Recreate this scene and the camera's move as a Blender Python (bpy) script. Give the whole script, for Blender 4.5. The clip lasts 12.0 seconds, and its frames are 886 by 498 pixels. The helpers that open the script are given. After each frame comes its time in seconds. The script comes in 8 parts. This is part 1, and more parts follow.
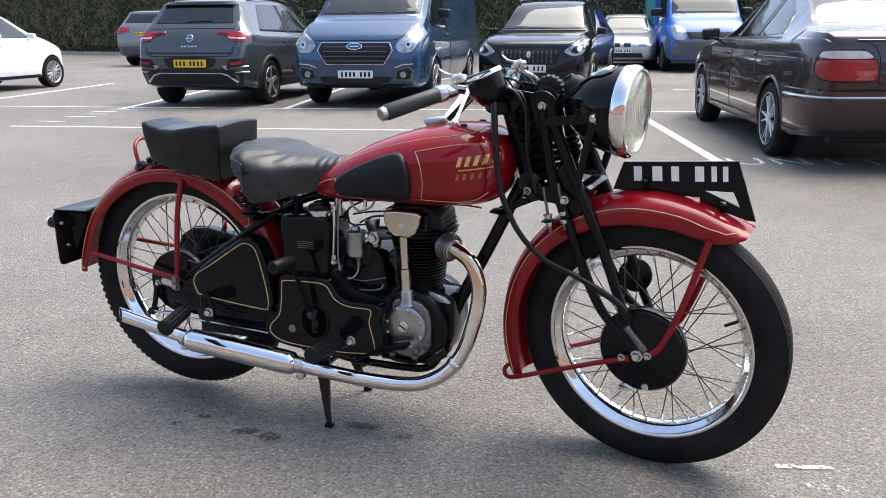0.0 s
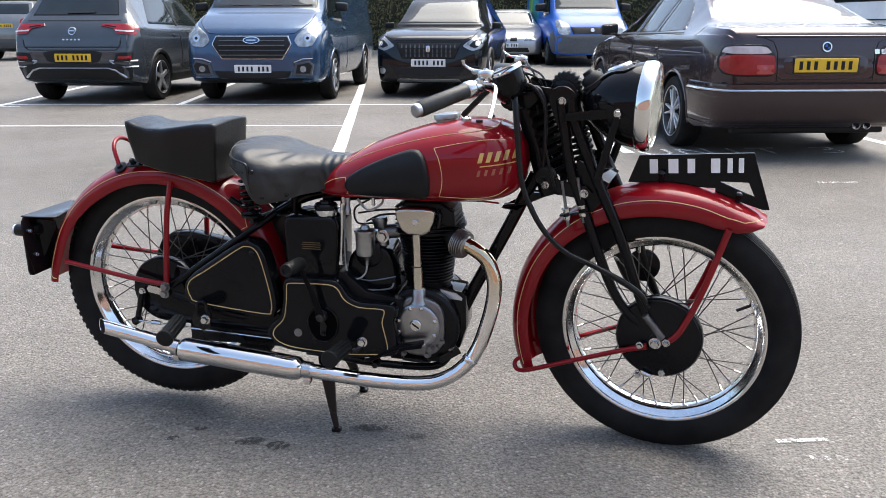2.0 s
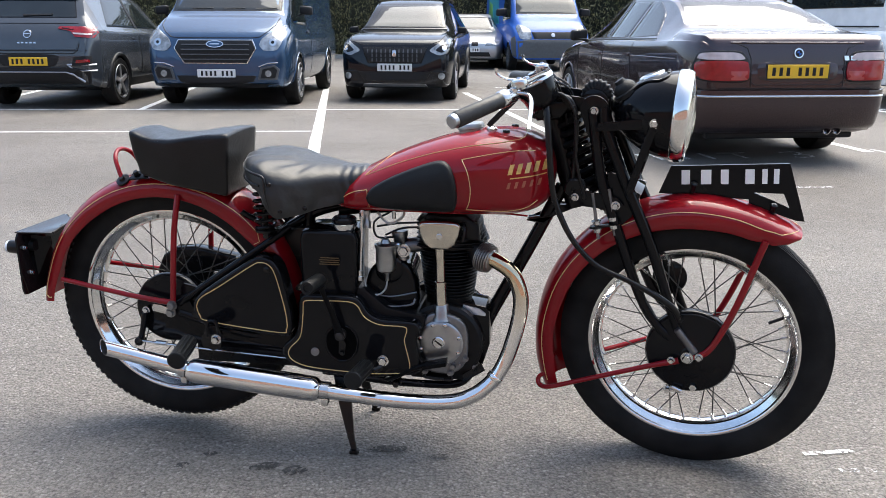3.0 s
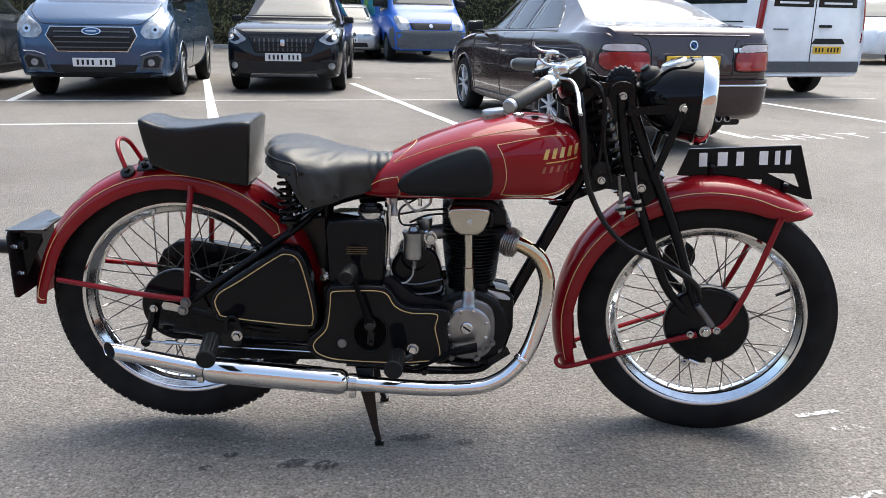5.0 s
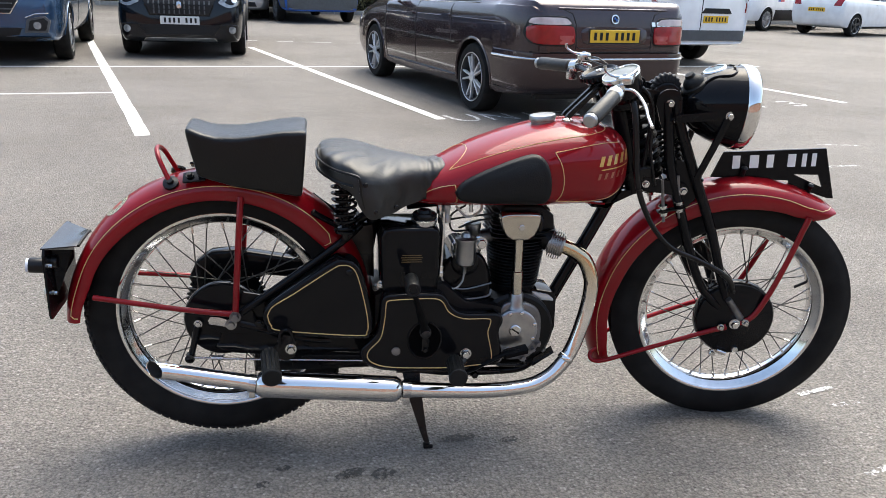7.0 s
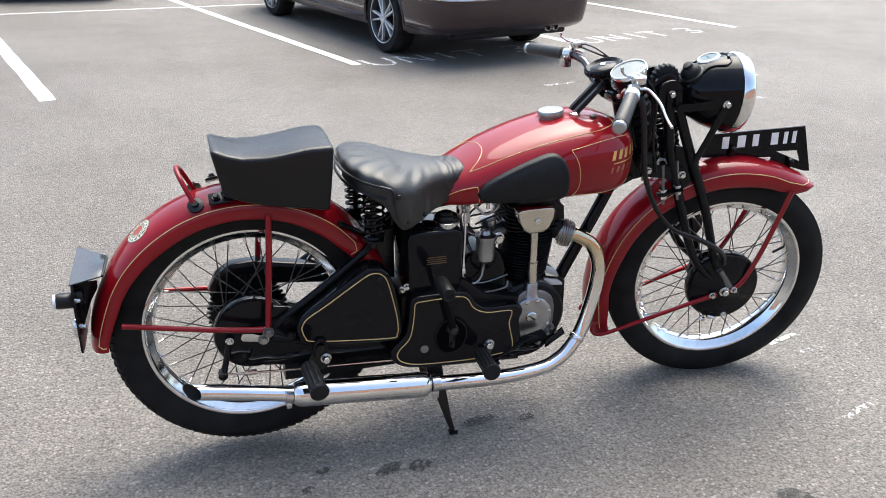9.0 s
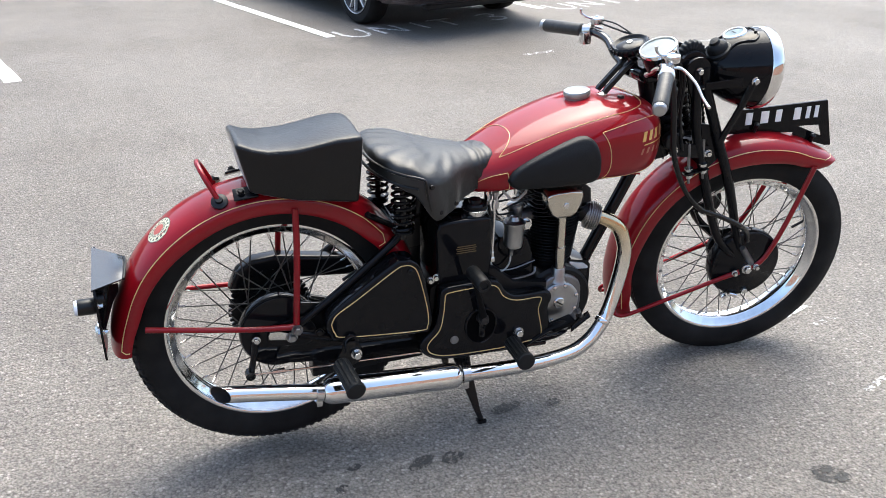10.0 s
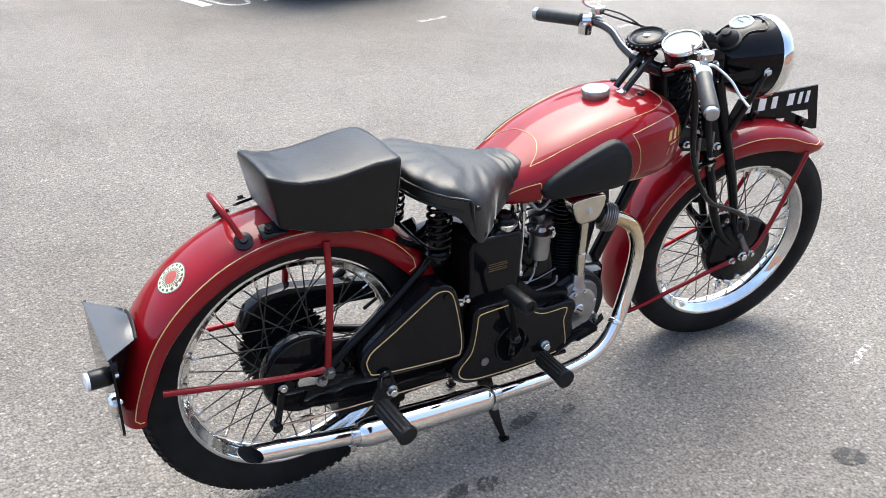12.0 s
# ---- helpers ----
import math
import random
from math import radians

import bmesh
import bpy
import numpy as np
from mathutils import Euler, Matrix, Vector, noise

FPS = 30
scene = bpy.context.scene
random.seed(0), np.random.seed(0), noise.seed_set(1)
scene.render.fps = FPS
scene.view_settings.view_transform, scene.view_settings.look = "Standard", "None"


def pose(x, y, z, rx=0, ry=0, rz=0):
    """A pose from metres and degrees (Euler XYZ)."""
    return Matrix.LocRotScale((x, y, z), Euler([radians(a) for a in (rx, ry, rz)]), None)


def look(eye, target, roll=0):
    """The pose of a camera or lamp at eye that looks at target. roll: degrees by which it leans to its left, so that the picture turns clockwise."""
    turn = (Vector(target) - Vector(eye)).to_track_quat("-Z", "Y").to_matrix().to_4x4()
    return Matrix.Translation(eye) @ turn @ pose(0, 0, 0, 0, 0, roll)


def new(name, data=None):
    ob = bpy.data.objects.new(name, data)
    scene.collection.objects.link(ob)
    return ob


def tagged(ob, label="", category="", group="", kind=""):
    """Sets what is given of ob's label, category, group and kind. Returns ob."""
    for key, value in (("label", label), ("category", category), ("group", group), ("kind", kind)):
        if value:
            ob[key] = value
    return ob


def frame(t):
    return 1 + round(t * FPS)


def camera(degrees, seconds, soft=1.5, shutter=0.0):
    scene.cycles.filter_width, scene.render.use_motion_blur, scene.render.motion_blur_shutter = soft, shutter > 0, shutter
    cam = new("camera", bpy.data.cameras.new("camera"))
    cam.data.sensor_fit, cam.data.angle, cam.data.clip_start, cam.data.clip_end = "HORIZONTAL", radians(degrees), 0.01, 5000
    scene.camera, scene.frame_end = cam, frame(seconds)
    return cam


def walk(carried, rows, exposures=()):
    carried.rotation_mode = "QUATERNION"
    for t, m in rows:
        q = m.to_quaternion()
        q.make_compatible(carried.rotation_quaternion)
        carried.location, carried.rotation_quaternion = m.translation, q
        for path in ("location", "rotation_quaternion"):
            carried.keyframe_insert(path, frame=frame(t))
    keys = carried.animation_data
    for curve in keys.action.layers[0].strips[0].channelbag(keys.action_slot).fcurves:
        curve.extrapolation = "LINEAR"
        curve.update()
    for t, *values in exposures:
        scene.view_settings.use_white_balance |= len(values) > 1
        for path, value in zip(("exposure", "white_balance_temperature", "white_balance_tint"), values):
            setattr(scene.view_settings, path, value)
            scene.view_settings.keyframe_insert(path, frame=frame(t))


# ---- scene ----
cam = camera(56.6, 12.0, soft=0.55)
PATH = [
    (0, (1.577, -2.08, 1.129), (0.915, -0.267, 0.608), -0.5),
    (0.5, (1.491, -2.104, 1.137), (0.898, -0.268, 0.612), 0.0),
    (1, (1.404, -2.133, 1.139), (0.883, -0.273, 0.62), 0.2),
    (1.5, (1.313, -2.167, 1.144), (0.868, -0.287, 0.627), 0.0),
    (2, (1.234, -2.162, 1.134), (0.848, -0.274, 0.598), -0.1),
    (2.5, (1.135, -2.117, 1.137), (0.79, -0.222, 0.597), 0.1),
    (3, (1.045, -2.114, 1.14), (0.763, -0.205, 0.613), 0.2),
    (5, (0.633, -2.148, 1.123), (0.67, -0.224, 0.58), 1.0),
    (5.5, (0.532, -2.099, 1.136), (0.629, -0.179, 0.586), 1.0),
    (6, (0.421, -2.081, 1.15), (0.59, -0.168, 0.594), 1.2),
    (6.5, (0.307, -2.074, 1.171), (0.561, -0.179, 0.585), 1.6),
    (7, (0.191, -2.082, 1.228), (0.516, -0.211, 0.599), 2.2),
    (7.2, (0.162, -2.088, 1.244), (0.505, -0.225, 0.601), 2.3),
    (8.8, (-0.097, -1.977, 1.423), (0.462, -0.226, 0.633), 1.5),
    (9, (-0.147, -1.979, 1.422), (0.43, -0.237, 0.627), 1.4),
    (9.5, (-0.256, -1.957, 1.438), (0.359, -0.243, 0.611), 1.0),
    (10, (-0.282, -1.848, 1.443), (0.371, -0.167, 0.578), 0.9),
    (10.5, (-0.292, -1.747, 1.472), (0.398, -0.098, 0.574), 1.1),
    (11, (-0.366, -1.65, 1.482), (0.392, -0.048, 0.556), 1.2),
    (11.5, (-0.473, -1.553, 1.496), (0.401, -0.015, 0.564), 1.7),
    (12, (-0.569, -1.47, 1.496), (0.382, 0.01, 0.545), 2.3),
]
walk(cam, [(t, look(eye, target, roll)) for t, eye, target, roll in PATH],
     [(0, 1.56, 6450, 5), (2.5, 1.53, 6450, 5), (5, 1.49, 6500, 4), (7, 1.47, 6600, 4), (9, 1.66, 6430, 4), (12, 1.81, 6380, 4)])

# ---- light ----
world = bpy.data.worlds.new("sky")
scene.world = world
world.use_nodes = True
_n, _l = world.node_tree.nodes, world.node_tree.links
_sky = _n.new("ShaderNodeTexSky")
_sky.sky_type, _sky.sun_disc = "NISHITA", False
_sky.sun_elevation, _sky.sun_rotation = radians(64), radians(35)
_sky.air_density, _sky.dust_density, _sky.ozone_density = 0.85, 4.0, 1.0
_l.new(_sky.outputs["Color"], _n["Background"].inputs["Color"])
_n["Background"].inputs["Strength"].default_value = 0.15
sun = new("sun", bpy.data.lights.new("sun", "SUN"))
sun.data.energy, sun.data.angle, sun.data.color = 1.34, radians(58), (1.0, 0.955, 0.9)
sun.matrix_world = look((8.0, 11.5, 29.0), (0, 0, 0))


# ---- materials ----
def material(name, colour, rough=0.5, metal=0.0, coat=0.0, vary=0.0, scale=40.0, bump=0.0, bump_scale=200.0, second=None, spec=0.5):
    """A principled surface with two scales of colour variation, uneven gloss and a fine relief."""
    m = bpy.data.materials.new(name)
    m.use_nodes = True
    n, l = m.node_tree.nodes, m.node_tree.links
    b = n["Principled BSDF"]
    b.inputs["Roughness"].default_value, b.inputs["Metallic"].default_value = rough, metal
    b.inputs["Coat Weight"].default_value, b.inputs["Coat Roughness"].default_value = coat, 0.04
    b.inputs["Specular IOR Level"].default_value = spec
    b.inputs["Base Color"].default_value = (*colour, 1)
    co = n.new("ShaderNodeTexCoord")
    if vary:
        big, fine = n.new("ShaderNodeTexNoise"), n.new("ShaderNodeTexNoise")
        big.inputs["Scale"].default_value, fine.inputs["Scale"].default_value = scale * 0.15, scale
        big.inputs["Detail"].default_value, fine.inputs["Detail"].default_value = 5, 6
        for t in (big, fine):
            l.new(co.outputs["Object"], t.inputs["Vector"])
        add = n.new("ShaderNodeMath")
        l.new(big.outputs["Fac"], add.inputs[0]), l.new(fine.outputs["Fac"], add.inputs[1])
        ramp = n.new("ShaderNodeMapRange")
        ramp.inputs["From Min"].default_value, ramp.inputs["From Max"].default_value = 0.65, 1.35
        l.new(add.outputs[0], ramp.inputs["Value"])
        mix = n.new("ShaderNodeMix")
        mix.data_type = "RGBA"
        other = second or tuple(min(1, c * (1 + vary)) for c in colour)
        mix.inputs[6].default_value = (*[c * (1 - vary) for c in colour], 1)
        mix.inputs[7].default_value = (*other, 1)
        l.new(ramp.outputs[0], mix.inputs[0]), l.new(mix.outputs[2], b.inputs["Base Color"])
        rr = n.new("ShaderNodeMapRange")
        rr.inputs["To Min"].default_value, rr.inputs["To Max"].default_value = rough * 0.75, min(1, rough * 1.35)
        l.new(big.outputs["Fac"], rr.inputs["Value"]), l.new(rr.outputs[0], b.inputs["Roughness"])
    if bump:
        t, bp = n.new("ShaderNodeTexNoise"), n.new("ShaderNodeBump")
        t.inputs["Scale"].default_value, t.inputs["Detail"].default_value = bump_scale, 4
        bp.inputs["Strength"].default_value, bp.inputs["Distance"].default_value = bump, 0.002
        l.new(co.outputs["Object"], t.inputs["Vector"])
        l.new(t.outputs["Fac"], bp.inputs["Height"]), l.new(bp.outputs["Normal"], b.inputs["Normal"])
    return m


red_paint = material("red_paint", (0.205, 0.0035, 0.008), 0.35, 0, 0.62, 0.16, 6, spec=0.05)
black_enamel = material("black_enamel", (0.0052, 0.0052, 0.006), 0.05, 0, 0, 0.2, 9, spec=0.18)
satin_black = material("satin_black", (0.0048, 0.0048, 0.0052), 0.26, 0, 0, 0.3, 30, 0.15, 300, spec=0.3)
cast_black = material("cast_black", (0.0048, 0.0048, 0.0052), 0.40, 0, 0, 0.35, 40, 0.4, 260, spec=0.22)
rubber = material("rubber", (0.0075, 0.0082, 0.0088), 0.45, 0, 0, 0.25, 30, 0.3, 350, spec=0.22)
grip_rubber = material("grip_rubber", (0.016, 0.0165, 0.0165), 0.42, 0, 0, 0.4, 60, 0.3, 300, (0.036, 0.036, 0.035), spec=0.4)
tyre_rubber = material("tyre_rubber", (0.0068, 0.0068, 0.0072), 0.62, 0, 0, 0.35, 14, 0.25, 300, (0.021, 0.0205, 0.02), spec=0.12)
leather = material("leather", (0.0026, 0.0028, 0.0032), 0.33, 0, 0, 0.3, 12, 0.3, 150, (0.0055, 0.0055, 0.0058), spec=0.32)
leather_worn = material("leather_worn", (0.0045, 0.005, 0.005), 0.40, 0, 0, 0.35, 9, 0.5, 60, (0.008, 0.008, 0.0078), spec=0.5)
for m, w in ((leather, 0.42), (leather_worn, 0.42)):
    b = m.node_tree.nodes["Principled BSDF"]
    b.inputs["Sheen Weight"].default_value, b.inputs["Sheen Roughness"].default_value = w, 0.24
chrome = material("chrome", (0.78, 0.77, 0.75), 0.07, 1, 0, 0.04, 8)
rim_chrome = material("rim_chrome", (0.74, 0.735, 0.72), 0.09, 1, 0, 0.10, 40)
chrome_dull = material("chrome_dull", (0.62, 0.62, 0.61), 0.2, 1, 0, 0.12, 30)
nickel_warm = material("nickel_warm", (0.56, 0.525, 0.45), 0.15, 1, 0, 0.14, 14)
alloy = material("alloy", (0.36, 0.365, 0.37), 0.31, 1, 0, 0.26, 26, 0.2, 160)
alloy_dark = material("alloy_dark", (0.22, 0.22, 0.225), 0.45, 1, 0, 0.3, 26, 0.3, 200)
spoke_steel = material("spoke_steel", (0.07, 0.068, 0.066), 0.42, 0.8, 0, 0.3, 60)
gold_line = material("gold_line", (0.60, 0.39, 0.16), 0.4, 0, 0.3, 0.15, 60)
gold_leaf = material("gold_leaf", (0.55, 0.34, 0.10), 0.34, 0.3, 0.4, 0.3, 70)
white_paint = material("white_paint", (0.85, 0.85, 0.83), 0.45, 0, 0, 0.08, 40)
cream = material("cream", (0.62, 0.6, 0.45), 0.4, 0, 0.3, 0.1, 60)
clear_tube = material("clear_tube", (0.36, 0.37, 0.36), 0.25, 0, 0.3, 0.1, 60)


def glass_material(name, tint=(1, 1, 1), rough=0.02):
    m = bpy.data.materials.new(name)
    m.use_nodes = True
    b = m.node_tree.nodes["Principled BSDF"]
    b.inputs["Base Color"].default_value = (*tint, 1)
    b.inputs["Roughness"].default_value, b.inputs["Transmission Weight"].default_value = rough, 1.0
    b.inputs["IOR"].default_value = 1.45
    return m


def thin_glass(name, tint):
    """A flat pane: clear, with the gloss of glass."""
    m = bpy.data.materials.new(name)
    m.use_nodes = True
    n, l = m.node_tree.nodes, m.node_tree.links
    clear, gloss, fres, mix = n.new("ShaderNodeBsdfTransparent"), n.new("ShaderNodeBsdfGlossy"), n.new("ShaderNodeFresnel"), n.new("ShaderNodeMixShader")
    clear.inputs["Color"].default_value, gloss.inputs["Roughness"].default_value = (*tint, 1), 0.01
    fres.inputs["IOR"].default_value = 1.9
    l.new(fres.outputs[0], mix.inputs[0]), l.new(clear.outputs[0], mix.inputs[1]), l.new(gloss.outputs[0], mix.inputs[2])
    l.new(mix.outputs[0], n["Material Output"].inputs["Surface"])
    return m


lamp_glass = glass_material("lamp_glass", (0.96, 0.97, 0.93), 0.08)


# ---- mesh builders ----
def finish(bm, sharp=38):
    bmesh.ops.recalc_face_normals(bm, faces=bm.faces)
    for f in bm.faces:
        f.smooth = True
    for e in bm.edges:
        e.smooth = len(e.link_faces) == 2 and e.calc_face_angle(0) < radians(sharp)
    return bm


def part(name, bm, mat, parent=None, label="", m=None, sharp=38):
    """Links a bmesh as one mesh object, under a thing or a part."""
    if m is not None:
        bmesh.ops.transform(bm, matrix=m, verts=bm.verts)
    finish(bm, sharp)
    me = bpy.data.meshes.new(name)
    bm.to_mesh(me)
    bm.free()
    me.materials.append(mat)
    ob = new(name, me)
    ob.parent = parent
    if label:
        tagged(ob, label)
    return ob


def shared(name, me, parent, m):
    """One more object on a mesh that others use too."""
    ob = new(name, me)
    ob.parent, ob.matrix_basis = parent, m
    return ob


def thing(name, label, category, m=None, group="", kind=""):
    ob = new(name)
    ob.empty_display_size = 0.1
    if m is not None:
        ob.matrix_world = m
    return tagged(ob, label, category, group, kind)


def catmull(pts, k=6):
    p = [Vector(q) for q in pts]
    if len(p) < 3 or k < 2:
        return p
    p = [2 * p[0] - p[1], *p, 2 * p[-1] - p[-2]]
    out = []
    for i in range(1, len(p) - 2):
        for j in range(k):
            t = j / k
            a, b, c, d = p[i - 1:i + 3]
            out.append(0.5 * ((2 * b) + (c - a) * t + (2 * a - 5 * b + 4 * c - d) * t * t + (3 * b - a - 3 * c + d) * t ** 3))
    return [*out, p[-2]]


def rings_to(bm, rings, caps=True, closed=False):
    vs = [[bm.verts.new(q) for q in r] for r in rings]
    n = len(vs[0])
    for a, b in zip(vs, vs[1:] + ([vs[0]] if closed else [])):
        for i in range(n):
            bm.faces.new((a[i], a[(i + 1) % n], b[(i + 1) % n], b[i]))
    if caps and not closed:
        bm.faces.new(vs[0]), bm.faces.new(vs[-1])
    return bm


def tube(pts, r, n=12, k=6, bm=None, caps=True, flat=1.0):
    """A round bar or pipe along a smooth line; r: one radius or one for each point."""
    bm = bm or bmesh.new()
    line = catmull(pts, k)
    if isinstance(r, (int, float)):
        rad = [r] * len(line)
    else:
        rad = [q.x for q in catmull([(v, 0, 0) for v in r], k)]
    up, rings = None, []
    for i, q in enumerate(line):
        d = (line[min(i + 1, len(line) - 1)] - line[max(i - 1, 0)]).normalized()
        if up is None:
            up = Vector((0, 0, 1)) if abs(d.z) < 0.9 else Vector((0, 1, 0))
        s = d.cross(up).normalized()
        up = s.cross(d).normalized()
        rings.append([q + rad[i] * (math.cos(a) * s + flat * math.sin(a) * up) for a in (math.tau * j / n for j in range(n))])
    return rings_to(bm, rings, caps)


def axis_matrix(at, direction):
    return Matrix.Translation(at) @ Vector(direction).to_track_quat("Z", "Y").to_matrix().to_4x4()


def lathe(profile, at=(0, 0, 0), direction=(0, 0, 1), n=32, closed=False, bm=None, caps=True):
    """Turns (height, radius) pairs about an axis."""
    bm = bm or bmesh.new()
    m = axis_matrix(at, direction)
    rings = [[m @ Vector((r * math.cos(a), r * math.sin(a), h)) for a in (math.tau * j / n for j in range(n))] for h, r in profile]
    return rings_to(bm, rings, caps and not closed, closed)


def prism(outline, y0, y1, bevel=0.004, seg=2, smooth=0, bm=None):
    """An outline of (x, z) pairs as a plate from y0 to y1 with rounded edges."""
    own = bmesh.new()
    pts = [(a, b) for a, b in outline]
    if smooth:
        loop = [Vector((a, b, 0)) for a, b in pts]
        n = len(loop)
        pts = []
        for i in range(n):
            a, b, c, d = (loop[(i + j) % n] for j in (-1, 0, 1, 2))
            for j in range(smooth):
                t = j / smooth
                q = 0.5 * ((2 * b) + (c - a) * t + (2 * a - 5 * b + 4 * c - d) * t * t + (3 * b - a - 3 * c + d) * t ** 3)
                pts.append((q.x, q.y))
    bot = [own.verts.new((a, y0, b)) for a, b in pts]
    top = [own.verts.new((a, y1, b)) for a, b in pts]
    own.faces.new(bot), own.faces.new(top)
    n = len(pts)
    for i in range(n):
        own.faces.new((bot[i], bot[(i + 1) % n], top[(i + 1) % n], top[i]))
    bmesh.ops.recalc_face_normals(own, faces=own.faces)
    if bevel:
        rim = [e for e in own.edges if abs(e.verts[0].co.y - e.verts[1].co.y) < 1e-6]
        bmesh.ops.bevel(own, geom=rim, offset=bevel, segments=seg, affect="EDGES", profile=0.6)
    return own if bm is None else join(bm, own)


def join(bm, other):
    me = bpy.data.meshes.new("tmp")
    other.to_mesh(me)
    other.free()
    bm.from_mesh(me)
    bpy.data.meshes.remove(me)
    return bm


def box(size, at=(0, 0, 0), bevel=0.005, seg=2, turn=None, bm=None):
    own = bmesh.new()
    bmesh.ops.create_cube(own, size=1, matrix=Matrix.Diagonal((*size, 1)))
    if bevel:
        bmesh.ops.bevel(own, geom=own.edges[:], offset=bevel, segments=seg, affect="EDGES", profile=0.6)
    m = Matrix.Translation(at) @ (turn or Matrix())
    bmesh.ops.transform(own, matrix=m, verts=own.verts)
    return own if bm is None else join(bm, own)


def bolt(at, direction=(0, -1, 0), r=0.008, h=0.008, bm=None):
    """A hexagon head on a washer."""
    bm = lathe([(0, r * 1.35), (h * 0.25, r * 1.35), (h * 0.25, 0.001)], at, direction, 16, bm=bm)
    return lathe([(h * 0.2, r), (h * 0.85, r), (h, r * 0.85), (h, 0.0005)], at, direction, 6, bm=bm)


def spring(a, b, r, wire, turns, belly=0.0, bm=None):
    a, b = Vector(a), Vector(b)
    m = axis_matrix(a, b - a)
    length = (b - a).length
    n = int(turns * 14)
    pts = []
    for i in range(n + 1):
        t = i / n
        q = r * (1 + belly * math.sin(math.pi * t))
        pts.append(m @ Vector((q * math.cos(t * turns * math.tau), q * math.sin(t * turns * math.tau), t * length)))
    return tube(pts, wire, 6, 1, bm)


# ---- ground and its paint ----
def asphalt_material():
    m = bpy.data.materials.new("asphalt")
    m.use_nodes = True
    n, l = m.node_tree.nodes, m.node_tree.links
    b = n["Principled BSDF"]
    b.inputs["Roughness"].default_value = 0.68
    b.inputs["Specular IOR Level"].default_value = 0.42
    co = n.new("ShaderNodeTexCoord")

    def noise_tex(scale, detail=5, rough=0.6):
        t = n.new("ShaderNodeTexNoise")
        t.inputs["Scale"].default_value, t.inputs["Detail"].default_value, t.inputs["Roughness"].default_value = scale, detail, rough
        l.new(co.outputs["Object"], t.inputs["Vector"])
        return t

    def ramp(src, stops):
        r = n.new("ShaderNodeValToRGB")
        while len(r.color_ramp.elements) < len(stops):
            r.color_ramp.elements.new(0.5)
        for e, (p, c) in zip(r.color_ramp.elements, stops):
            e.position, e.color = p, (*c, 1)
        l.new(src, r.inputs["Fac"])
        return r.outputs["Color"]

    def blend(kind, fac, a, c):
        x = n.new("ShaderNodeMix")
        x.data_type, x.blend_type = "RGBA", kind
        if isinstance(fac, float):
            x.inputs[0].default_value = fac
        else:
            l.new(fac, x.inputs[0])
        l.new(a, x.inputs[6])
        l.new(c, x.inputs[7])
        return x.outputs[2]

    def cells(scale):
        v = n.new("ShaderNodeTexVoronoi")
        v.inputs["Scale"].default_value = scale
        l.new(bent, v.inputs["Vector"])
        return v

    # the chippings: coarse ones set in a finer, darker mortar
    warp = n.new("ShaderNodeVectorMath")
    warp.operation = "MULTIPLY_ADD"
    l.new(noise_tex(90, 3).outputs["Color"], warp.inputs[0])
    warp.inputs[1].default_value = (0.006, 0.006, 0.006)
    l.new(co.outputs["Object"], warp.inputs[2])
    bent = warp.outputs[0]
    coarse, fine = cells(125), cells(330)
    tone, tone2 = n.new("ShaderNodeSeparateColor"), n.new("ShaderNodeSeparateColor")
    l.new(coarse.outputs["Color"], tone.inputs[0]), l.new(fine.outputs["Color"], tone2.inputs[0])
    stone = ramp(tone.outputs[0], [(0.0, (0.140, 0.131, 0.121)), (0.45, (0.176, 0.165, 0.152)), (0.9, (0.192, 0.180, 0.166)), (1.0, (0.29, 0.276, 0.258))])
    grit = ramp(tone2.outputs[0], [(0.0, (0.78, 0.78, 0.78)), (0.5, (1, 1, 1)), (1.0, (1.18, 1.17, 1.15))])
    col = blend("MULTIPLY", 0.8, stone, grit)
    # darker mortar, with the shade between chippings painted into the colour
    mortar_shade = ramp(coarse.outputs["Distance"], [(0.0, (1.06, 1.06, 1.06)), (0.45, (0.97, 0.97, 0.97)), (0.8, (0.50, 0.48, 0.46))])
    col = blend("MULTIPLY", 0.85, col, mortar_shade)
    # shade in the hollows, painted from the noise that also drives the relief
    holes = ramp(noise_tex(85, 4, 0.62).outputs["Fac"], [(0.34, (0.42, 0.41, 0.40)), (0.47, (0.97, 0.97, 0.97)), (0.62, (1.10, 1.10, 1.09))])
    col = blend("MULTIPLY", 0.8, col, holes)
    mottle = ramp(noise_tex(26, 6, 0.72).outputs["Fac"], [(0.32, (0.86, 0.86, 0.86)), (0.5, (1, 1, 1)), (0.68, (1.14, 1.14, 1.13))])
    col = blend("MULTIPLY", 1.0, col, mottle)
    broad = ramp(noise_tex(0.4, 7, 0.62).outputs["Fac"], [(0.32, (0.70, 0.655, 0.62)), (0.5, (0.99, 0.965, 0.94)), (0.70, (1.18, 1.165, 1.14))])
    col = blend("MULTIPLY", 1.0, col, broad)
    patch_tone = ramp(noise_tex(3.0, 7, 0.68).outputs["Fac"], [(0.30, (0.80, 0.79, 0.79)), (0.48, (0.99, 0.99, 0.99)), (0.72, (1.09, 1.08, 1.06))])
    col = blend("MULTIPLY", 0.8, col, patch_tone)
    l.new(col, b.inputs["Base Color"])
    bp = n.new("ShaderNodeBump")
    bp.inputs["Strength"].default_value, bp.inputs["Distance"].default_value, bp.invert = 0.9, 0.005, True
    l.new(coarse.outputs["Distance"], bp.inputs["Height"])
    bp2 = n.new("ShaderNodeBump")
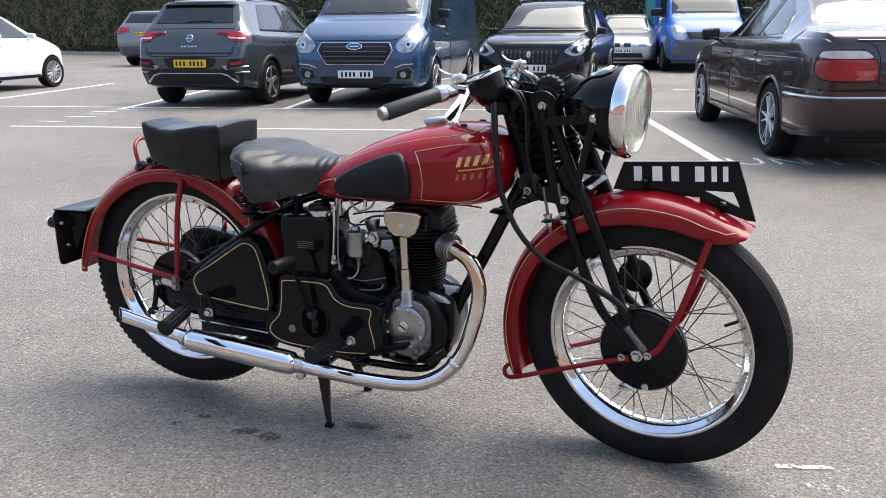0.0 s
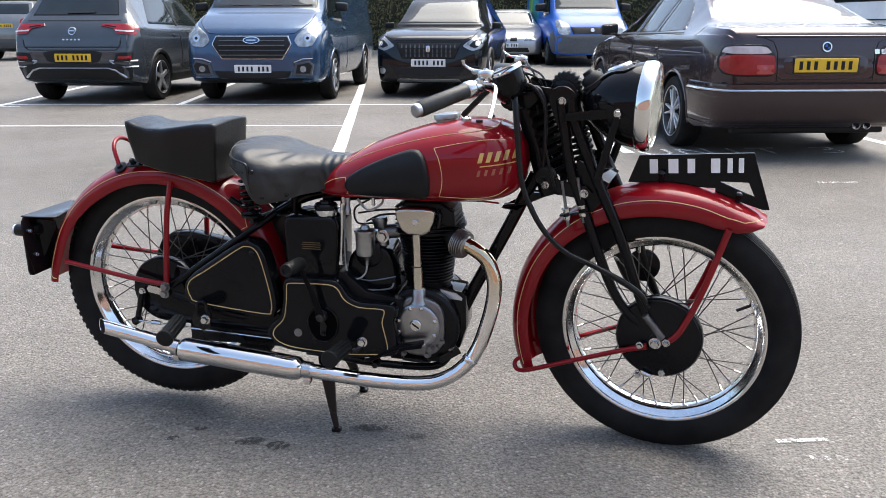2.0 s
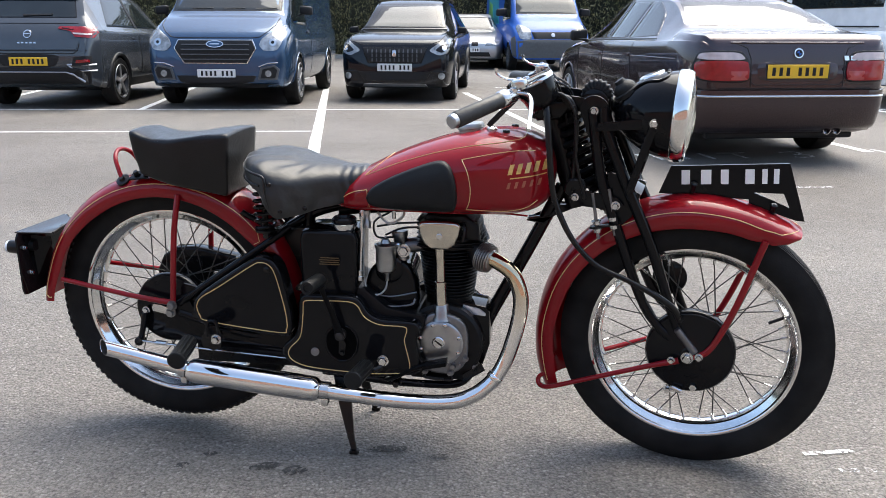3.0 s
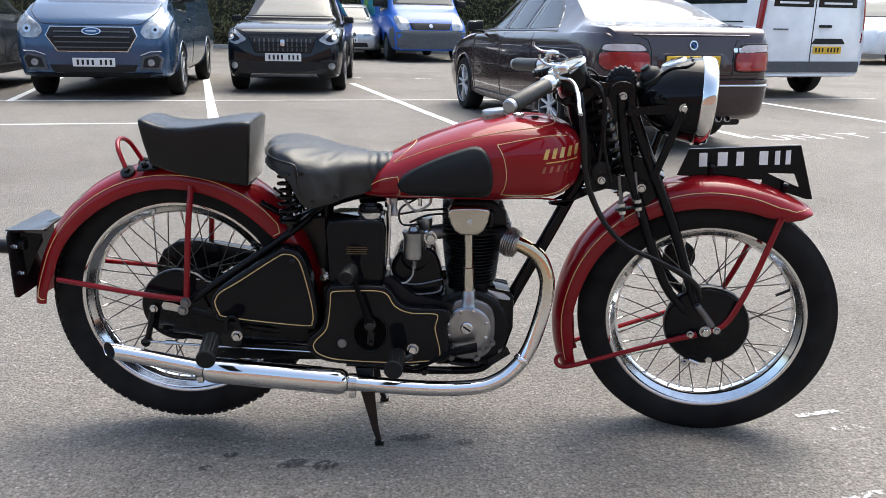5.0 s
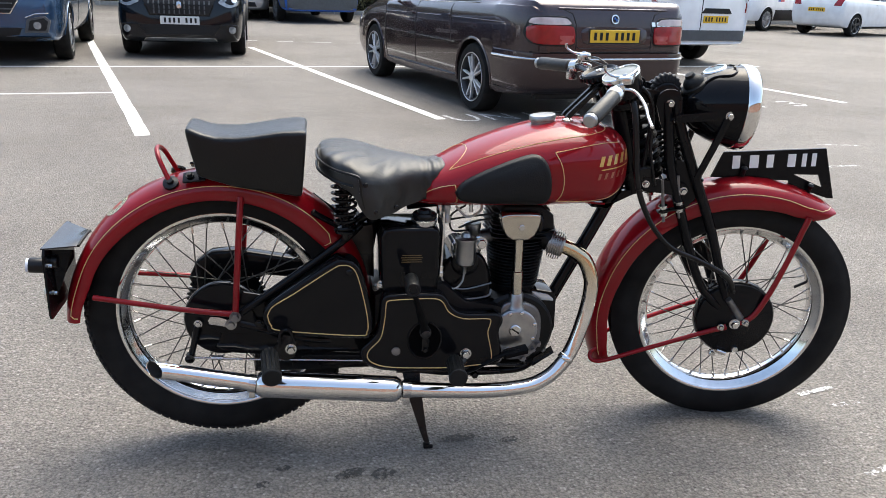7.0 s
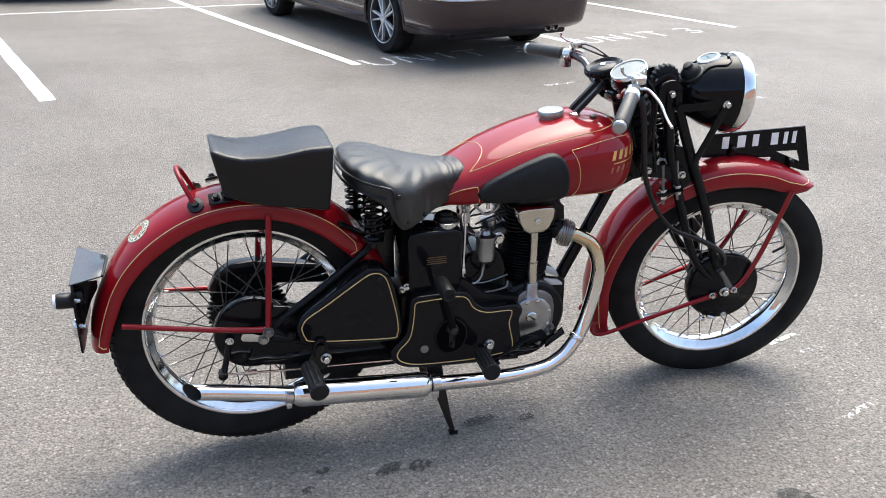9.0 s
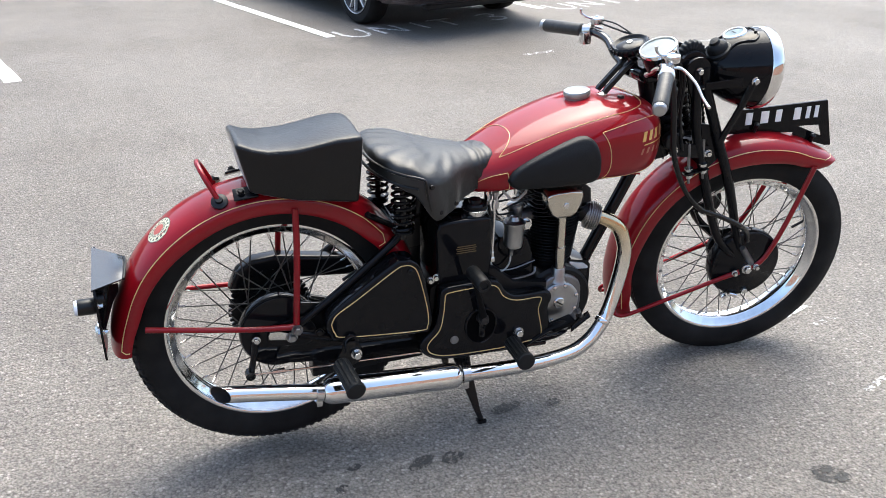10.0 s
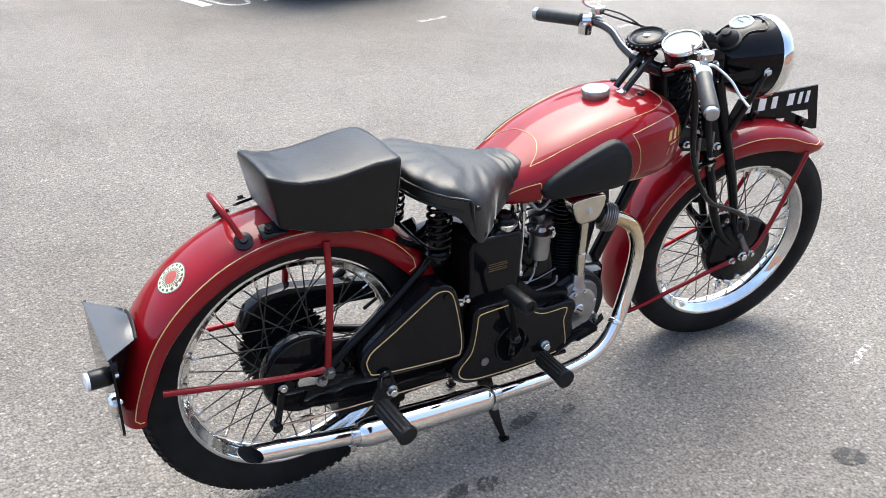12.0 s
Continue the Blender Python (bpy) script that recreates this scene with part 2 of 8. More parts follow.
    bp2.inputs["Strength"].default_value, bp2.inputs["Distance"].default_value = 0.9, 0.007
    l.new(noise_tex(85, 4, 0.62).outputs["Fac"], bp2.inputs["Height"])
    l.new(bp.outputs["Normal"], bp2.inputs["Normal"]), l.new(bp2.outputs["Normal"], b.inputs["Normal"])
    return m


def worn_paint_material(name, wear):
    """Road paint worn through to the stone below."""
    m = material(name, (0.78, 0.78, 0.76), 0.7, 0, 0, 0.12, 30, 0.5, 150)
    n, l = m.node_tree.nodes, m.node_tree.links
    t, r = n.new("ShaderNodeTexNoise"), n.new("ShaderNodeMapRange")
    t.inputs["Scale"].default_value, t.inputs["Detail"].default_value, t.inputs["Roughness"].default_value = 55, 8, 0.75
    r.inputs["From Min"].default_value, r.inputs["From Max"].default_value = wear, wear + 0.08
    co = n.new("ShaderNodeTexCoord")
    l.new(co.outputs["Object"], t.inputs["Vector"])
    l.new(t.outputs["Fac"], r.inputs["Value"])
    l.new(r.outputs[0], n["Principled BSDF"].inputs["Alpha"])
    return m


asphalt = asphalt_material()
line_paint = worn_paint_material("line_paint", 0.33)
thin_paint = worn_paint_material("thin_paint", 0.44)
faded_paint = worn_paint_material("faded_paint", 0.5)

bm = bmesh.new()
bmesh.ops.create_grid(bm, x_segments=8, y_segments=8, size=300)
tagged(part("ground", bm, asphalt), "grey worn tarmac of a car park with pale stone flecks", "ground", kind="structure")


def strip(a, b, w, mat, label, z=0.004):
    """A line of road paint with ragged edges."""
    a, b = Vector((*a, 0)), Vector((*b, 0))
    s = Vector((-(b - a).y, (b - a).x, 0)).normalized() * w / 2
    n = max(2, int((b - a).length / 0.12))
    rough = random.Random(int(1000 * (a.x + 7 * a.y)) + 5)
    bm = bmesh.new()
    rows = []
    for i in range(n + 1):
        q = a.lerp(b, i / n) + Vector((0, 0, z))
        if i in (0, n):
            q += (b - a).normalized() * rough.uniform(-0.1, 0.1) * w
        rows.append((bm.verts.new(q + s * rough.uniform(0.88, 1.06)), bm.verts.new(q - s * rough.uniform(0.88, 1.06))))
    for (p, q), (r, t) in zip(rows, rows[1:]):
        bm.faces.new((p, q, t, r))
    return tagged(part("parking_line", bm, mat), label, "parking line", kind="structure")


bay = "white painted bay line on worn tarmac"
strip((-1.02, 4.36), (-3.45, 13.2), 0.115, line_paint, bay)
strip((1.40, 5.24), (-0.70, 12.2), 0.10, line_paint, bay)
strip((3.86, 6.05), (1.70, 13.2), 0.10, line_paint, bay)
strip((6.38, 6.66), (4.3, 13.6), 0.10, line_paint, bay)
strip((-4.69, 8.45), (-5.9, 13.0), 0.10, line_paint, bay)
strip((-7.05, 7.75), (-8.2, 11.8), 0.10, line_paint, bay)
strip((-10.2, 7.5), (-11.4, 12.6), 0.10, line_paint, bay)
strip((-14.0, 6.8), (7.6, 10.75), 0.055, line_paint, "thin white line along the parking bays", 0.005)
strip((-6.85, 5.6), (-1.70, 6.63), 0.06, line_paint, "thin white line along the parking bays", 0.005)
for x, w in ((-0.9, 0.25), (-0.3, 0.3), (0.35, 0.35), (1.0, 0.3)):
    strip((x, 13.5), (x + w, 13.55), 0.06, thin_paint, "broken white line worn on tarmac")
strip((4.42, 4.15), (4.78, 4.12), 0.035, faded_paint, "faded dash of white paint on tarmac")
strip((1.73, 0.045), (1.87, 0.085), 0.018, thin_paint, "short scuffed white mark on tarmac")
strip((1.80, -0.03), (1.90, -0.015), 0.02, faded_paint, "faint scuffed white mark on tarmac")
strip((1.66, -0.39), (1.80, -0.35), 0.022, faded_paint, "faint scuffed white mark on tarmac")


def painted_word(at, label):
    """UNIT 3 in strokes of worn road paint, each letter leaning with the bay lines."""
    along, up = Vector((0.963, 0.27, 0)), Vector((-0.10, 0.31, 0))
    bm = bmesh.new()

    def stroke(pts, w=0.042):
        pts = [Vector((*at, 0.005)) + along * x + up * y for x, y in pts]
        left, right = [], []
        for i, q in enumerate(pts):
            d = (pts[min(i + 1, len(pts) - 1)] - pts[max(i - 1, 0)]).normalized()
            s = Vector((-d.y, d.x, 0)) * w / 2
            left.append(bm.verts.new(q + s)), right.append(bm.verts.new(q - s))
        for i in range(len(pts) - 1):
            bm.faces.new((left[i], right[i], right[i + 1], left[i + 1]))

    stroke([(0.0, 1.0), (0.0, 0.4), (0.03, 0.15), (0.09, 0.02), (0.16, 0.02), (0.21, 0.15), (0.24, 0.4), (0.24, 1.0)])
    stroke([(0.36, 0.0), (0.36, 1.0)]), stroke([(0.385, 0.97), (0.575, 0.03)]), stroke([(0.60, 0.0), (0.60, 1.0)])
    stroke([(0.83, 0.0), (0.83, 1.0)])
    stroke([(1.00, 0.95), (1.27, 0.95)]), stroke([(1.135, 0.0), (1.135, 0.87)])
    stroke([(1.60, 0.9), (1.68, 1.0), (1.76, 0.96), (1.79, 0.78), (1.74, 0.58), (1.67, 0.52)], 0.036)
    stroke([(1.69, 0.50), (1.77, 0.43), (1.80, 0.25), (1.76, 0.06), (1.67, 0.0), (1.59, 0.08)], 0.036)
    return tagged(part("painted_letters", bm, thin_paint), label, "ground lettering", kind="structure")


painted_word((1.56, 5.14), "white painted letters UNIT 3 worn on tarmac")
painted_word((4.04, 5.91), "white painted letters UNIT 3 worn on tarmac")
for a, b, w in (((-6.98, 6.15), (-6.56, 6.20), 0.06), ((-7.03, 6.69), (-6.66, 6.83), 0.05), ((-6.82, 6.72), (-6.66, 6.86), 0.05), ((-7.05, 7.06), (-6.75, 7.13), 0.05), ((-7.18, 7.38), (-6.85, 7.46), 0.06), ((-7.2, 7.7), (-6.72, 7.84), 0.06), ((-7.2, 8.0), (-6.8, 8.1), 0.06)):
    strip(a, b, w, thin_paint, "short worn white dash on tarmac")
for x, y, w in ((3.9, 3.3, 0.35), (2.7, 4.1, 0.3), (-5.6, 9.3, 0.3)):
    strip((x, y), (x + w, y + 0.06), 0.05, faded_paint, "faint worn white dash on tarmac")


def oil_spot(x, y, rx, ry, turn):
    """A dark dried stain with a ragged outline."""
    bm = bmesh.new()
    n = 22
    bm.faces.new([bm.verts.new(Vector((x, y, 0.003)) + Matrix.Rotation(turn, 3, "Z") @ Vector((rx * math.cos(a) * (0.8 + 0.35 * random.random()), ry * math.sin(a) * (0.8 + 0.35 * random.random()), 0)))
                  for a in (math.tau * i / n for i in range(n))])
    return tagged(part("oil_stain", bm, stain), "dark dried oil stain on tarmac", "oil stain", kind="structure")


stain = worn_paint_material("stain", 0.45)
stain.node_tree.nodes["Principled BSDF"].inputs["Roughness"].default_value = 0.6
for _m in stain.node_tree.nodes:
    if _m.bl_idname == "ShaderNodeMix":
        _m.inputs[6].default_value, _m.inputs[7].default_value = (0.022, 0.021, 0.020, 1), (0.04, 0.038, 0.036, 1)
for q in ((0.376, -0.249, 0.032, 0.024, 0.2), (0.291, -0.242, 0.042, 0.020, 0.5), (1.274, -0.644, 0.05, 0.035, -0.6), (0.60, -0.10, 0.06, 0.02, 0.2),
          (0.12, -0.2, 0.02, 0.012, 0.2), (0.07, -0.27, 0.02, 0.014, 0.9), (0.74, -0.12, 0.03, 0.014, 0.2)):
    oil_spot(*q)


# ---- the motorcycle: x ahead, its right side at minus y, rear axle near the origin ----
from mathutils.bvhtree import BVHTree

bike = thing("motorcycle", "vintage dark red motorcycle with chrome exhaust on centre stand", "motorcycle")
# the fork, front wheel and front mudguard are turned to the right about the steering head
STEER = Matrix.Translation((1.06, 0, 0.93)) @ Matrix.Rotation(radians(-11.2), 4, Vector((-math.sin(radians(22)), 0, math.cos(radians(22))))) @ Matrix.Translation((-1.06, 0, -0.93))
REAR_AXLE, FRONT_AXLE = Vector((-0.024, -0.004, 0.376)), Vector((1.397, -0.001, 0.343))


def wheel(name, label, m, rib, hub_parts, grow, wide=0.0):
    """A wire wheel round the y axis: tyre, chromed rim, hub, forty spokes with nipples."""
    w = new(name)
    w.parent, w.matrix_basis, w.empty_display_size = bike, m, 0.1
    tagged(w, label)
    axis = (0, 1, 0)
    prof = [(-0.030, 0.258), (-0.040, 0.268), (-0.046, 0.286), (-0.046, 0.300), (-0.042, 0.314), (-0.036, 0.324)]
    if rib:
        for k in range(-3, 4):
            y = k * 0.0095
            top = 0.3365 - 2.6 * y * y
            prof += [(y - 0.0035, top), (y + 0.0035, top), (y + 0.004, top - 0.004), (y + 0.0055, top - 0.004)]
    else:
        prof += [(-0.026, 0.3305), (-0.012, 0.3345), (0, 0.335), (0.012, 0.3345), (0.026, 0.3305)]
    prof += [(0.036, 0.324), (0.042, 0.314), (0.046, 0.300), (0.046, 0.286), (0.040, 0.268), (0.030, 0.258), (0.02, 0.25), (-0.02, 0.25)]
    prof = [(y, r + wide + (grow - wide) * min(1, max(0, (r - 0.27) / 0.05))) for y, r in prof]
    tyre = lathe(prof, direction=axis, n=96, closed=True)
    if not rib:
        for i in range(96):
            for side in (-1, 1):
                a = math.tau * (i + 0.25 * side) / 96
                t = Matrix.Rotation(a, 4, "Y")
                box((0.0125, 0.016, 0.007), (0, 0, 0), 0.001, 1, t @ Matrix.Translation((0, side * 0.033, 0.3255 + grow)) @ Matrix.Rotation(side * -0.62, 4, "X"), tyre)
            a = math.tau * i / 96
            for y in (-0.013, 0.013):
                box((0.0145, 0.019, 0.006), (0, 0, 0), 0.001, 1, Matrix.Rotation(a, 4, "Y") @ Matrix.Translation((0, y, 0.3332 + grow)), tyre)
    part("tyre", tyre, tyre_rubber, w, "black ribbed tyre" if rib else "black block-tread tyre", sharp=30)
    rim = lathe([(y, r + wide) for y, r in [(-0.036, 0.264), (-0.037, 0.259), (-0.033, 0.255), (-0.028, 0.252), (-0.021, 0.240), (-0.009, 0.232), (0.009, 0.232), (0.021, 0.240), (0.028, 0.252), (0.033, 0.255),
                 (0.037, 0.259), (0.036, 0.264), (0.026, 0.258), (0.015, 0.246), (-0.015, 0.246), (-0.026, 0.258)]], direction=axis, n=96, closed=True)
    part("rim", rim, rim_chrome, w, "chromed rim", sharp=60)
    hub_parts(w)
    # spokes: four kinds, ten times round
    for side in (-1, 1):
        for lean in (-1, 1):
            r0, y0 = (0.062, side * 0.036)
            a0 = radians(lean * 62)
            p = Vector((r0 * math.sin(a0), y0, r0 * math.cos(a0)))
            q = Vector((0, side * 0.006, 0.2335 + wide))
            line = tube([p, q], 0.0017, 6, 1)
            sp = part("spoke", line, spoke_steel, w)
            d = (q - p).normalized()
            nb = tube([q - 0.018 * d, q + 0.002 * d], 0.0034, 6, 1)
            nip = part("nipple", nb, chrome_dull, w)
            for k in range(10):
                a = math.tau * (k + (0 if lean > 0 else 0.5) + (0.25 if side > 0 else 0)) / 10
                t = Matrix.Rotation(a, 4, "Y")
                if k:
                    shared("spoke", sp.data, w, t)
                    shared("nipple", nip.data, w, t)
                else:
                    sp.matrix_basis = nip.matrix_basis = t
    vd = tube([(0.02, 0, 0.235), (0.021, 0, 0.195)], 0.0042, 8, 1)
    tagged(part("valve", vd, rubber, w, m=Matrix.Rotation(radians(62), 4, "Y")), "black rubber tyre valve")
    return w


def front_hub(w):
    part("hub", lathe([(-0.045, 0.02), (-0.045, 0.066), (-0.03, 0.066), (-0.028, 0.03), (0.03, 0.03), (0.032, 0.066), (0.045, 0.066), (0.05, 0.02)], direction=(0, 1, 0), n=32), satin_black, w)
    part("brake_plate", lathe([(-0.04, 0.108), (-0.055, 0.112), (-0.074, 0.111), (-0.080, 0.106), (-0.084, 0.08), (-0.090, 0.06), (-0.092, 0.025), (-0.096, 0.02), (-0.096, 0.001)], direction=(0, 1, 0), n=48), black_enamel, w, "black brake drum")
    part("axle_nut", bolt((-0.005, -0.096, -0.005), (0, -1, 0), 0.0115, 0.016), chrome_dull, w)


def rear_hub(w):
    part("hub", lathe([(-0.05, 0.02), (-0.05, 0.066), (-0.035, 0.066), (-0.03, 0.032), (0.03, 0.032), (0.035, 0.066), (0.06, 0.066), (0.07, 0.02)], direction=(0, 1, 0), n=32), satin_black, w)
    part("brake_drum", lathe([(-0.04, 0.094), (-0.052, 0.098), (-0.075, 0.098), (-0.081, 0.094), (-0.084, 0.06), (-0.09, 0.03), (-0.09, 0.001)], direction=(0, 1, 0), n=48), black_enamel, w, "black brake drum")
    spro = bmesh.new()
    n = 46
    pts = []
    for i in range(n):
        for f, r in ((0.1, 0.098), (0.35, 0.107), (0.65, 0.107), (0.9, 0.098)):
            a = math.tau * (i + f) / n
            pts.append((r * math.cos(a), r * math.sin(a)))
    prism(pts, 0.052, 0.058, 0, bm=spro)
    part("sprocket", spro, satin_black, w, "toothed steel rear sprocket")


wheel("front_wheel", "spoked front wheel with chromed rim and black tyre", STEER @ Matrix.Translation(FRONT_AXLE), True, front_hub, 0.006)
wheel("rear_wheel", "spoked rear wheel with chromed rim and black tyre", Matrix.Translation(REAR_AXLE), False, rear_hub, 0.014, 0.005)


# mudguards: a rounded section with deep sides, swept round the axle
def guard_section(edge, top, half):
    """Points (y, radius) from the right lip over the crown to the left lip; outside then inside."""
    d = top - edge
    out = [(-1.0, 0.0), (-1.01, 0.22), (-0.98, 0.43), (-0.90, 0.62), (-0.74, 0.79), (-0.5, 0.915), (-0.25, 0.978), (0, 1.0)]
    out += [(-y, r) for y, r in out[-2::-1]]
    return [(y * half, edge + r * d) for y, r in out]


def guard(name, centre, angles, edge, top, half, m, label):
    bm = bmesh.new()
    rings = []
    for a in angles:
        d = Vector((math.cos(a), 0, math.sin(a)))
        s = guard_section(edge(a), top(a), half(a))
        ring = [centre + d * r + Vector((0, y, 0)) for y, r in s]
        ring += [centre + d * (r - 0.003) + Vector((0, y * 0.965, 0)) for y, r in reversed(s)]
        rings.append(ring)
    return part(name, rings_to(bm, rings), red_paint, bike, label, m, sharp=50)


def guard_stripe(centre, path, edge, top, half, m, side, label):
    """A thin gold line on a guard: (angle, share of the section's height)."""
    pts, dense = [], []
    for (a, h), (b, g) in zip(path, path[1:]):
        n = max(1, int(abs(b - a) / radians(2.5)))
        dense += [(a + (b - a) * k / n, h + (g - h) * k / n) for k in range(n)]
    for a, share in [*dense, path[-1]]:
        s = guard_section(edge(a), top(a), half(a))[:8]
        f = share * 7
        i = min(6, int(f))
        y, r = (s[i][k] + (s[i + 1][k] - s[i][k]) * (f - i) for k in (0, 1))
        pts.append(centre + Vector((math.cos(a), 0, math.sin(a))) * (r + 0.0006) + Vector((0, (y - 0.0006) * side, 0)))
    part("pinstripe", tube(pts, 0.0012, 6, 1), gold_line, bike, label, m)


def lerp_table(rows):
    def f(a):
        x = math.degrees(a)
        for (p, u), (q, v) in zip(rows, rows[1:]):
            if x <= q:
                t = max(0, (x - p) / (q - p))
                return u + (v - u) * t * t * (3 - 2 * t)
        return rows[-1][1]
    return f


f_edge = lerp_table([(53.8, 0.392), (56, 0.372), (60, 0.350), (70, 0.336), (90, 0.330), (160, 0.340), (190, 0.351), (206, 0.366)])
f_top = lerp_table([(53.8, 0.403), (58, 0.403), (63, 0.400), (80, 0.398), (100, 0.398), (130, 0.396), (165, 0.400), (206, 0.413)])
f_half = lerp_table([(53.8, 0.052), (56, 0.064), (61, 0.071), (80, 0.073), (150, 0.073), (190, 0.066), (206, 0.058)])
FRONT_GUARD = Vector((1.389, -0.003, 0.343))
guard("front_mudguard", FRONT_GUARD, [radians(53.8 + 152.2 * i / 70) for i in range(71)], f_edge, f_top, f_half, STEER, "dark red front mudguard with gold lining")
r_edge = lerp_table([(-25, 0.345), (15, 0.345), (28, 0.325), (45, 0.316), (120, 0.318), (160, 0.33), (182, 0.348)])
r_top = lerp_table([(-25, 0.378), (20, 0.385), (50, 0.384), (100, 0.378), (150, 0.380), (182, 0.389)])
r_half = lerp_table([(-25, 0.06), (12, 0.062), (30, 0.080), (60, 0.085), (182, 0.086)])
guard("rear_mudguard", REAR_AXLE, [radians(-22 + 201.5 * i / 90) for i in range(91)], r_edge, r_top, r_half, None, "dark red rear mudguard with gold lining")
for s in (1, -1):
    guard_stripe(FRONT_GUARD, [(radians(a), h) for a, h in ((55.5, 0.75), (57.5, 0.5), (60, 0.38), (66, 0.33), (75, 0.36), (95, 0.38), (120, 0.37), (150, 0.34), (180, 0.33), (202, 0.3))], f_edge, f_top, f_half, STEER, s, "gold lining")
    guard_stripe(REAR_AXLE, [(radians(a), h) for a, h in ((37, 0.02), (36.5, 0.2), (40, 0.33), (50, 0.36), (80, 0.36), (120, 0.36), (150, 0.34), (168, 0.31), (176.5, 0.3), (177.5, 0.15), (177.5, 0.02))], r_edge, r_top, r_half, None, s, "gold lining")

# mudguard stays
for s in (-1, 1):
    y = 0.105 * s
    part("front_stay", tube([(1.545, 0.076 * s, 0.655), (1.50, 0.085 * s, 0.50), (1.462, 0.092 * s, 0.40), (1.435, 0.094 * s, 0.355), (1.40, 0.095 * s, 0.336)], [0.0085, 0.008, 0.008, 0.008, 0.007], 10, 6, flat=0.8), red_paint, bike, "dark red mudguard stay", STEER)
    part("lower_stay", tube([(1.372, 0.094 * s, 0.325), (1.30, 0.092 * s, 0.298), (1.15, 0.086 * s, 0.235), (1.05, 0.08 * s, 0.192), (1.018, 0.073 * s, 0.184), (1.006, 0.066 * s, 0.192), (1.008, 0.060 * s, 0.206), (1.03, 0.056 * s, 0.222)], [0.009, 0.007, 0.0065, 0.0065, 0.0065, 0.0065, 0.006, 0.006], 10, 5), red_paint, bike, "dark red mudguard stay", STEER)
    ry = -0.125 * s
    part("rear_stay", tube([(0.032, -0.092 * s, 0.70), (0.025, ry * 0.93, 0.60), (0.012, ry, 0.43), (0.010, ry, 0.405)], 0.008, 10, 6), red_paint, bike, "dark red mudguard stay")
    part("lower_rear_stay", tube([(0.012, ry, 0.408), (-0.02, ry, 0.410), (-0.12, ry * 0.97, 0.422), (-0.33, -0.094 * s, 0.448)], [0.009, 0.008, 0.007, 0.007], 10, 5), red_paint, bike, "dark red mudguard stay")
part("lifting_handle", tube([(-0.130, -0.070, 0.728), (-0.138, -0.068, 0.742), (-0.158, -0.052, 0.785), (-0.167, -0.022, 0.803), (-0.167, 0.012, 0.803), (-0.158, 0.042, 0.785), (-0.138, 0.056, 0.742), (-0.130, 0.058, 0.728)], 0.006, 10, 5), red_paint, bike, "dark red lifting handle")
for s in (-1, 1):
    part("handle_lug", lathe([(0, 0.019), (0.006, 0.019), (0.008, 0.009), (0.015, 0.008), (0.015, 0.001)], (-0.132, s * 0.066, 0.728), (-0.15, s * 0.6, 0.75), 16), satin_black, bike, "black lug with nut")


def guard_point(a, y, lift):
    """A place on the rear guard's outer skin, at the angle a round the axle and y across."""
    s = guard_section(r_edge(a), r_top(a), r_half(a))
    for (y0, r0), (y1, r1) in zip(s, s[1:]):
        if y0 <= y <= y1 and y1 > y0:
            r = r0 + (r1 - r0) * (y - y0) / (y1 - y0)
            break
    return REAR_AXLE + Vector((math.cos(a), 0, math.sin(a))) * (r + lift) + Vector((0, y, 0))


def badge_ring(r0, r1, lift, a0=0.0, a1=math.tau, n=40):
    """A flat ring, or a stretch of one, of a transfer that follows the guard."""
    b = bmesh.new()
    rows = []
    for r in (r0, (r0 + r1) / 2, r1):
        rows.append([b.verts.new(guard_point(radians(130.5) + r * math.cos(t) / 0.382, -0.020 + r * math.sin(t), lift)) for t in (a0 + (a1 - a0) * i / n for i in range(n + 1))])
    for p, q in zip(rows, rows[1:]):
        for i in range(n):
            b.faces.new((p[i], p[i + 1], q[i + 1], q[i]))
    return b


badge = part("badge", badge_ring(0.002, 0.035, 0.0005), cream, bike, "round cream transfer badge")
part("badge_edge", badge_ring(0.0335, 0.035, 0.0008), material("badge_green", (0.05, 0.075, 0.045), 0.4, 0, 0.2, 0.2, 80), badge, "dark green edge")
part("badge_heart", badge_ring(0.001, 0.015, 0.0008), material("badge_rose", (0.36, 0.06, 0.04), 0.4, 0, 0.2, 0.2, 80), badge, "faded red heart of the badge")
for i in range(26):
    part("badge_ray", badge_ring(0.0155, 0.0225, 0.0008, i * math.tau / 26, (i + 0.55) * math.tau / 26, 2), bpy.data.materials["badge_green"], badge)
for i in range(15):
    part("badge_bar", badge_ring(0.0255, 0.0310, 0.0008, i * math.tau / 15, (i + 0.5) * math.tau / 15, 3), bpy.data.materials["badge_green"], badge)

# rear number plate with lamp
def slab(pts, vec):
    b = bmesh.new()
    b.faces.new([b.verts.new(q) for q in pts])
    ex = bmesh.ops.extrude_face_region(b, geom=b.faces[:])
    bmesh.ops.translate(b, verts=[v for v in ex["geom"] if isinstance(v, bmesh.types.BMVert)], vec=vec)
    return b


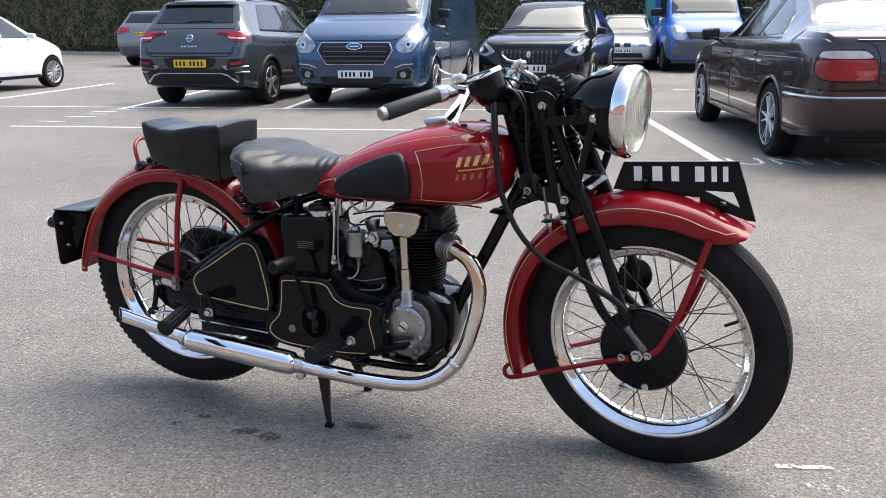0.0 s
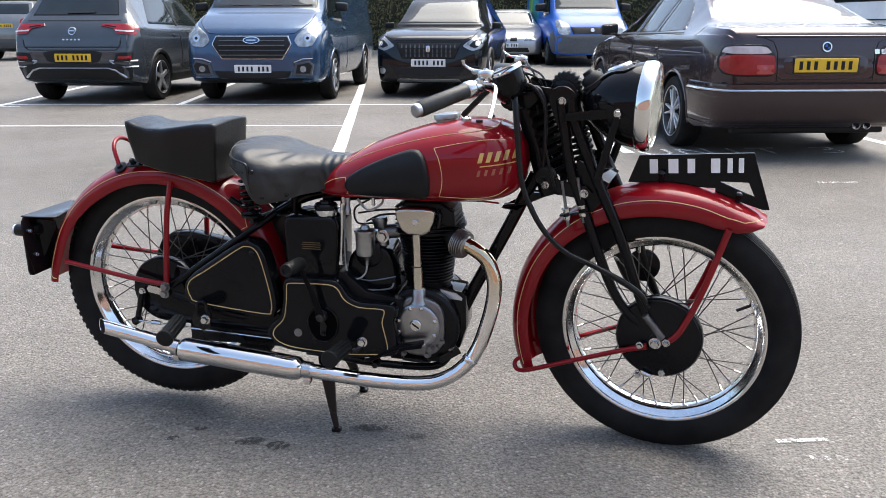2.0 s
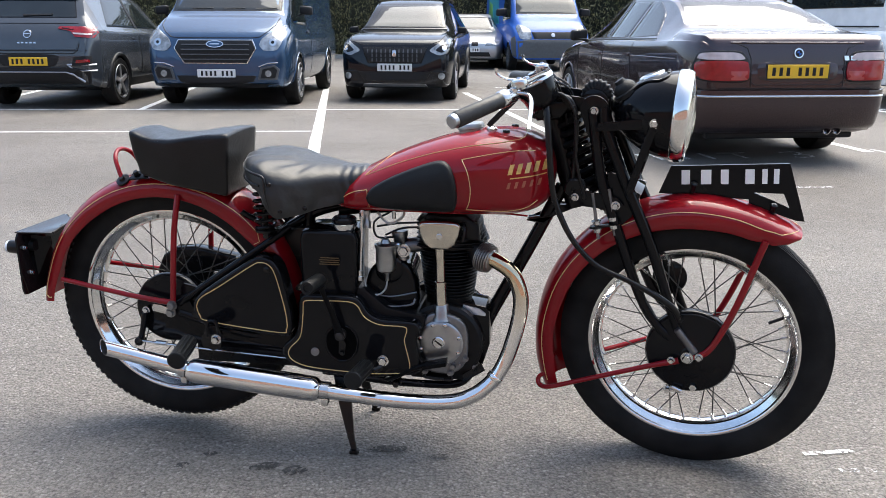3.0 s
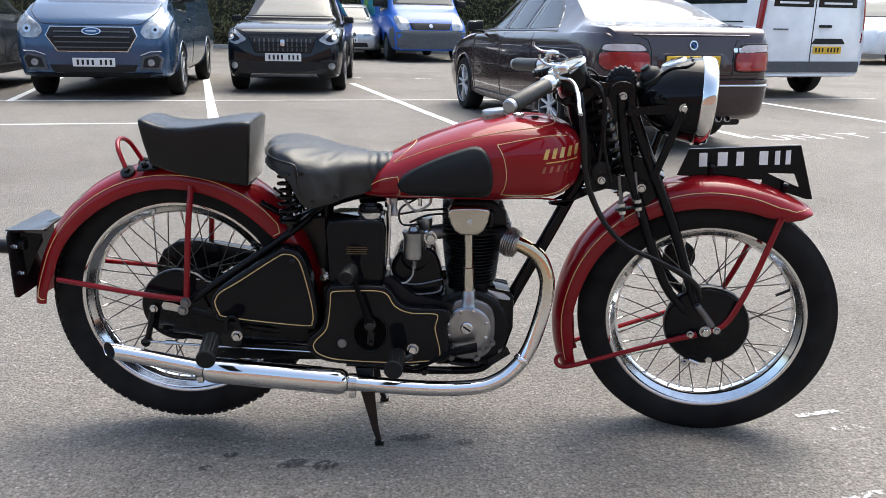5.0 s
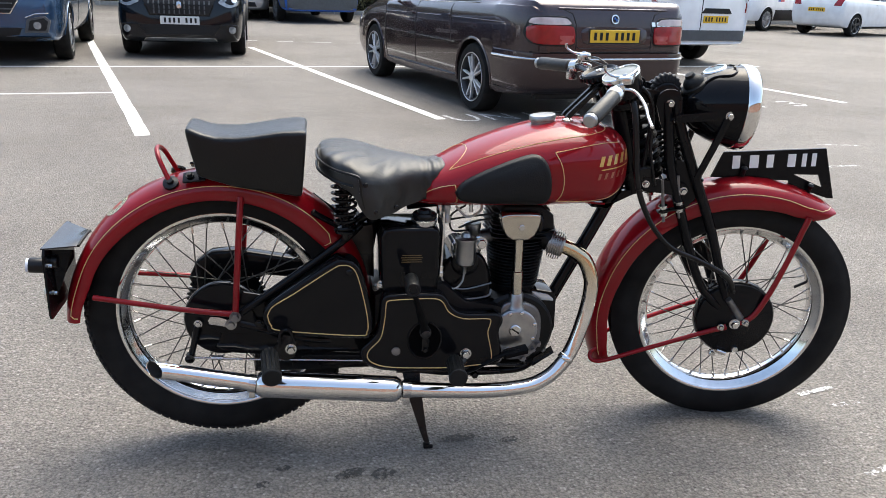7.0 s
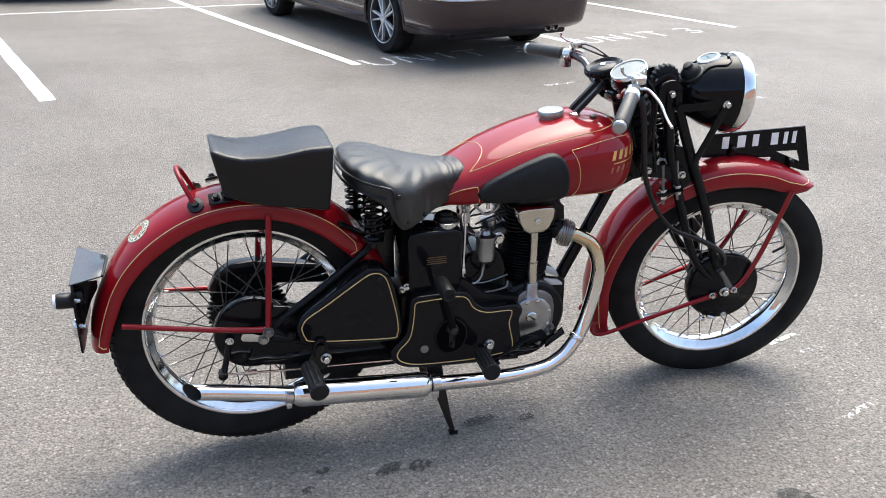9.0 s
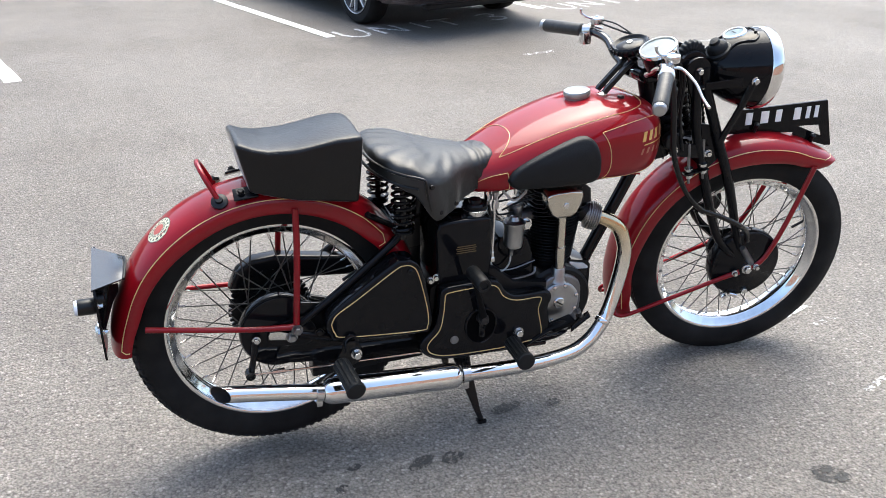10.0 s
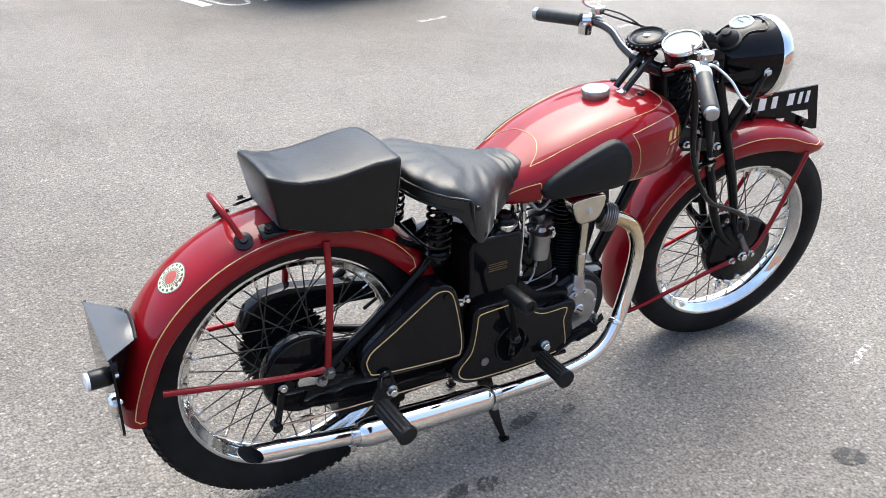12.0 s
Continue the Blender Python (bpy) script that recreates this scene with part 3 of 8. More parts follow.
# a thin black plate across the bike with rounded corners, and a bright hood back to the guard
plate_out = [(-0.143, 0.425), (-0.138, 0.413), (-0.128, 0.410), (0.088, 0.410), (0.098, 0.413), (0.102, 0.425), (0.106, 0.572), (0.098, 0.588), (-0.135, 0.588), (-0.146, 0.574)]
plate = part("rear_number_plate", slab([(-0.421, y, z) for y, z in plate_out], (0.005, 0, 0)), black_enamel, bike, "black rear number plate")
hood = bmesh.new()
rings = []
for k in range(9):
    f = k / 8
    near, far = Vector((-0.424, -0.140, 0.5915)).lerp(Vector((-0.359, -0.066, 0.574)), f), Vector((-0.424, 0.092, 0.5905)).lerp(Vector((-0.356, 0.056, 0.574)), f)
    line = [near.lerp(far, j / 10) + Vector((0, 0, (0.010 * f - 0.006 * math.sin(math.pi * f)) * math.sin(math.pi * j / 10))) for j in range(11)]
    rings.append(line + [q - Vector((0, 0, 0.003)) for q in reversed(line)])
rings_to(hood, rings)
part("hood_edge", tube([(-0.359, -0.068, 0.574), (-0.354, -0.03, 0.583), (-0.352, 0.0, 0.586), (-0.354, 0.03, 0.583)], 0.0035, 8, 4), rubber, bike, "black rubber edging")
part("plate_hood", hood, material("hood_enamel", (0.010, 0.011, 0.013), 0.22, 0, 0.25, 0.4, 12, 0.1, 60, spec=0.5), bike, "glossy black hood over the rear plate")
part("plate_bracket", slab([(-0.416, -0.085, 0.570), (-0.372, -0.064, 0.562), (-0.374, -0.058, 0.54), (-0.398, -0.06, 0.50), (-0.416, -0.075, 0.45)], (0, 0.003, 0)), black_enamel, bike, "black plate bracket")
part("tail_lamp", lathe([(0, 0.017), (0.004, 0.0185), (0.036, 0.0185), (0.039, 0.017), (0.041, 0.001)], (-0.421, -0.114, 0.541), (-1, -0.1, 0.08), 20), satin_black, bike, "black tail lamp body")
part("tail_lamp_lens", lathe([(0, 0.0172), (0.006, 0.0162), (0.008, 0.001)], (-0.4597, -0.1178, 0.544), (-1, -0.1, 0.08), 20), material("lens_pale", (0.62, 0.66, 0.72), 0.15, 0, 0.5, 0.1, 60), bike, "pale lamp lens")
part("reflector", lathe([(0, 0.026), (0.006, 0.026), (0.011, 0.021), (0.013, 0.001)], (-0.421, -0.105, 0.466), (-1, 0, 0), 24), chrome_dull, bike, "round bright rear lamp rim")
part("lamp_boss", lathe([(0, 0.017), (0.012, 0.015), (0.014, 0.001)], (-0.416, -0.085, 0.541), (1, 0, 0), 18), satin_black, bike, "black lamp boss")
for q in ((-0.416, -0.122, 0.543), (-0.416, -0.105, 0.468)):
    part("plate_screw", bolt(q, (1, 0, 0), 0.005, 0.009), chrome_dull, bike)

# fuel tank: lofted from nose to tail
T_ROWS = [  # x, bottom, top, half width, height share of the widest line
    (0.452, 0.680, 0.700, 0.050, 0.4), (0.470, 0.677, 0.733, 0.080, 0.35), (0.510, 0.675, 0.764, 0.110, 0.34), (0.560, 0.675, 0.791, 0.128, 0.36), (0.627, 0.675, 0.823, 0.145, 0.40),
    (0.727, 0.674, 0.858, 0.160, 0.43), (0.828, 0.674, 0.881, 0.166, 0.45), (0.915, 0.676, 0.885, 0.162, 0.47), (0.965, 0.684, 0.876, 0.146, 0.49),
    (1.000, 0.702, 0.858, 0.112, 0.5), (1.020, 0.730, 0.832, 0.074, 0.5), (1.028, 0.762, 0.802, 0.03, 0.5)]


def tank_ring(x, zb, zt, w, mid):
    zm = zb + (zt - zb) * mid
    ring = []
    for i in range(40):
        a = math.tau * i / 40
        c, s = math.cos(a), math.sin(a)
        y = w * math.copysign(abs(c) ** 0.72, c)
        z = zm + (zt - zm) * math.copysign(abs(s) ** 0.86, s) if s > 0 else zm - (zm - zb) * abs(s) ** 0.55
        ring.append((x, y, z))
    return ring


cols = [[q.x for q in catmull([(r[k], 0, 0) for r in T_ROWS], 5)] for k in range(5)]
tank_bm = rings_to(bmesh.new(), [tank_ring(*row) for row in zip(*cols)])
finish(tank_bm, 60)
TANK = BVHTree.FromBMesh(tank_bm)
part("fuel_tank", tank_bm, red_paint, bike, "dark red fuel tank with gold lining", sharp=60)


def on_tank(x, z, side=-1, lift=0.0):
    hit, nor, _, _ = TANK.ray_cast(Vector((x, side * 0.5, z)), Vector((0, -side, 0)))
    return hit + nor * lift if hit else Vector((x, side * 0.1, z))


def over_tank(x, y, lift=0.0):
    hit, nor, _, _ = TANK.ray_cast(Vector((x, y, 1.2)), Vector((0, 0, -1)))
    return hit + nor * lift if hit else Vector((x, y, 0.86))


for s in (-1, 1):
    for pts in ([(0.800, 0.824), (0.815, 0.795), (0.823, 0.757), (0.821, 0.725), (0.812, 0.700)], [(0.812, 0.700), (0.90, 0.697), (0.955, 0.706), (0.985, 0.725)], [(0.475, 0.692), (0.490, 0.712), (0.52, 0.728), (0.556, 0.737)], [(0.556, 0.737), (0.560, 0.715), (0.562, 0.693)], [(0.562, 0.693), (0.475, 0.692)],
                [(0.800, 0.824), (0.87, 0.838), (0.93, 0.846), (0.975, 0.845)]):
        line = [on_tank(q.x, q.y, s, 0.0004) for q in catmull([(a, b, 0) for a, b in pts], 7)]
        part("pinstripe", tube(line, 0.0011, 6, 1), gold_line, bike, "gold lining")
    pts = [(0.601, 0.0), (0.598, 0.03), (0.589, 0.055), (0.571, 0.077), (0.545, 0.092), (0.60, 0.106), (0.70, 0.118), (0.80, 0.124), (0.88, 0.120), (0.925, 0.105), (0.945, 0.085), (0.950, 0.06), (0.952, 0.0)]
    for run in (pts[:5], pts[4:]):
        part("pinstripe", tube([over_tank(q.x, s * q.y, 0.0004) for q in catmull([(a, b, 0) for a, b in run], 7)], 0.0011, 6, 1), gold_line, bike, "gold lining")
    # rubber knee grip, a cushion on the tank's side
    out = [(0.555, 0.718), (0.572, 0.744), (0.62, 0.773), (0.69, 0.803), (0.742, 0.819), (0.768, 0.812), (0.783, 0.785), (0.790, 0.745), (0.787, 0.708), (0.768, 0.690), (0.70, 0.690), (0.61, 0.693), (0.568, 0.700)]
    loop = catmull([(a, 0, b) for a, b in (*out, out[0])], 4)[:-1]
    cx, cz = 0.69, 0.745
    pad = bmesh.new()
    rings = []
    for f, lift in ((1.0, -0.006), (1.0, 0.008), (0.97, 0.0145), (0.92, 0.0165), (0.86, 0.0155), (0.75, 0.0165), (0.5, 0.017), (0.2, 0.017)):
        rings.append([on_tank(cx + (q.x - cx) * f, cz + (q.z - cz) * f, s, 0) + Vector((0, s * lift, 0)) for q in loop])
    part("knee_grip", rings_to(pad, rings), rubber, bike, "black rubber knee grip", sharp=60)
    # the maker's transfer, as plain gold bars
    def transfer(x0, z0, w, h, skew=0.006, lift=0.0014):
        b = bmesh.new()
        n = 8
        top = [b.verts.new(on_tank(x0 + w * i / n + skew, z0 + h + 0.1 * w * i / n, s, lift)) for i in range(n + 1)]
        bot = [b.verts.new(on_tank(x0 + w * i / n, z0 + 0.1 * w * i / n, s, lift)) for i in range(n + 1)]
        for i in range(n):
            b.faces.new((bot[i], bot[i + 1], top[i + 1], top[i]))
        return b
    for i in range(5):
        part("transfer_bar", transfer(0.912 + i * 0.020, 0.791 + 0.0020 * i, 0.0105, 0.024), gold_leaf, bike, "gold transfer bar")
    part("transfer_bar", transfer(0.918, 0.781, 0.085, 0.003, 0.001, 0.0014), gold_leaf, bike, "gold transfer bar")
    for i in range(5):
        part("transfer_bar", transfer(0.910 + i * 0.018, 0.757 + 0.0018 * i, 0.007, 0.016, 0.004, 0.0012), material("worn_transfer", (0.30, 0.07, 0.035), 0.35, 0, 0.5, 0.3, 80) if i == 0 and s == -1 else bpy.data.materials["worn_transfer"], bike, "worn gold transfer bar")
    part("tank_seam", tube([on_tank(x, 0.679, s, 0.001) for x in (0.47, 0.52, 0.6, 0.7, 0.8, 0.9, 0.96)], 0.0025, 6, 3), red_paint, bike)
cap_at = over_tank(0.805, 0.0)
part("filler_cap", lathe([(-0.004, 0.031), (0.004, 0.031), (0.006, 0.035), (0.015, 0.035), (0.018, 0.033), (0.0195, 0.025), (0.0195, 0.001)], cap_at, (-0.12, 0, 1), 40), alloy, bike, "round bright filler cap")

# saddle: broad drooping rear with a short valance, side flaps, and a bunched nose
S_ROWS = [  # x, crown, skirt, half width
    (0.221, 0.806, 0.778, 0.045), (0.229, 0.813, 0.770, 0.090), (0.247, 0.817, 0.760, 0.132), (0.272, 0.817, 0.747, 0.162), (0.298, 0.815, 0.730, 0.180), (0.318, 0.812, 0.697, 0.189), (0.338, 0.808, 0.674, 0.189),
    (0.365, 0.799, 0.672, 0.177), (0.40, 0.794, 0.677, 0.150), (0.432, 0.790, 0.685, 0.118), (0.460, 0.786, 0.690, 0.096), (0.478, 0.783, 0.692, 0.086), (0.498, 0.782, 0.697, 0.080), (0.516, 0.783, 0.706, 0.075), (0.532, 0.783, 0.719, 0.068), (0.542, 0.777, 0.733, 0.058), (0.547, 0.766, 0.747, 0.038)]
half = [(q.x, q.y) for q in catmull([(0, 1.0, 0), (0.3, 0.99, 0), (0.55, 0.95, 0), (0.75, 0.88, 0), (0.88, 0.79, 0), (0.955, 0.67, 0), (0.985, 0.48, 0), (1.0, 0.24, 0), (0.995, 0, 0)], 3)]
cols = [[q.x for q in catmull([(r[k], 0, 0) for r in S_ROWS], 8)] for k in range(4)]
rings = []
for x, zt, zb, w in zip(*cols):
    full = [(x, -y * w - 0.014, zb + (zt - zb) * h) for y, h in reversed(half)] + [(x, y * w - 0.014, zb + (zt - zb) * h) for y, h in half[1:]]
    full += [(x, y * w * 0.95 - 0.014, zb + (zt - zb) * h - 0.008) for y, h in reversed(half[:-1])] + [(x, -y * w * 0.95 - 0.014, zb + (zt - zb) * h - 0.008) for y, h in half[1:-1]]
    rings.append(full)
seat_bm = rings_to(bmesh.new(), rings)
for v in seat_bm.verts:
    c = v.co.copy()
    nose_part = min(1.0, max(0.0, (c.x - 0.462) / 0.03))
    ang, far = math.atan2(c.y + 0.014, 0.43 - c.x), math.hypot(c.x - 0.43, c.y + 0.014)
    crease = max(0.0, min(1.0, (far - 0.06) / 0.05)) * (1 - nose_part) * max(0.0, min(1, (c.z - 0.765) / 0.02))
    warp = noise.noise(c * 18)
    v.co.z += 0.0025 * crease * math.sin(ang * 21 + 3.0 * noise.noise(c * 9)) * (0.6 + 0.8 * noise.noise(c * 12 + Vector((4, 0, 0))))
    fold = Vector((0, c.y + 0.014, c.z - 0.735)).normalized() if nose_part else Vector()
    v.co += fold * nose_part * (0.0016 * math.sin(c.x * 280 + 5 * warp + c.z * 60) + 0.0015 * warp)
    flap = max(0.0, min(1.0, (0.765 - c.z) / 0.03))
    v.co += Vector((0, 0.0022 + 0.004 * flap, 0.0012)) * (noise.noise(c * 16) + 0.5 * flap * noise.noise(c * 38))
part("saddle", seat_bm, leather_worn, bike, "worn black leather sprung saddle", sharp=70)
rim_line = [(0.352, -0.176, 0.676), (0.330, -0.188, 0.690), (0.318, -0.189, 0.735), (0.314, -0.186, 0.770), (0.300, -0.180, 0.778), (0.272, -0.162, 0.782), (0.246, -0.130, 0.786), (0.227, -0.085, 0.790), (0.218, -0.04, 0.793)]
for lift in (0.0, -0.026):
    pts = [Vector((x, y - 0.014, z + lift)) for x, y, z in rim_line if not lift or x < 0.312]
    part("saddle_piping", tube([*pts, *[Vector((q.x, -q.y - 0.028, q.z)) for q in reversed(pts)]], 0.0036, 8, 4), leather, bike)
for q in ((0.328, -0.2035, 0.757), (0.352, -0.199, 0.690), (0.405, -0.163, 0.692)):
    part("saddle_rivet", lathe([(0, 0.006), (0.003, 0.005), (0.004, 0.001)], q, (0.1, -1, 0.1), 12), satin_black, bike)
for s in (-1, 1):
    y = s * 0.105 - 0.018
    part("saddle_spring", spring((0.284, y, 0.628), (0.284, y, 0.752), 0.024, 0.0042, 7, 0.1), black_enamel, bike, "black coil spring")
    part("spring_stud", tube([(0.284, y, 0.60), (0.284, y, 0.75)], 0.008, 10, 1), satin_black, bike)
    part("spring_seat", lathe([(0, 0.026), (0.006, 0.028), (0.012, 0.02)], (0.284, y, 0.618), (0, 0, 1), 20), satin_black, bike)
part("saddle_bridge", tube([(0.284, -0.123, 0.612), (0.29, 0, 0.60), (0.284, 0.087, 0.612)], 0.010, 10, 5), black_enamel, bike)

# pillion pad on the rear mudguard: a deep cushion with rounded edges and a dished top
PAD_TOP = [(0.0, 0.869), (0.06, 0.864), (0.14, 0.855), (0.26, 0.847), (0.40, 0.848), (0.60, 0.855), (0.80, 0.863), (1.0, 0.868)]


def pad_shape(t):
    top = PAD_TOP[-1][1]
    for (p, u), (q, v) in zip(PAD_TOP, PAD_TOP[1:]):
        if t <= q:
            k = (t - p) / (q - p)
            top = u + (v - u) * k
            break
    return -0.090 + 0.270 * t, top, 0.752 - 0.05 * t, 0.104 * (1 - 0.17 * max(0, 1 - t * 1.8))


def pad_ring(t, inset):
    x, zt, zb, w = pad_shape(t)
    w, zt, zb = w - inset, zt - inset, zb + inset
    r, out = 0.009 - inset * 0.4, []
    for cy, cz, a0 in ((w - r, zt - r, 0), (-w + r, zt - r, 90), (-w * 0.95 + r, zb + r, 180), (w * 0.95 - r, zb + r, 270)):
        out += [(cy + r * math.cos(radians(a0 + 22.5 * k)), cz + r * math.sin(radians(a0 + 22.5 * k))) for k in range(5)]
    full = []
    for a, b in zip(out, out[1:] + out[:1]):
        n = max(1, round(math.hypot(b[0] - a[0], b[1] - a[1]) / 0.014)) if math.hypot(b[0] - a[0], b[1] - a[1]) > 0.02 else 1
        n = 12 if abs(b[0] - a[0]) > 0.1 else (7 if n > 1 else 1)
        full += [(a[0] + (b[0] - a[0]) * k / n, a[1] + (b[1] - a[1]) * k / n) for k in range(n)]
    ring = []
    for y, z in full:
        h = (z - zb) / (zt - zb)
        crown = 0.005 * (1 - (y / w) ** 2) if h > 0.9 else 0
        bulge = 0.004 * math.sin(math.pi * h) * (1 if abs(y) > w * 0.8 else 0)
        ring.append((x + 0.022 * (1 - h) * max(0, 1 - t * 2) + (0.014 * h * max(0, (t - 0.8) / 0.2)), y + math.copysign(bulge, y) - 0.017, z + crown))
    return ring


steps = [(0, 0.008), (0.006, 0.004), (0.016, 0.0015), (0.05, 0.0)] + [(0.05 + 0.90 * k / 22, 0.0) for k in range(1, 23)] + [(0.984, 0.0015), (0.994, 0.004), (1.0, 0.009)]
pil = rings_to(bmesh.new(), [pad_ring(t, q) for t, q in steps])
for v in pil.verts:
    c = v.co.copy()
    v.co += Vector((0.5, 1, 0.6)) * (0.004 * noise.noise(c * 10) + 0.0014 * noise.noise(c * 30))
part("pillion_pad", pil, leather, bike, "black leather-covered pillion pad with dished top", sharp=80)
for side in (-1, 1):
    seam = []
    for k in range(19):
        x, zt, zb, w = pad_shape(0.055 + 0.885 * k / 18)
        seam.append((x + 0.010 * max(0, (k / 18 - 0.85) / 0.15), side * (w - 0.003) - 0.017, zt - 0.0045))
    part("pad_seam", tube(seam, 0.0017, 6, 2), leather, bike)
for s in (-1, 1):
    part("pad_bracket", box((0.055, 0.035, 0.006), (-0.075, s * 0.075 - 0.004, 0.748), 0.003, turn=Matrix.Rotation(s * -0.5, 4, "X") @ Matrix.Rotation(-0.15, 4, "Y")), black_enamel, bike, "black pad bracket")
    part("bracket_nut", bolt((-0.085, s * 0.078 - 0.004, 0.752), (-0.1, s * 0.5, 0.85), 0.007, 0.008), satin_black, bike)

# frame tubes
for name, pts, r in (("down_tube", [(1.045, 0, 0.74), (0.965, 0, 0.575), (0.868, 0, 0.385), (0.835, 0, 0.30)], 0.0175), ("top_tube", [(1.03, 0, 0.86), (0.8, 0, 0.70), (0.45, 0, 0.655)], 0.015),
                     ("seat_tube", [(0.37, 0, 0.66), (0.335, 0, 0.45), (0.30, 0, 0.27)], 0.016), ("saddle_tube", [(0.56, 0, 0.69), (0.40, 0, 0.652), (0.30, 0, 0.60)], 0.013)):
    part(name, tube(pts, r, 14, 5), black_enamel, bike, "black frame tube")
part("steering_head", tube([(1.005, 0, 0.945), (1.085, 0, 0.69)], [0.027, 0.03], 18, 1), black_enamel, bike, "black steering head lug")
part("head_gusset", prism([(1.075, 0.69), (1.02, 0.665), (0.96, 0.655), (0.955, 0.648), (1.0, 0.64), (1.04, 0.69)], -0.02, 0.02, 0.004), black_enamel, bike)
for s in (-1, 1):
    part("seat_stay", tube([(0.325, s * 0.055, 0.615), (0.27, s * 0.085, 0.575), (0.14, s * 0.105, 0.485), (0.02, s * 0.108, 0.402)], 0.0105, 12, 5), black_enamel, bike, "black frame tube")
    part("chain_stay", tube([(0.33, s * 0.07, 0.30), (0.18, s * 0.10, 0.325), (0.02, s * 0.106, 0.375)], 0.011, 12, 5), black_enamel, bike, "black frame tube")
    part("cradle_tube", tube([(0.84, s * 0.045, 0.29), (0.80, s * 0.05, 0.20), (0.70, s * 0.055, 0.185), (0.50, s * 0.06, 0.20), (0.33, s * 0.06, 0.27)], 0.011, 12, 5), black_enamel, bike, "black frame tube")
    part("fork_end", prism([(0.05, 0.41), (0.03, 0.425), (-0.01, 0.415), (-0.055, 0.395), (-0.06, 0.37), (-0.03, 0.35), (0.04, 0.345), (0.07, 0.365)], s * 0.102, s * 0.11, 0.002), black_enamel, bike, "black frame end plate")
    part("saddle_bar", tube([(0.30, s * 0.05, 0.595), (0.22, s * 0.08, 0.648), (0.205, s * 0.085, 0.66)], 0.008, 10, 4), black_enamel, bike)
part("rear_axle_bolt", bolt((0.010, -0.131, 0.402), (0, -1, 0), 0.0105, 0.014), alloy_dark, bike, "steel bolt")
part("torque_arm", prism([(-0.058, 0.388), (-0.052, 0.398), (-0.03, 0.396), (0.0, 0.385), (0.006, 0.375), (0.0, 0.367), (-0.02, 0.371), (-0.055, 0.378)], -0.118, -0.113, 0.001), chrome_dull, bike, "bright steel arm")
part("axle_nut", bolt((-0.002, -0.118, 0.377), (0, -1, 0), 0.0105, 0.013), alloy, bike, "steel axle nut")
part("drum_screw", bolt((-0.085, -0.098, 0.372), (0, -1, 0), 0.008, 0.009), chrome_dull, bike)
part("frame_bolt", bolt((0.068, -0.112, 0.372), (0, -1, 0), 0.009, 0.007), satin_black, bike)

# rear brake arm and rod, chain guard, dynamo drive side
part("brake_arm", tube([(-0.088, -0.10, 0.365), (-0.096, -0.103, 0.325), (-0.106, -0.105, 0.285)], [0.010, 0.008, 0.009], 10, 4), black_enamel, bike, "black brake arm")
part("brake_arm_end", lathe([(0, 0.012), (0.022, 0.012), (0.024, 0.001)], (-0.108, -0.094, 0.283), (0, -1, 0), 16), satin_black, bike)
part("brake_rod", tube([(-0.12, -0.112, 0.287), (0.06, -0.118, 0.277), (0.40, -0.125, 0.262)], 0.0032, 8, 3), chrome_dull, bike, "bright brake rod")
part("rod_adjuster", lathe([(0, 0.007), (0.03, 0.007), (0.03, 0.001)], (-0.055, -0.114, 0.284), (1, 0, -0.04), 8), chrome_dull, bike)
part("chain_guard", prism([(-0.104, 0.40), (-0.123, 0.44), (-0.10, 0.488), (-0.06, 0.514), (0.0, 0.518), (0.13, 0.495), (0.33, 0.462), (0.36, 0.44), (0.34, 0.415), (0.16, 0.435), (0.06, 0.445), (-0.02, 0.455), (-0.06, 0.44)], 0.05, 0.095, 0.012, 3), black_enamel, bike, "black enamelled chain guard")
part("chain_guard_lower", prism([(-0.09, 0.36), (-0.123, 0.40), (-0.118, 0.33), (-0.08, 0.28), (-0.02, 0.262), (0.33, 0.235), (0.34, 0.262), (0.05, 0.285), (-0.045, 0.30)], 0.05, 0.095, 0.01, 3), black_enamel, bike, "black enamelled chain guard")
part("chain", tube([(-0.03, 0.072, 0.492), (0.15, 0.072, 0.468), (0.40, 0.072, 0.43)], 0.006, 6, 3), alloy_dark, bike)
chaincase = [(0.30, 0.34), (0.31, 0.27), (0.36, 0.235), (0.55, 0.225), (0.78, 0.225), (0.84, 0.27), (0.85, 0.34), (0.82, 0.40), (0.74, 0.43), (0.55, 0.43), (0.40, 0.43), (0.33, 0.40)]
part("primary_chaincase", prism(chaincase, 0.08, 0.135, 0.02, 4, 3), black_enamel, bike, "black primary chaincase")
part("under_guard", prism([(0.05, 0.225), (0.35, 0.225), (0.35, 0.285), (0.05, 0.30)], -0.085, -0.03, 0.006), satin_black, bike)
part("frame_plate", prism([(-0.045, 0.305), (0.0, 0.288), (0.10, 0.277), (0.33, 0.268), (0.34, 0.345), (0.12, 0.37), (0.105, 0.44), (0.03, 0.455), (0.0, 0.41)], -0.086, -0.099, 0.004), black_enamel, bike, "black rear frame plate")

# tool box and gearbox cover with gold lines
tool = [(0.078, 0.412), (0.086, 0.380), (0.115, 0.358), (0.32, 0.338), (0.346, 0.348), (0.353, 0.375), (0.347, 0.425), (0.326, 0.515), (0.304, 0.548), (0.272, 0.556), (0.245, 0.545), (0.150, 0.482), (0.095, 0.441)]
part("tool_box", prism(tool, -0.088, -0.153, 0.012, 4, 4), black_enamel, bike, "black triangular tool box with gold lining")


def gold_loop(pts, y, closed=True, k=4):
    line = catmull([(a, y, b) for a, b in ((*pts, pts[0]) if closed else pts)], k)
    return tube(line, 0.0014, 6, 1)


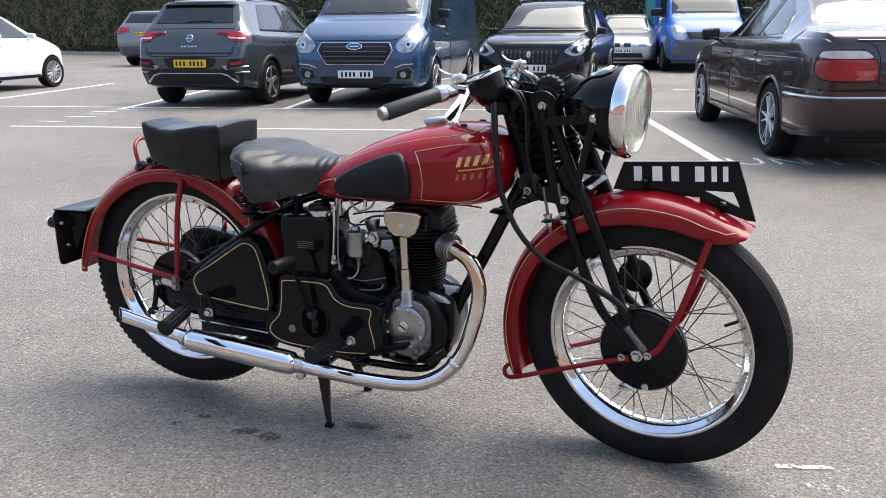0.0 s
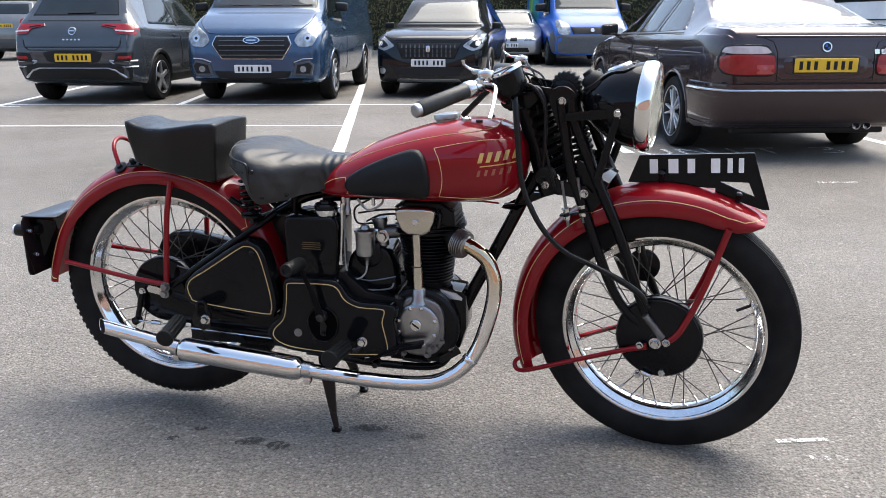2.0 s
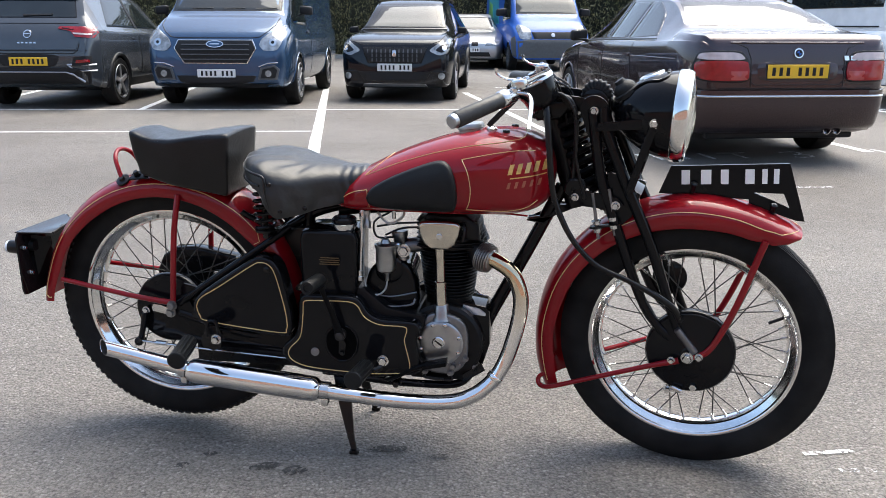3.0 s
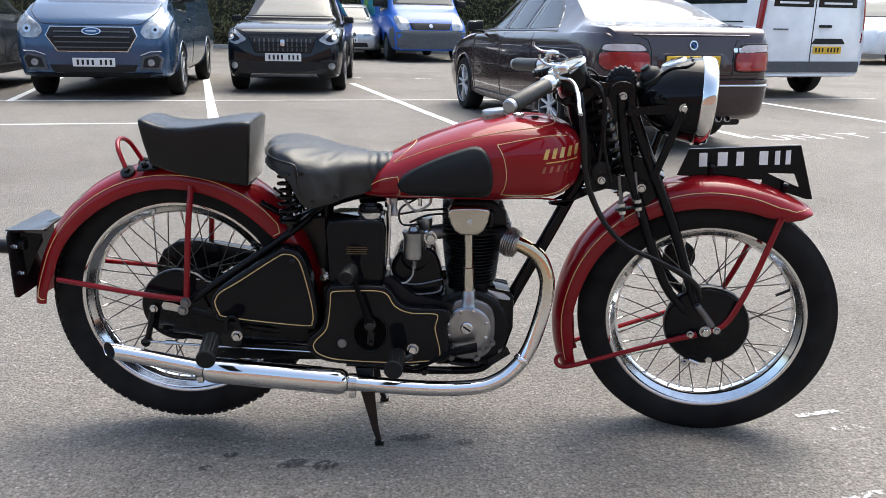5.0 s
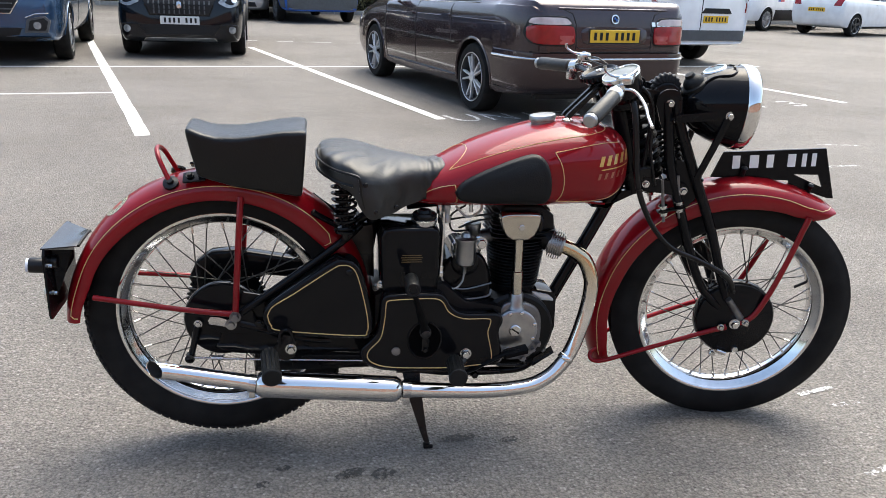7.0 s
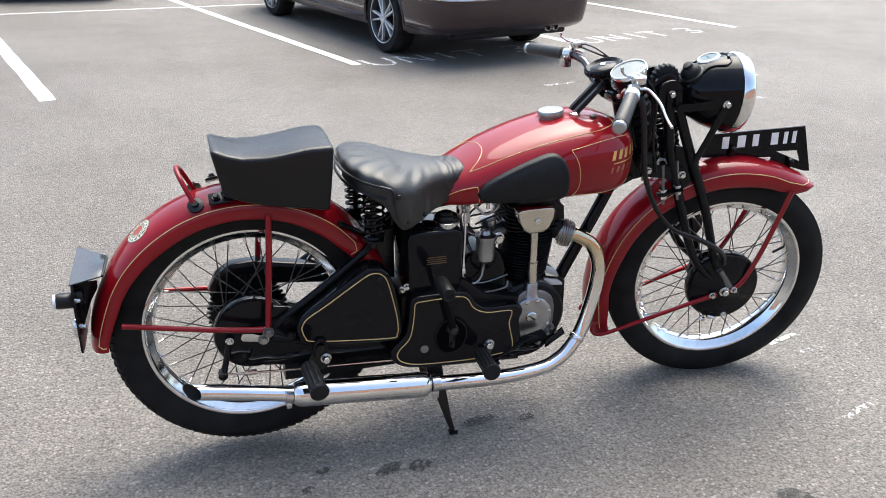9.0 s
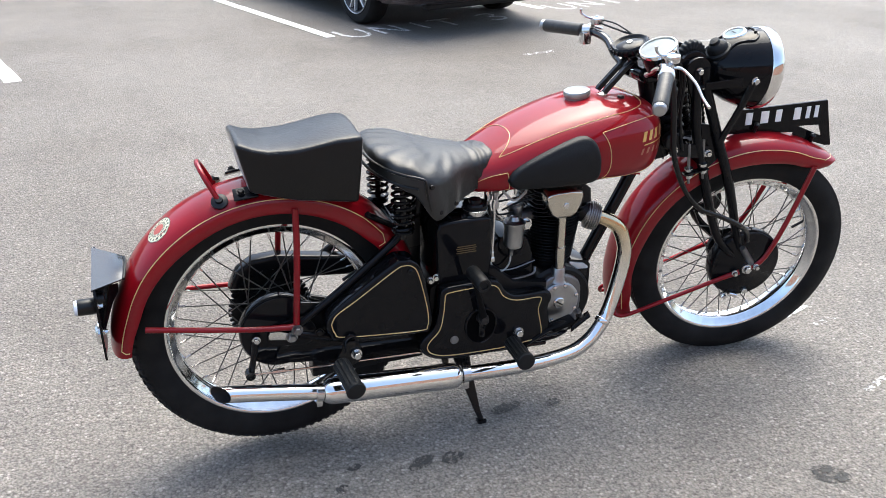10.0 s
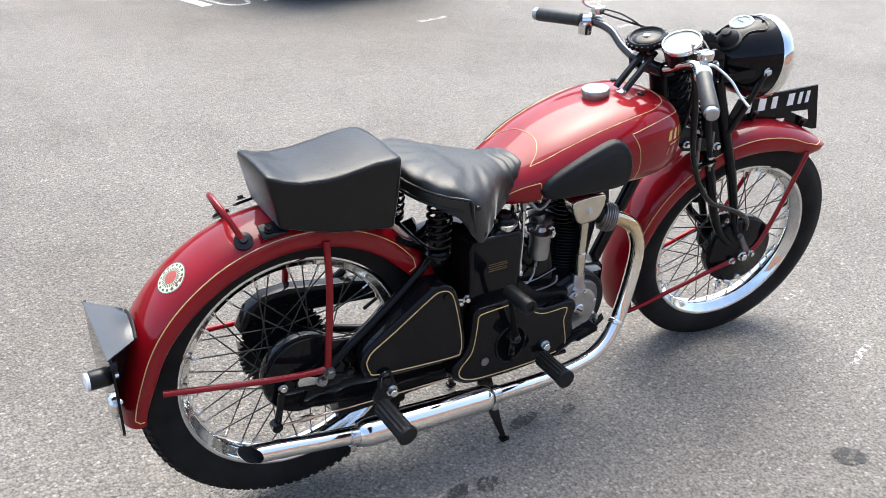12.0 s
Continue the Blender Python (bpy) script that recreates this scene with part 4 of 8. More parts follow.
part("lining", gold_loop([(0.090, 0.412), (0.098, 0.386), (0.125, 0.370), (0.315, 0.350), (0.337, 0.360), (0.340, 0.38), (0.334, 0.425), (0.314, 0.508), (0.298, 0.535), (0.275, 0.541), (0.25, 0.531), (0.155, 0.468), (0.104, 0.436)], -0.1533), gold_line, bike, "gold lining")
part("tool_box_catch", lathe([(0, 0.008), (0.004, 0.008), (0.006, 0.004), (0.01, 0.004), (0.01, 0.001)], (0.292, -0.152, 0.523), (0, -1, 0), 12), satin_black, bike)
gearbox = [(0.372, 0.435), (0.384, 0.455), (0.41, 0.458), (0.512, 0.458), (0.54, 0.446), (0.558, 0.418), (0.592, 0.400), (0.672, 0.398), (0.692, 0.386), (0.694, 0.368), (0.686, 0.342), (0.697, 0.28), (0.69, 0.256), (0.66, 0.246), (0.543, 0.235), (0.40, 0.242), (0.345, 0.258), (0.322, 0.285), (0.326, 0.312), (0.356, 0.342), (0.369, 0.385)]
part("gearbox_cover", prism(gearbox, -0.105, -0.150, 0.011, 4, 3), black_enamel, bike, "black gearbox cover with gold lining")
part("lining", gold_loop([(0.386, 0.437), (0.397, 0.443), (0.45, 0.445), (0.508, 0.445), (0.532, 0.434), (0.550, 0.405), (0.588, 0.387), (0.648, 0.385), (0.661, 0.378), (0.655, 0.352), (0.656, 0.335), (0.668, 0.28), (0.660, 0.258), (0.62, 0.252), (0.543, 0.248), (0.405, 0.255), (0.355, 0.269), (0.339, 0.288), (0.345, 0.308), (0.372, 0.338), (0.382, 0.385)], -0.1503), gold_line, bike, "gold lining")
part("gearbox", prism([(0.36, 0.26), (0.36, 0.44), (0.42, 0.475), (0.54, 0.47), (0.60, 0.42), (0.70, 0.40), (0.70, 0.24), (0.50, 0.225)], 0.08, -0.108, 0.01), cast_black, bike, "black gearbox casing")
# no opening is cut: a near-black flat patch paints the recess's shade
hole_out = [(0.487 + 0.040 * math.cos(radians(a)) * (1.0 if a < 180 else 1.04), 0.334 + (0.044 if a < 180 else 0.052) * math.sin(radians(a))) for a in range(0, 360, 15)]
part("recess_shade", prism(hole_out, -0.1495, -0.1512, 0, 1), material("recess", (0.0022, 0.0022, 0.0024), 0.7, 0, 0, 0.3, 40, spec=0.03), bike, "dark flat patch for the shaded recess of the kickstart shaft")
part("shaft_lever", prism([(0.478, 0.30), (0.496, 0.305), (0.500, 0.33), (0.492, 0.345), (0.480, 0.34)], -0.151, -0.158, 0.003), satin_black, bike, "black selector lever")
part("shaft_pin", bolt((0.489, -0.157, 0.306), (0, -1, 0), 0.006, 0.008), satin_black, bike)
lip = [(0.487 + 0.043 * math.sin(radians(a)), -0.1515, 0.334 - (0.054 if abs(a) < 90 else 0.046) * math.cos(radians(a))) for a in range(-165, 166, 15)]
part("hole_lip", tube(lip, 0.003, 8, 2), black_enamel, bike)
part("cover_screw", lathe([(0, 0.0115), (0.003, 0.0115), (0.004, 0.009), (0.004, 0.001)], (0.413, -0.150, 0.301), (0, -1, 0), 18), alloy_dark, bike, "slotted steel screw")
part("cover_bolt", bolt((0.597, -0.150, 0.288), (0, -1, 0), 0.0115, 0.016), chrome_dull, bike, "bright acorn bolt")
spring_dark = material("crank_black", (0.0035, 0.0035, 0.004), 0.35, 0, 0, 0.3, 30, 0.2, 300, spec=0.08)
part("kick_shaft", lathe([(-0.03, 0.015), (0.016, 0.015), (0.018, 0.011), (0.026, 0.011), (0.028, 0.006), (0.028, 0.001)], (0.487, -0.152, 0.357), (0, -1, 0), 14), material("oily_steel", (0.05, 0.05, 0.052), 0.3, 0.8, 0, 0.4, 60), bike, "oily steel kickstart shaft")
part("kick_crank", tube([(0.487, -0.168, 0.357), (0.470, -0.176, 0.42), (0.452, -0.185, 0.475), (0.444, -0.190, 0.507)], [0.012, 0.008, 0.007, 0.009], 12, 5, flat=0.7), spring_dark, bike, "black kickstart crank")
part("kick_rubber", lathe([(0, 0.017), (0.006, 0.0185), (0.085, 0.0185), (0.090, 0.016), (0.090, 0.010), (0.086, 0.009), (0.086, 0.001)], (0.443, -0.184, 0.512), (-0.06, -1, 0.06), 22), rubber, bike, "black rubber kickstart sleeve")
part("lower_rod", tube([(0.42, -0.11, 0.225), (0.70, -0.12, 0.215)], 0.006, 8, 1), satin_black, bike)

# footrests
def peg(at, direction, length, r, label):
    prof = [(0, r * 0.7), (0.004, r * 0.95)]
    n = 7
    for i in range(n):
        a = 0.006 + (length - 0.016) * i / n
        b = (length - 0.016) / n
        prof += [(a, r), (a + b * 0.7, r), (a + b * 0.75, r * 0.93), (a + b * 0.98, r * 0.93)]
    prof += [(length - 0.008, r), (length - 0.002, r * 1.05), (length, r * 0.95), (length, 0.001)]
    bm = bmesh.new()
    ribs = 14
    m = axis_matrix(at, direction)
    rings = []
    for h, q in ((0, 0.8), (0.006, 1.0), (length - 0.012, 1.0), (length - 0.01, 1.1), (length - 0.002, 1.1), (length, 1.0)):
        rings.append([m @ Vector((r * q * (1.0 if j % 2 or h > length - 0.011 else 0.9) * math.cos(math.tau * j / (2 * ribs)), r * q * (1.0 if j % 2 or h > length - 0.011 else 0.9) * math.sin(math.tau * j / (2 * ribs)), h)) for j in range(2 * ribs)])
    return part("footrest", rings_to(bm, rings), rubber, bike, label, sharp=25)


peg((0.561, -0.185, 0.285), (-0.08, -1, 0.06), 0.112, 0.0215, "black ribbed rubber footrest")
peg((0.094, -0.213, 0.338), (0.10, -1, -0.14), 0.108, 0.0215, "black ribbed rubber pillion footrest")
peg((0.576, 0.168, 0.268), (0.0, 1, -0.06), 0.092, 0.0215, "black ribbed rubber footrest")
part("footrest_hanger", tube([(0.597, -0.148, 0.285), (0.59, -0.165, 0.272), (0.576, -0.172, 0.268)], 0.009, 10, 3), satin_black, bike)
part("pillion_hanger", prism([(0.115, 0.35), (0.13, 0.362), (0.15, 0.36), (0.16, 0.34), (0.155, 0.30), (0.135, 0.29), (0.105, 0.30), (0.10, 0.32)], -0.155, -0.163, 0.002), satin_black, bike, "black pillion footrest hanger")
part("hanger_loop", tube([(0.118, -0.160, 0.33), (0.119, -0.160, 0.362), (0.128, -0.160, 0.374), (0.140, -0.160, 0.374), (0.148, -0.160, 0.362), (0.150, -0.160, 0.33)], 0.005, 8, 4), black_enamel, bike)
part("hanger_bolt", bolt((0.146, -0.164, 0.326), (0, -1, 0), 0.0105, 0.018), chrome_dull, bike, "bright nut")

# exhaust: header, silencer, tail pipe
heat_chrome = material("heat_chrome", (0.78, 0.77, 0.75), 0.08, 1)  # straw tint towards the hot port
_n, _l = heat_chrome.node_tree.nodes, heat_chrome.node_tree.links
_c, _z, _r = _n.new("ShaderNodeTexCoord"), _n.new("ShaderNodeSeparateXYZ"), _n.new("ShaderNodeValToRGB")
_l.new(_c.outputs["Object"], _z.inputs[0]), _l.new(_z.outputs["Z"], _r.inputs["Fac"])
_r.color_ramp.elements[0].position, _r.color_ramp.elements[0].color = 0.36, (0.78, 0.77, 0.75, 1)
_r.color_ramp.elements[1].position, _r.color_ramp.elements[1].color = 0.53, (0.62, 0.50, 0.32, 1)
_l.new(_r.outputs["Color"], _n["Principled BSDF"].inputs["Base Color"])
part("exhaust_pipe", tube([(0.838, -0.048, 0.553), (0.87, -0.060, 0.552), (0.922, -0.074, 0.523), (0.946, -0.082, 0.473), (0.949, -0.086, 0.425), (0.936, -0.091, 0.355), (0.910, -0.099, 0.275), (0.877, -0.110, 0.226), (0.828, -0.124, 0.190), (0.76, -0.136, 0.173), (0.62, -0.152, 0.177), (0.40, -0.163, 0.199)], 0.0205, 24, 7), heat_chrome, bike, "chromed exhaust pipe", sharp=70)
part("pipe_joint", lathe([(-0.004, 0.0205), (-0.002, 0.0228), (0.010, 0.0228), (0.012, 0.0205)], (0.891, -0.1045, 0.243), (-0.60, -0.18, -0.77), 28), chrome, bike, sharp=70)
sil_a, sil_b = Vector((0.418, -0.163, 0.198)), Vector((0.064, -0.162, 0.230))
sd = (sil_b - sil_a)
L = sd.length
part("silencer", lathe([(-0.012, 0.021), (-0.004, 0.027), (0.004, 0.033), (0.014, 0.0345), (L - 0.018, 0.0345), (L - 0.006, 0.0325), (L + 0.004, 0.027), (L + 0.008, 0.022)], sil_a, sd, 36), chrome, bike, "chromed silencer", sharp=70)
part("silencer_clamp", lathe([(0, 0.0235), (0.022, 0.0235), (0.022, 0.020)], (0.452, -0.163, 0.1965), (-1, 0, 0.06), 24), chrome_dull, bike)
part("clamp_bolt", box((0.018, 0.03, 0.022), (0.440, -0.163, 0.168), 0.004), chrome_dull, bike)
td = Vector((-0.258, -0.002, 0.050)).normalized()
tail = tube([(0.068, -0.162, 0.229), (0.0, -0.161, 0.2425), (-0.10, -0.160, 0.262), (-0.188, -0.160, 0.279)], 0.0205, 24, 4, caps=False)
for v in tail.verts:
    if v.co.x < -0.18:
        v.co += td * ((v.co.y + 0.160) * 1.1)
part("tail_pipe", tail, chrome, bike, "chromed slash-cut tail pipe", sharp=70)
inside = tube([(0.0, -0.161, 0.2425), (-0.10, -0.160, 0.262), (-0.187, -0.160, 0.2788)], 0.0190, 24, 4, caps=False)
for v in inside.verts:
    if v.co.x < -0.18:
        v.co += td * ((v.co.y + 0.160) * 1.1)
bm_soot = material("soot", (0.012, 0.011, 0.011), 0.9, 0, 0, 0.3, 60)
part("tail_pipe_bore", inside, bm_soot, bike, "sooty bore")
part("bore_end", lathe([(0, 0.0191), (0.001, 0.0005)], (-0.10, -0.160, 0.2618), (-1, 0, 0.19), 24), bm_soot, bike)
part("tail_clamp", lathe([(0, 0.0232), (0.018, 0.0232), (0.018, 0.020)], (0.056, -0.165, 0.2315), (-1, 0, 0.19), 24), chrome_dull, bike)
part("tail_clamp_bolt", box((0.016, 0.02, 0.018), (0.046, -0.165, 0.204), 0.004), chrome_dull, bike)

# engine
part("crankcase", lathe([(-0.085, 0.10), (-0.078, 0.108), (0.078, 0.108), (0.085, 0.10)], (0.745, 0, 0.318), (0, -1, 0), 48), cast_black, bike, "dark cast crankcase")
part("crankcase_front", prism([(0.78, 0.22), (0.85, 0.25), (0.868, 0.31), (0.866, 0.40), (0.855, 0.415), (0.80, 0.425), (0.76, 0.41)], -0.05, 0.05, 0.004), black_enamel, bike, "black front engine plate")
part("sump", prism([(0.66, 0.215), (0.80, 0.215), (0.83, 0.25), (0.70, 0.27), (0.64, 0.25)], -0.085, 0.085, 0.008), cast_black, bike)
part("timing_chest", prism([(0.683, 0.33), (0.688, 0.275), (0.715, 0.240), (0.775, 0.240), (0.808, 0.27), (0.815, 0.33), (0.805, 0.38), (0.765, 0.405), (0.715, 0.405), (0.692, 0.375)], -0.078, -0.098, 0.007, 3, 3), alloy_dark, bike, "cast alloy timing chest")
part("timing_cover", lathe([(0, 0.0615), (0.009, 0.0615), (0.0125, 0.058), (0.0135, 0.05), (0.0135, 0.001)], (0.741, -0.096, 0.327), (0, -1, 0), 48), alloy, bike, "round alloy timing cover")
part("timing_plug", lathe([(0, 0.0165), (0.005, 0.0165), (0.007, 0.014), (0.007, 0.001)], (0.738, -0.109, 0.331), (0, -1, 0), 24), chrome_dull, bike, "slotted centre plug")
part("plug_slot", box((0.024, 0.001, 0.004), (0.738, -0.1165, 0.331), 0, turn=Matrix.Rotation(radians(35), 4, "Y")), satin_black, bike)
for a in (20, 75, 110, 165, 200, 250, 290, 335):
    q = (0.741 + 0.054 * math.cos(radians(a)), -0.109, 0.327 + 0.054 * math.sin(radians(a)))
    part("cover_screw", lathe([(0, 0.0055), (0.003, 0.0055), (0.0045, 0.003), (0.0045, 0.001)], q, (0, -1, 0), 12), chrome_dull, bike)
for x, z, r in ((0.775, 0.262, 0.010), (0.795, 0.268, 0.007), (0.700, 0.243, 0.008), (0.768, 0.243, 0.009), (0.808, 0.285, 0.008)):
    part("union_nut", bolt((x, -0.098, z), (0, -1, 0), r * 0.85, 0.012), alloy_dark, bike)
part("oil_union", tube([(0.700, -0.105, 0.240), (0.702, -0.10, 0.225), (0.77, -0.10, 0.222), (0.768, -0.105, 0.24)], 0.004, 8, 4), satin_black, bike)
# finned barrel and head
core = lathe([(0.40, 0.058), (0.41, 0.062), (0.56, 0.058), (0.60, 0.066), (0.655, 0.06), (0.66, 0.03)], (0.752, 0, 0), (0, 0, 1), 32)
barrel = part("cylinder_barrel", core, cast_black, bike, "black cylinder barrel")
for i in range(15):
    z = 0.436 + i * 0.0092
    r = 0.068 + 0.0011 * i
    fin = lathe([(0, 0.055), (0.0004, r - 0.001), (0.0016, r), (0.0028, r - 0.001), (0.0032, 0.055)], (0.752, 0, z), (0, 0, 1), 36)
    part("cooling_fin", fin, cast_black, barrel)
head = part("cylinder_head", lathe([(0, 0.072), (0.05, 0.075), (0.075, 0.06), (0.08, 0.03)], (0.752, 0, 0.572), (0, 0, 1), 32), cast_black, bike, "black finned cylinder head")
for i in range(7):
    z = 0.578 + i * 0.0115
    fin = prism([(0.672, -0.06), (0.69, -0.075), (0.80, -0.075), (0.850 - 0.004 * abs(i - 1), -0.05), (0.858 - 0.005 * abs(i - 1), 0.0), (0.850 - 0.004 * abs(i - 1), 0.05), (0.80, 0.075), (0.69, 0.075), (0.672, 0.06)], z, z + 0.0035, 0.001, 1)
    bmesh.ops.transform(fin, matrix=Matrix(((1, 0, 0, 0), (0, 0, 1, 0), (0, 1, 0, 0), (0, 0, 0, 1))), verts=fin.verts)
    part("cooling_fin", fin, cast_black, head)
part("exhaust_port", tube([(0.80, -0.015, 0.585), (0.84, -0.043, 0.560)], [0.033, 0.03], 18, 1), cast_black, head)
nut = lathe([(-0.004, 0.028), *[q for k in range(6) for q in ((k * 0.0062, 0.028), (k * 0.0062 + 0.0005, 0.0375 + 0.003 * math.sin(k * 0.7)), (k * 0.0062 + 0.0026, 0.0375 + 0.003 * math.sin(k * 0.7)), (k * 0.0062 + 0.0031, 0.028))], (0.038, 0.025), (0.039, 0.021)], (0.838, -0.045, 0.557), (0.80, -0.36, -0.22), 32)
part("exhaust_nut", nut, material("burnt_steel", (0.42, 0.40, 0.37), 0.34, 0.9, 0, 0.3, 60), bike, "finned exhaust port collar", sharp=20)
part("rocker_cover", prism([(0.683, 0.644), (0.690, 0.654), (0.715, 0.657), (0.760, 0.657), (0.785, 0.654), (0.792, 0.644), (0.788, 0.62), (0.777, 0.594), (0.760, 0.582), (0.716, 0.582), (0.699, 0.594), (0.687, 0.62)], -0.06, -0.106, 0.010, 4), nickel_warm, bike, "polished pushrod cover", sharp=50)
part("rocker_screw", bolt((0.739, -0.104, 0.618), (0, -1, 0), 0.0085, 0.006), chrome_dull, bike)
part("rocker_box", prism([(0.68, 0.635), (0.70, 0.668), (0.80, 0.668), (0.835, 0.64), (0.84, 0.60), (0.80, 0.60), (0.69, 0.62)], -0.07, 0.06, 0.012, 3), cast_black, bike, "black rocker box")
part("pushrod_tube", lathe([(0, 0.0155), (0.065, 0.0155), (0.067, 0.013), (0.155, 0.013)], (0.741, -0.088, 0.428), (-0.02, -0.01, 1), 24), nickel_warm, bike, "polished pushrod tube")
part("pushrod_boss", lathe([(0, 0.026), (0.012, 0.020), (0.040, 0.019), (0.044, 0.016)], (0.742, -0.086, 0.388), (0, 0, 1), 24), alloy, bike, "alloy tappet boss")
part("valve_cable", tube([(0.79, -0.06, 0.655), (0.80, -0.075, 0.63), (0.795, -0.08, 0.60)], 0.006, 8, 4), satin_black, bike)
# magneto and dynamo
part("magneto", prism([(0.530, 0.41), (0.534, 0.47), (0.550, 0.515), (0.59, 0.54), (0.64, 0.535), (0.665, 0.50), (0.676, 0.44), (0.670, 0.405), (0.60, 0.40)], -0.072, 0.07, 0.016, 4, 3), black_enamel, bike, "black magneto")
part("dynamo", lathe([(0, 0.034), (0.004, 0.037), (0.15, 0.037), (0.155, 0.03), (0.155, 0.001)], (0.60, 0.075, 0.515), (0, -1, 0), 28), black_enamel, bike, "black dynamo body")
part("magneto_strap", tube([(0.545, -0.09, 0.425), (0.60, -0.092, 0.418), (0.66, -0.092, 0.425), (0.672, -0.085, 0.44)], 0.003, 8, 4), alloy_dark, bike)
# carburettor
part("carburettor", lathe([(0, 0.016), (0.005, 0.024), (0.020, 0.026), (0.062, 0.026), (0.068, 0.029), (0.074, 0.029), (0.078, 0.014), (0.088, 0.010), (0.092, 0.001)], (0.596, -0.094, 0.515), (0, 0, 1), 28), alloy, bike, "alloy float chamber")
part("carb_body", lathe([(0, 0.02), (0.07, 0.02), (0.075, 0.026), (0.082, 0.026)], (0.612, -0.045, 0.57), (1, 0.35, 0.06), 24), alloy_dark, bike, "alloy carburettor body")
part("mixing_chamber", lathe([(0, 0.019), (0.06, 0.019), (0.065, 0.022), (0.078, 0.022), (0.08, 0.001)], (0.630, -0.04, 0.535), (-0.1, 0, 1), 24), alloy, bike)
part("banjo_nut", bolt((0.640, -0.072, 0.568), (0, -1, 0), 0.013, 0.016), chrome_dull, bike, "bright banjo nut")
part("float_screw", tube([(0.622, -0.085, 0.585), (0.634, -0.088, 0.588)], 0.006, 8, 1), chrome_dull, bike)
part("drain_nut", lathe([(0, 0.006), (0.018, 0.007), (0.022, 0.010), (0.03, 0.010)], (0.597, -0.083, 0.487), (0, 0, 1), 8), alloy, bike)
part("fuel_pipe", tube([(0.531, -0.065, 0.645), (0.533, -0.078, 0.58), (0.534, -0.085, 0.50), (0.545, -0.09, 0.458), (0.572, -0.09, 0.448), (0.592, -0.086, 0.465), (0.597, -0.083, 0.492)], 0.0026, 10, 6), clear_tube, bike, "pale fuel pipe")
part("fuel_tap", lathe([(0, 0.008), (0.012, 0.011), (0.024, 0.011), (0.026, 0.006), (0.05, 0.006)], (0.531, -0.065, 0.672), (0, 0, -1), 10), chrome_dull, bike, "bright fuel tap")
part("fuel_tap", lathe([(0, 0.005), (0.025, 0.005), (0.027, 0.001)], (0.612, -0.06, 0.675), (0, 0, -1), 10), chrome_dull, bike, "bright fuel tap")
for pts in ([(0.60, -0.05, 0.665), (0.56, -0.06, 0.64), (0.565, -0.06, 0.60), (0.61, -0.06, 0.60)], [(0.56, -0.03, 0.62), (0.62, -0.05, 0.635), (0.68, -0.05, 0.64)], [(0.585, -0.04, 0.60), (0.63, -0.05, 0.622), (0.69, -0.05, 0.628)]):
    part("cable", tube(pts, 0.0028, 8, 5), satin_black, bike, "thin black cable")
part("hose", tube([(0.57, -0.07, 0.668), (0.60, -0.075, 0.64), (0.635, -0.07, 0.655), (0.64, -0.06, 0.672)], 0.0035, 8, 5), clear_tube, bike)
part("feed_pipe", tube([(0.5345, -0.098, 0.66), (0.534, -0.102, 0.60), (0.531, -0.106, 0.53), (0.531, -0.106, 0.505)], 0.0042, 10, 4), chrome_dull, bike, "bright oil feed pipe")
part("feed_union", lathe([(0, 0.009), (0.010, 0.009), (0.012, 0.0065), (0.026, 0.0065), (0.028, 0.004)], (0.531, -0.106, 0.492), (0, 0, 1), 6), chrome_dull, bike, "bright union nut")
part("tap_body", lathe([(0, 0.010), (0.016, 0.010), (0.020, 0.007), (0.034, 0.007), (0.036, 0.010), (0.046, 0.009)], (0.545, -0.082, 0.628), (0, 0, 1), 8), alloy, bike, "steel tap under the tank")
part("magneto_band", tube([(0.533, -0.074, 0.452), (0.60, -0.076, 0.440), (0.674, -0.074, 0.455)], 0.0022, 6, 4), alloy_dark, bike)
# oil tank
part("oil_tank", prism([(0.374, 0.46), (0.372, 0.60), (0.380, 0.622), (0.40, 0.626), (0.505, 0.626), (0.520, 0.620), (0.526, 0.60), (0.522, 0.46), (0.51, 0.448), (0.39, 0.448)], 0.02, -0.122, 0.012, 3), black_enamel, bike, "black oil tank", sharp=45)
part("oil_filler", lathe([(0, 0.028), (0.009, 0.029), (0.010, 0.033), (0.017, 0.034), (0.019, 0.031)], (0.486, -0.088, 0.624), (0, 0, 1), 32), chrome_dull, bike, "bright ring of the oil filler")
part("oil_cap", lathe([(0, 0.030), (0.003, 0.032), (0.010, 0.032), (0.015, 0.028), (0.016, 0.018), (0.022, 0.016), (0.023, 0.001)], (0.486, -0.088, 0.642), (0, 0, 1), 32), black_enamel, bike, "black oil filler cap")
for i, w in enumerate((0.050, 0.056, 0.05, 0.054)):
    part("oil_tank_mark", box((w, 0.0008, 0.0022), (0.452, -0.1224, 0.553 - i * 0.0058), 0), material("transfer_dim", (0.10, 0.062, 0.022), 0.4) if i == 0 else bpy.data.materials["transfer_dim"], bike)
part("oil_pipe", tube([(0.515, -0.10, 0.46), (0.528, -0.10, 0.50), (0.53, -0.09, 0.60), (0.528, -0.08, 0.64)], 0.004, 10, 4), satin_black, bike)
part("battery_box", prism([(0.30, 0.48), (0.30, 0.60), (0.362, 0.61), (0.365, 0.46)], -0.03, 0.06, 0.01), satin_black, bike)
for q in ((0.375, -0.115, 0.475), (0.363, -0.105, 0.463)):
    part("frame_nut", bolt(q, (-0.4, -1, 0), 0.007, 0.012), chrome_dull, bike)
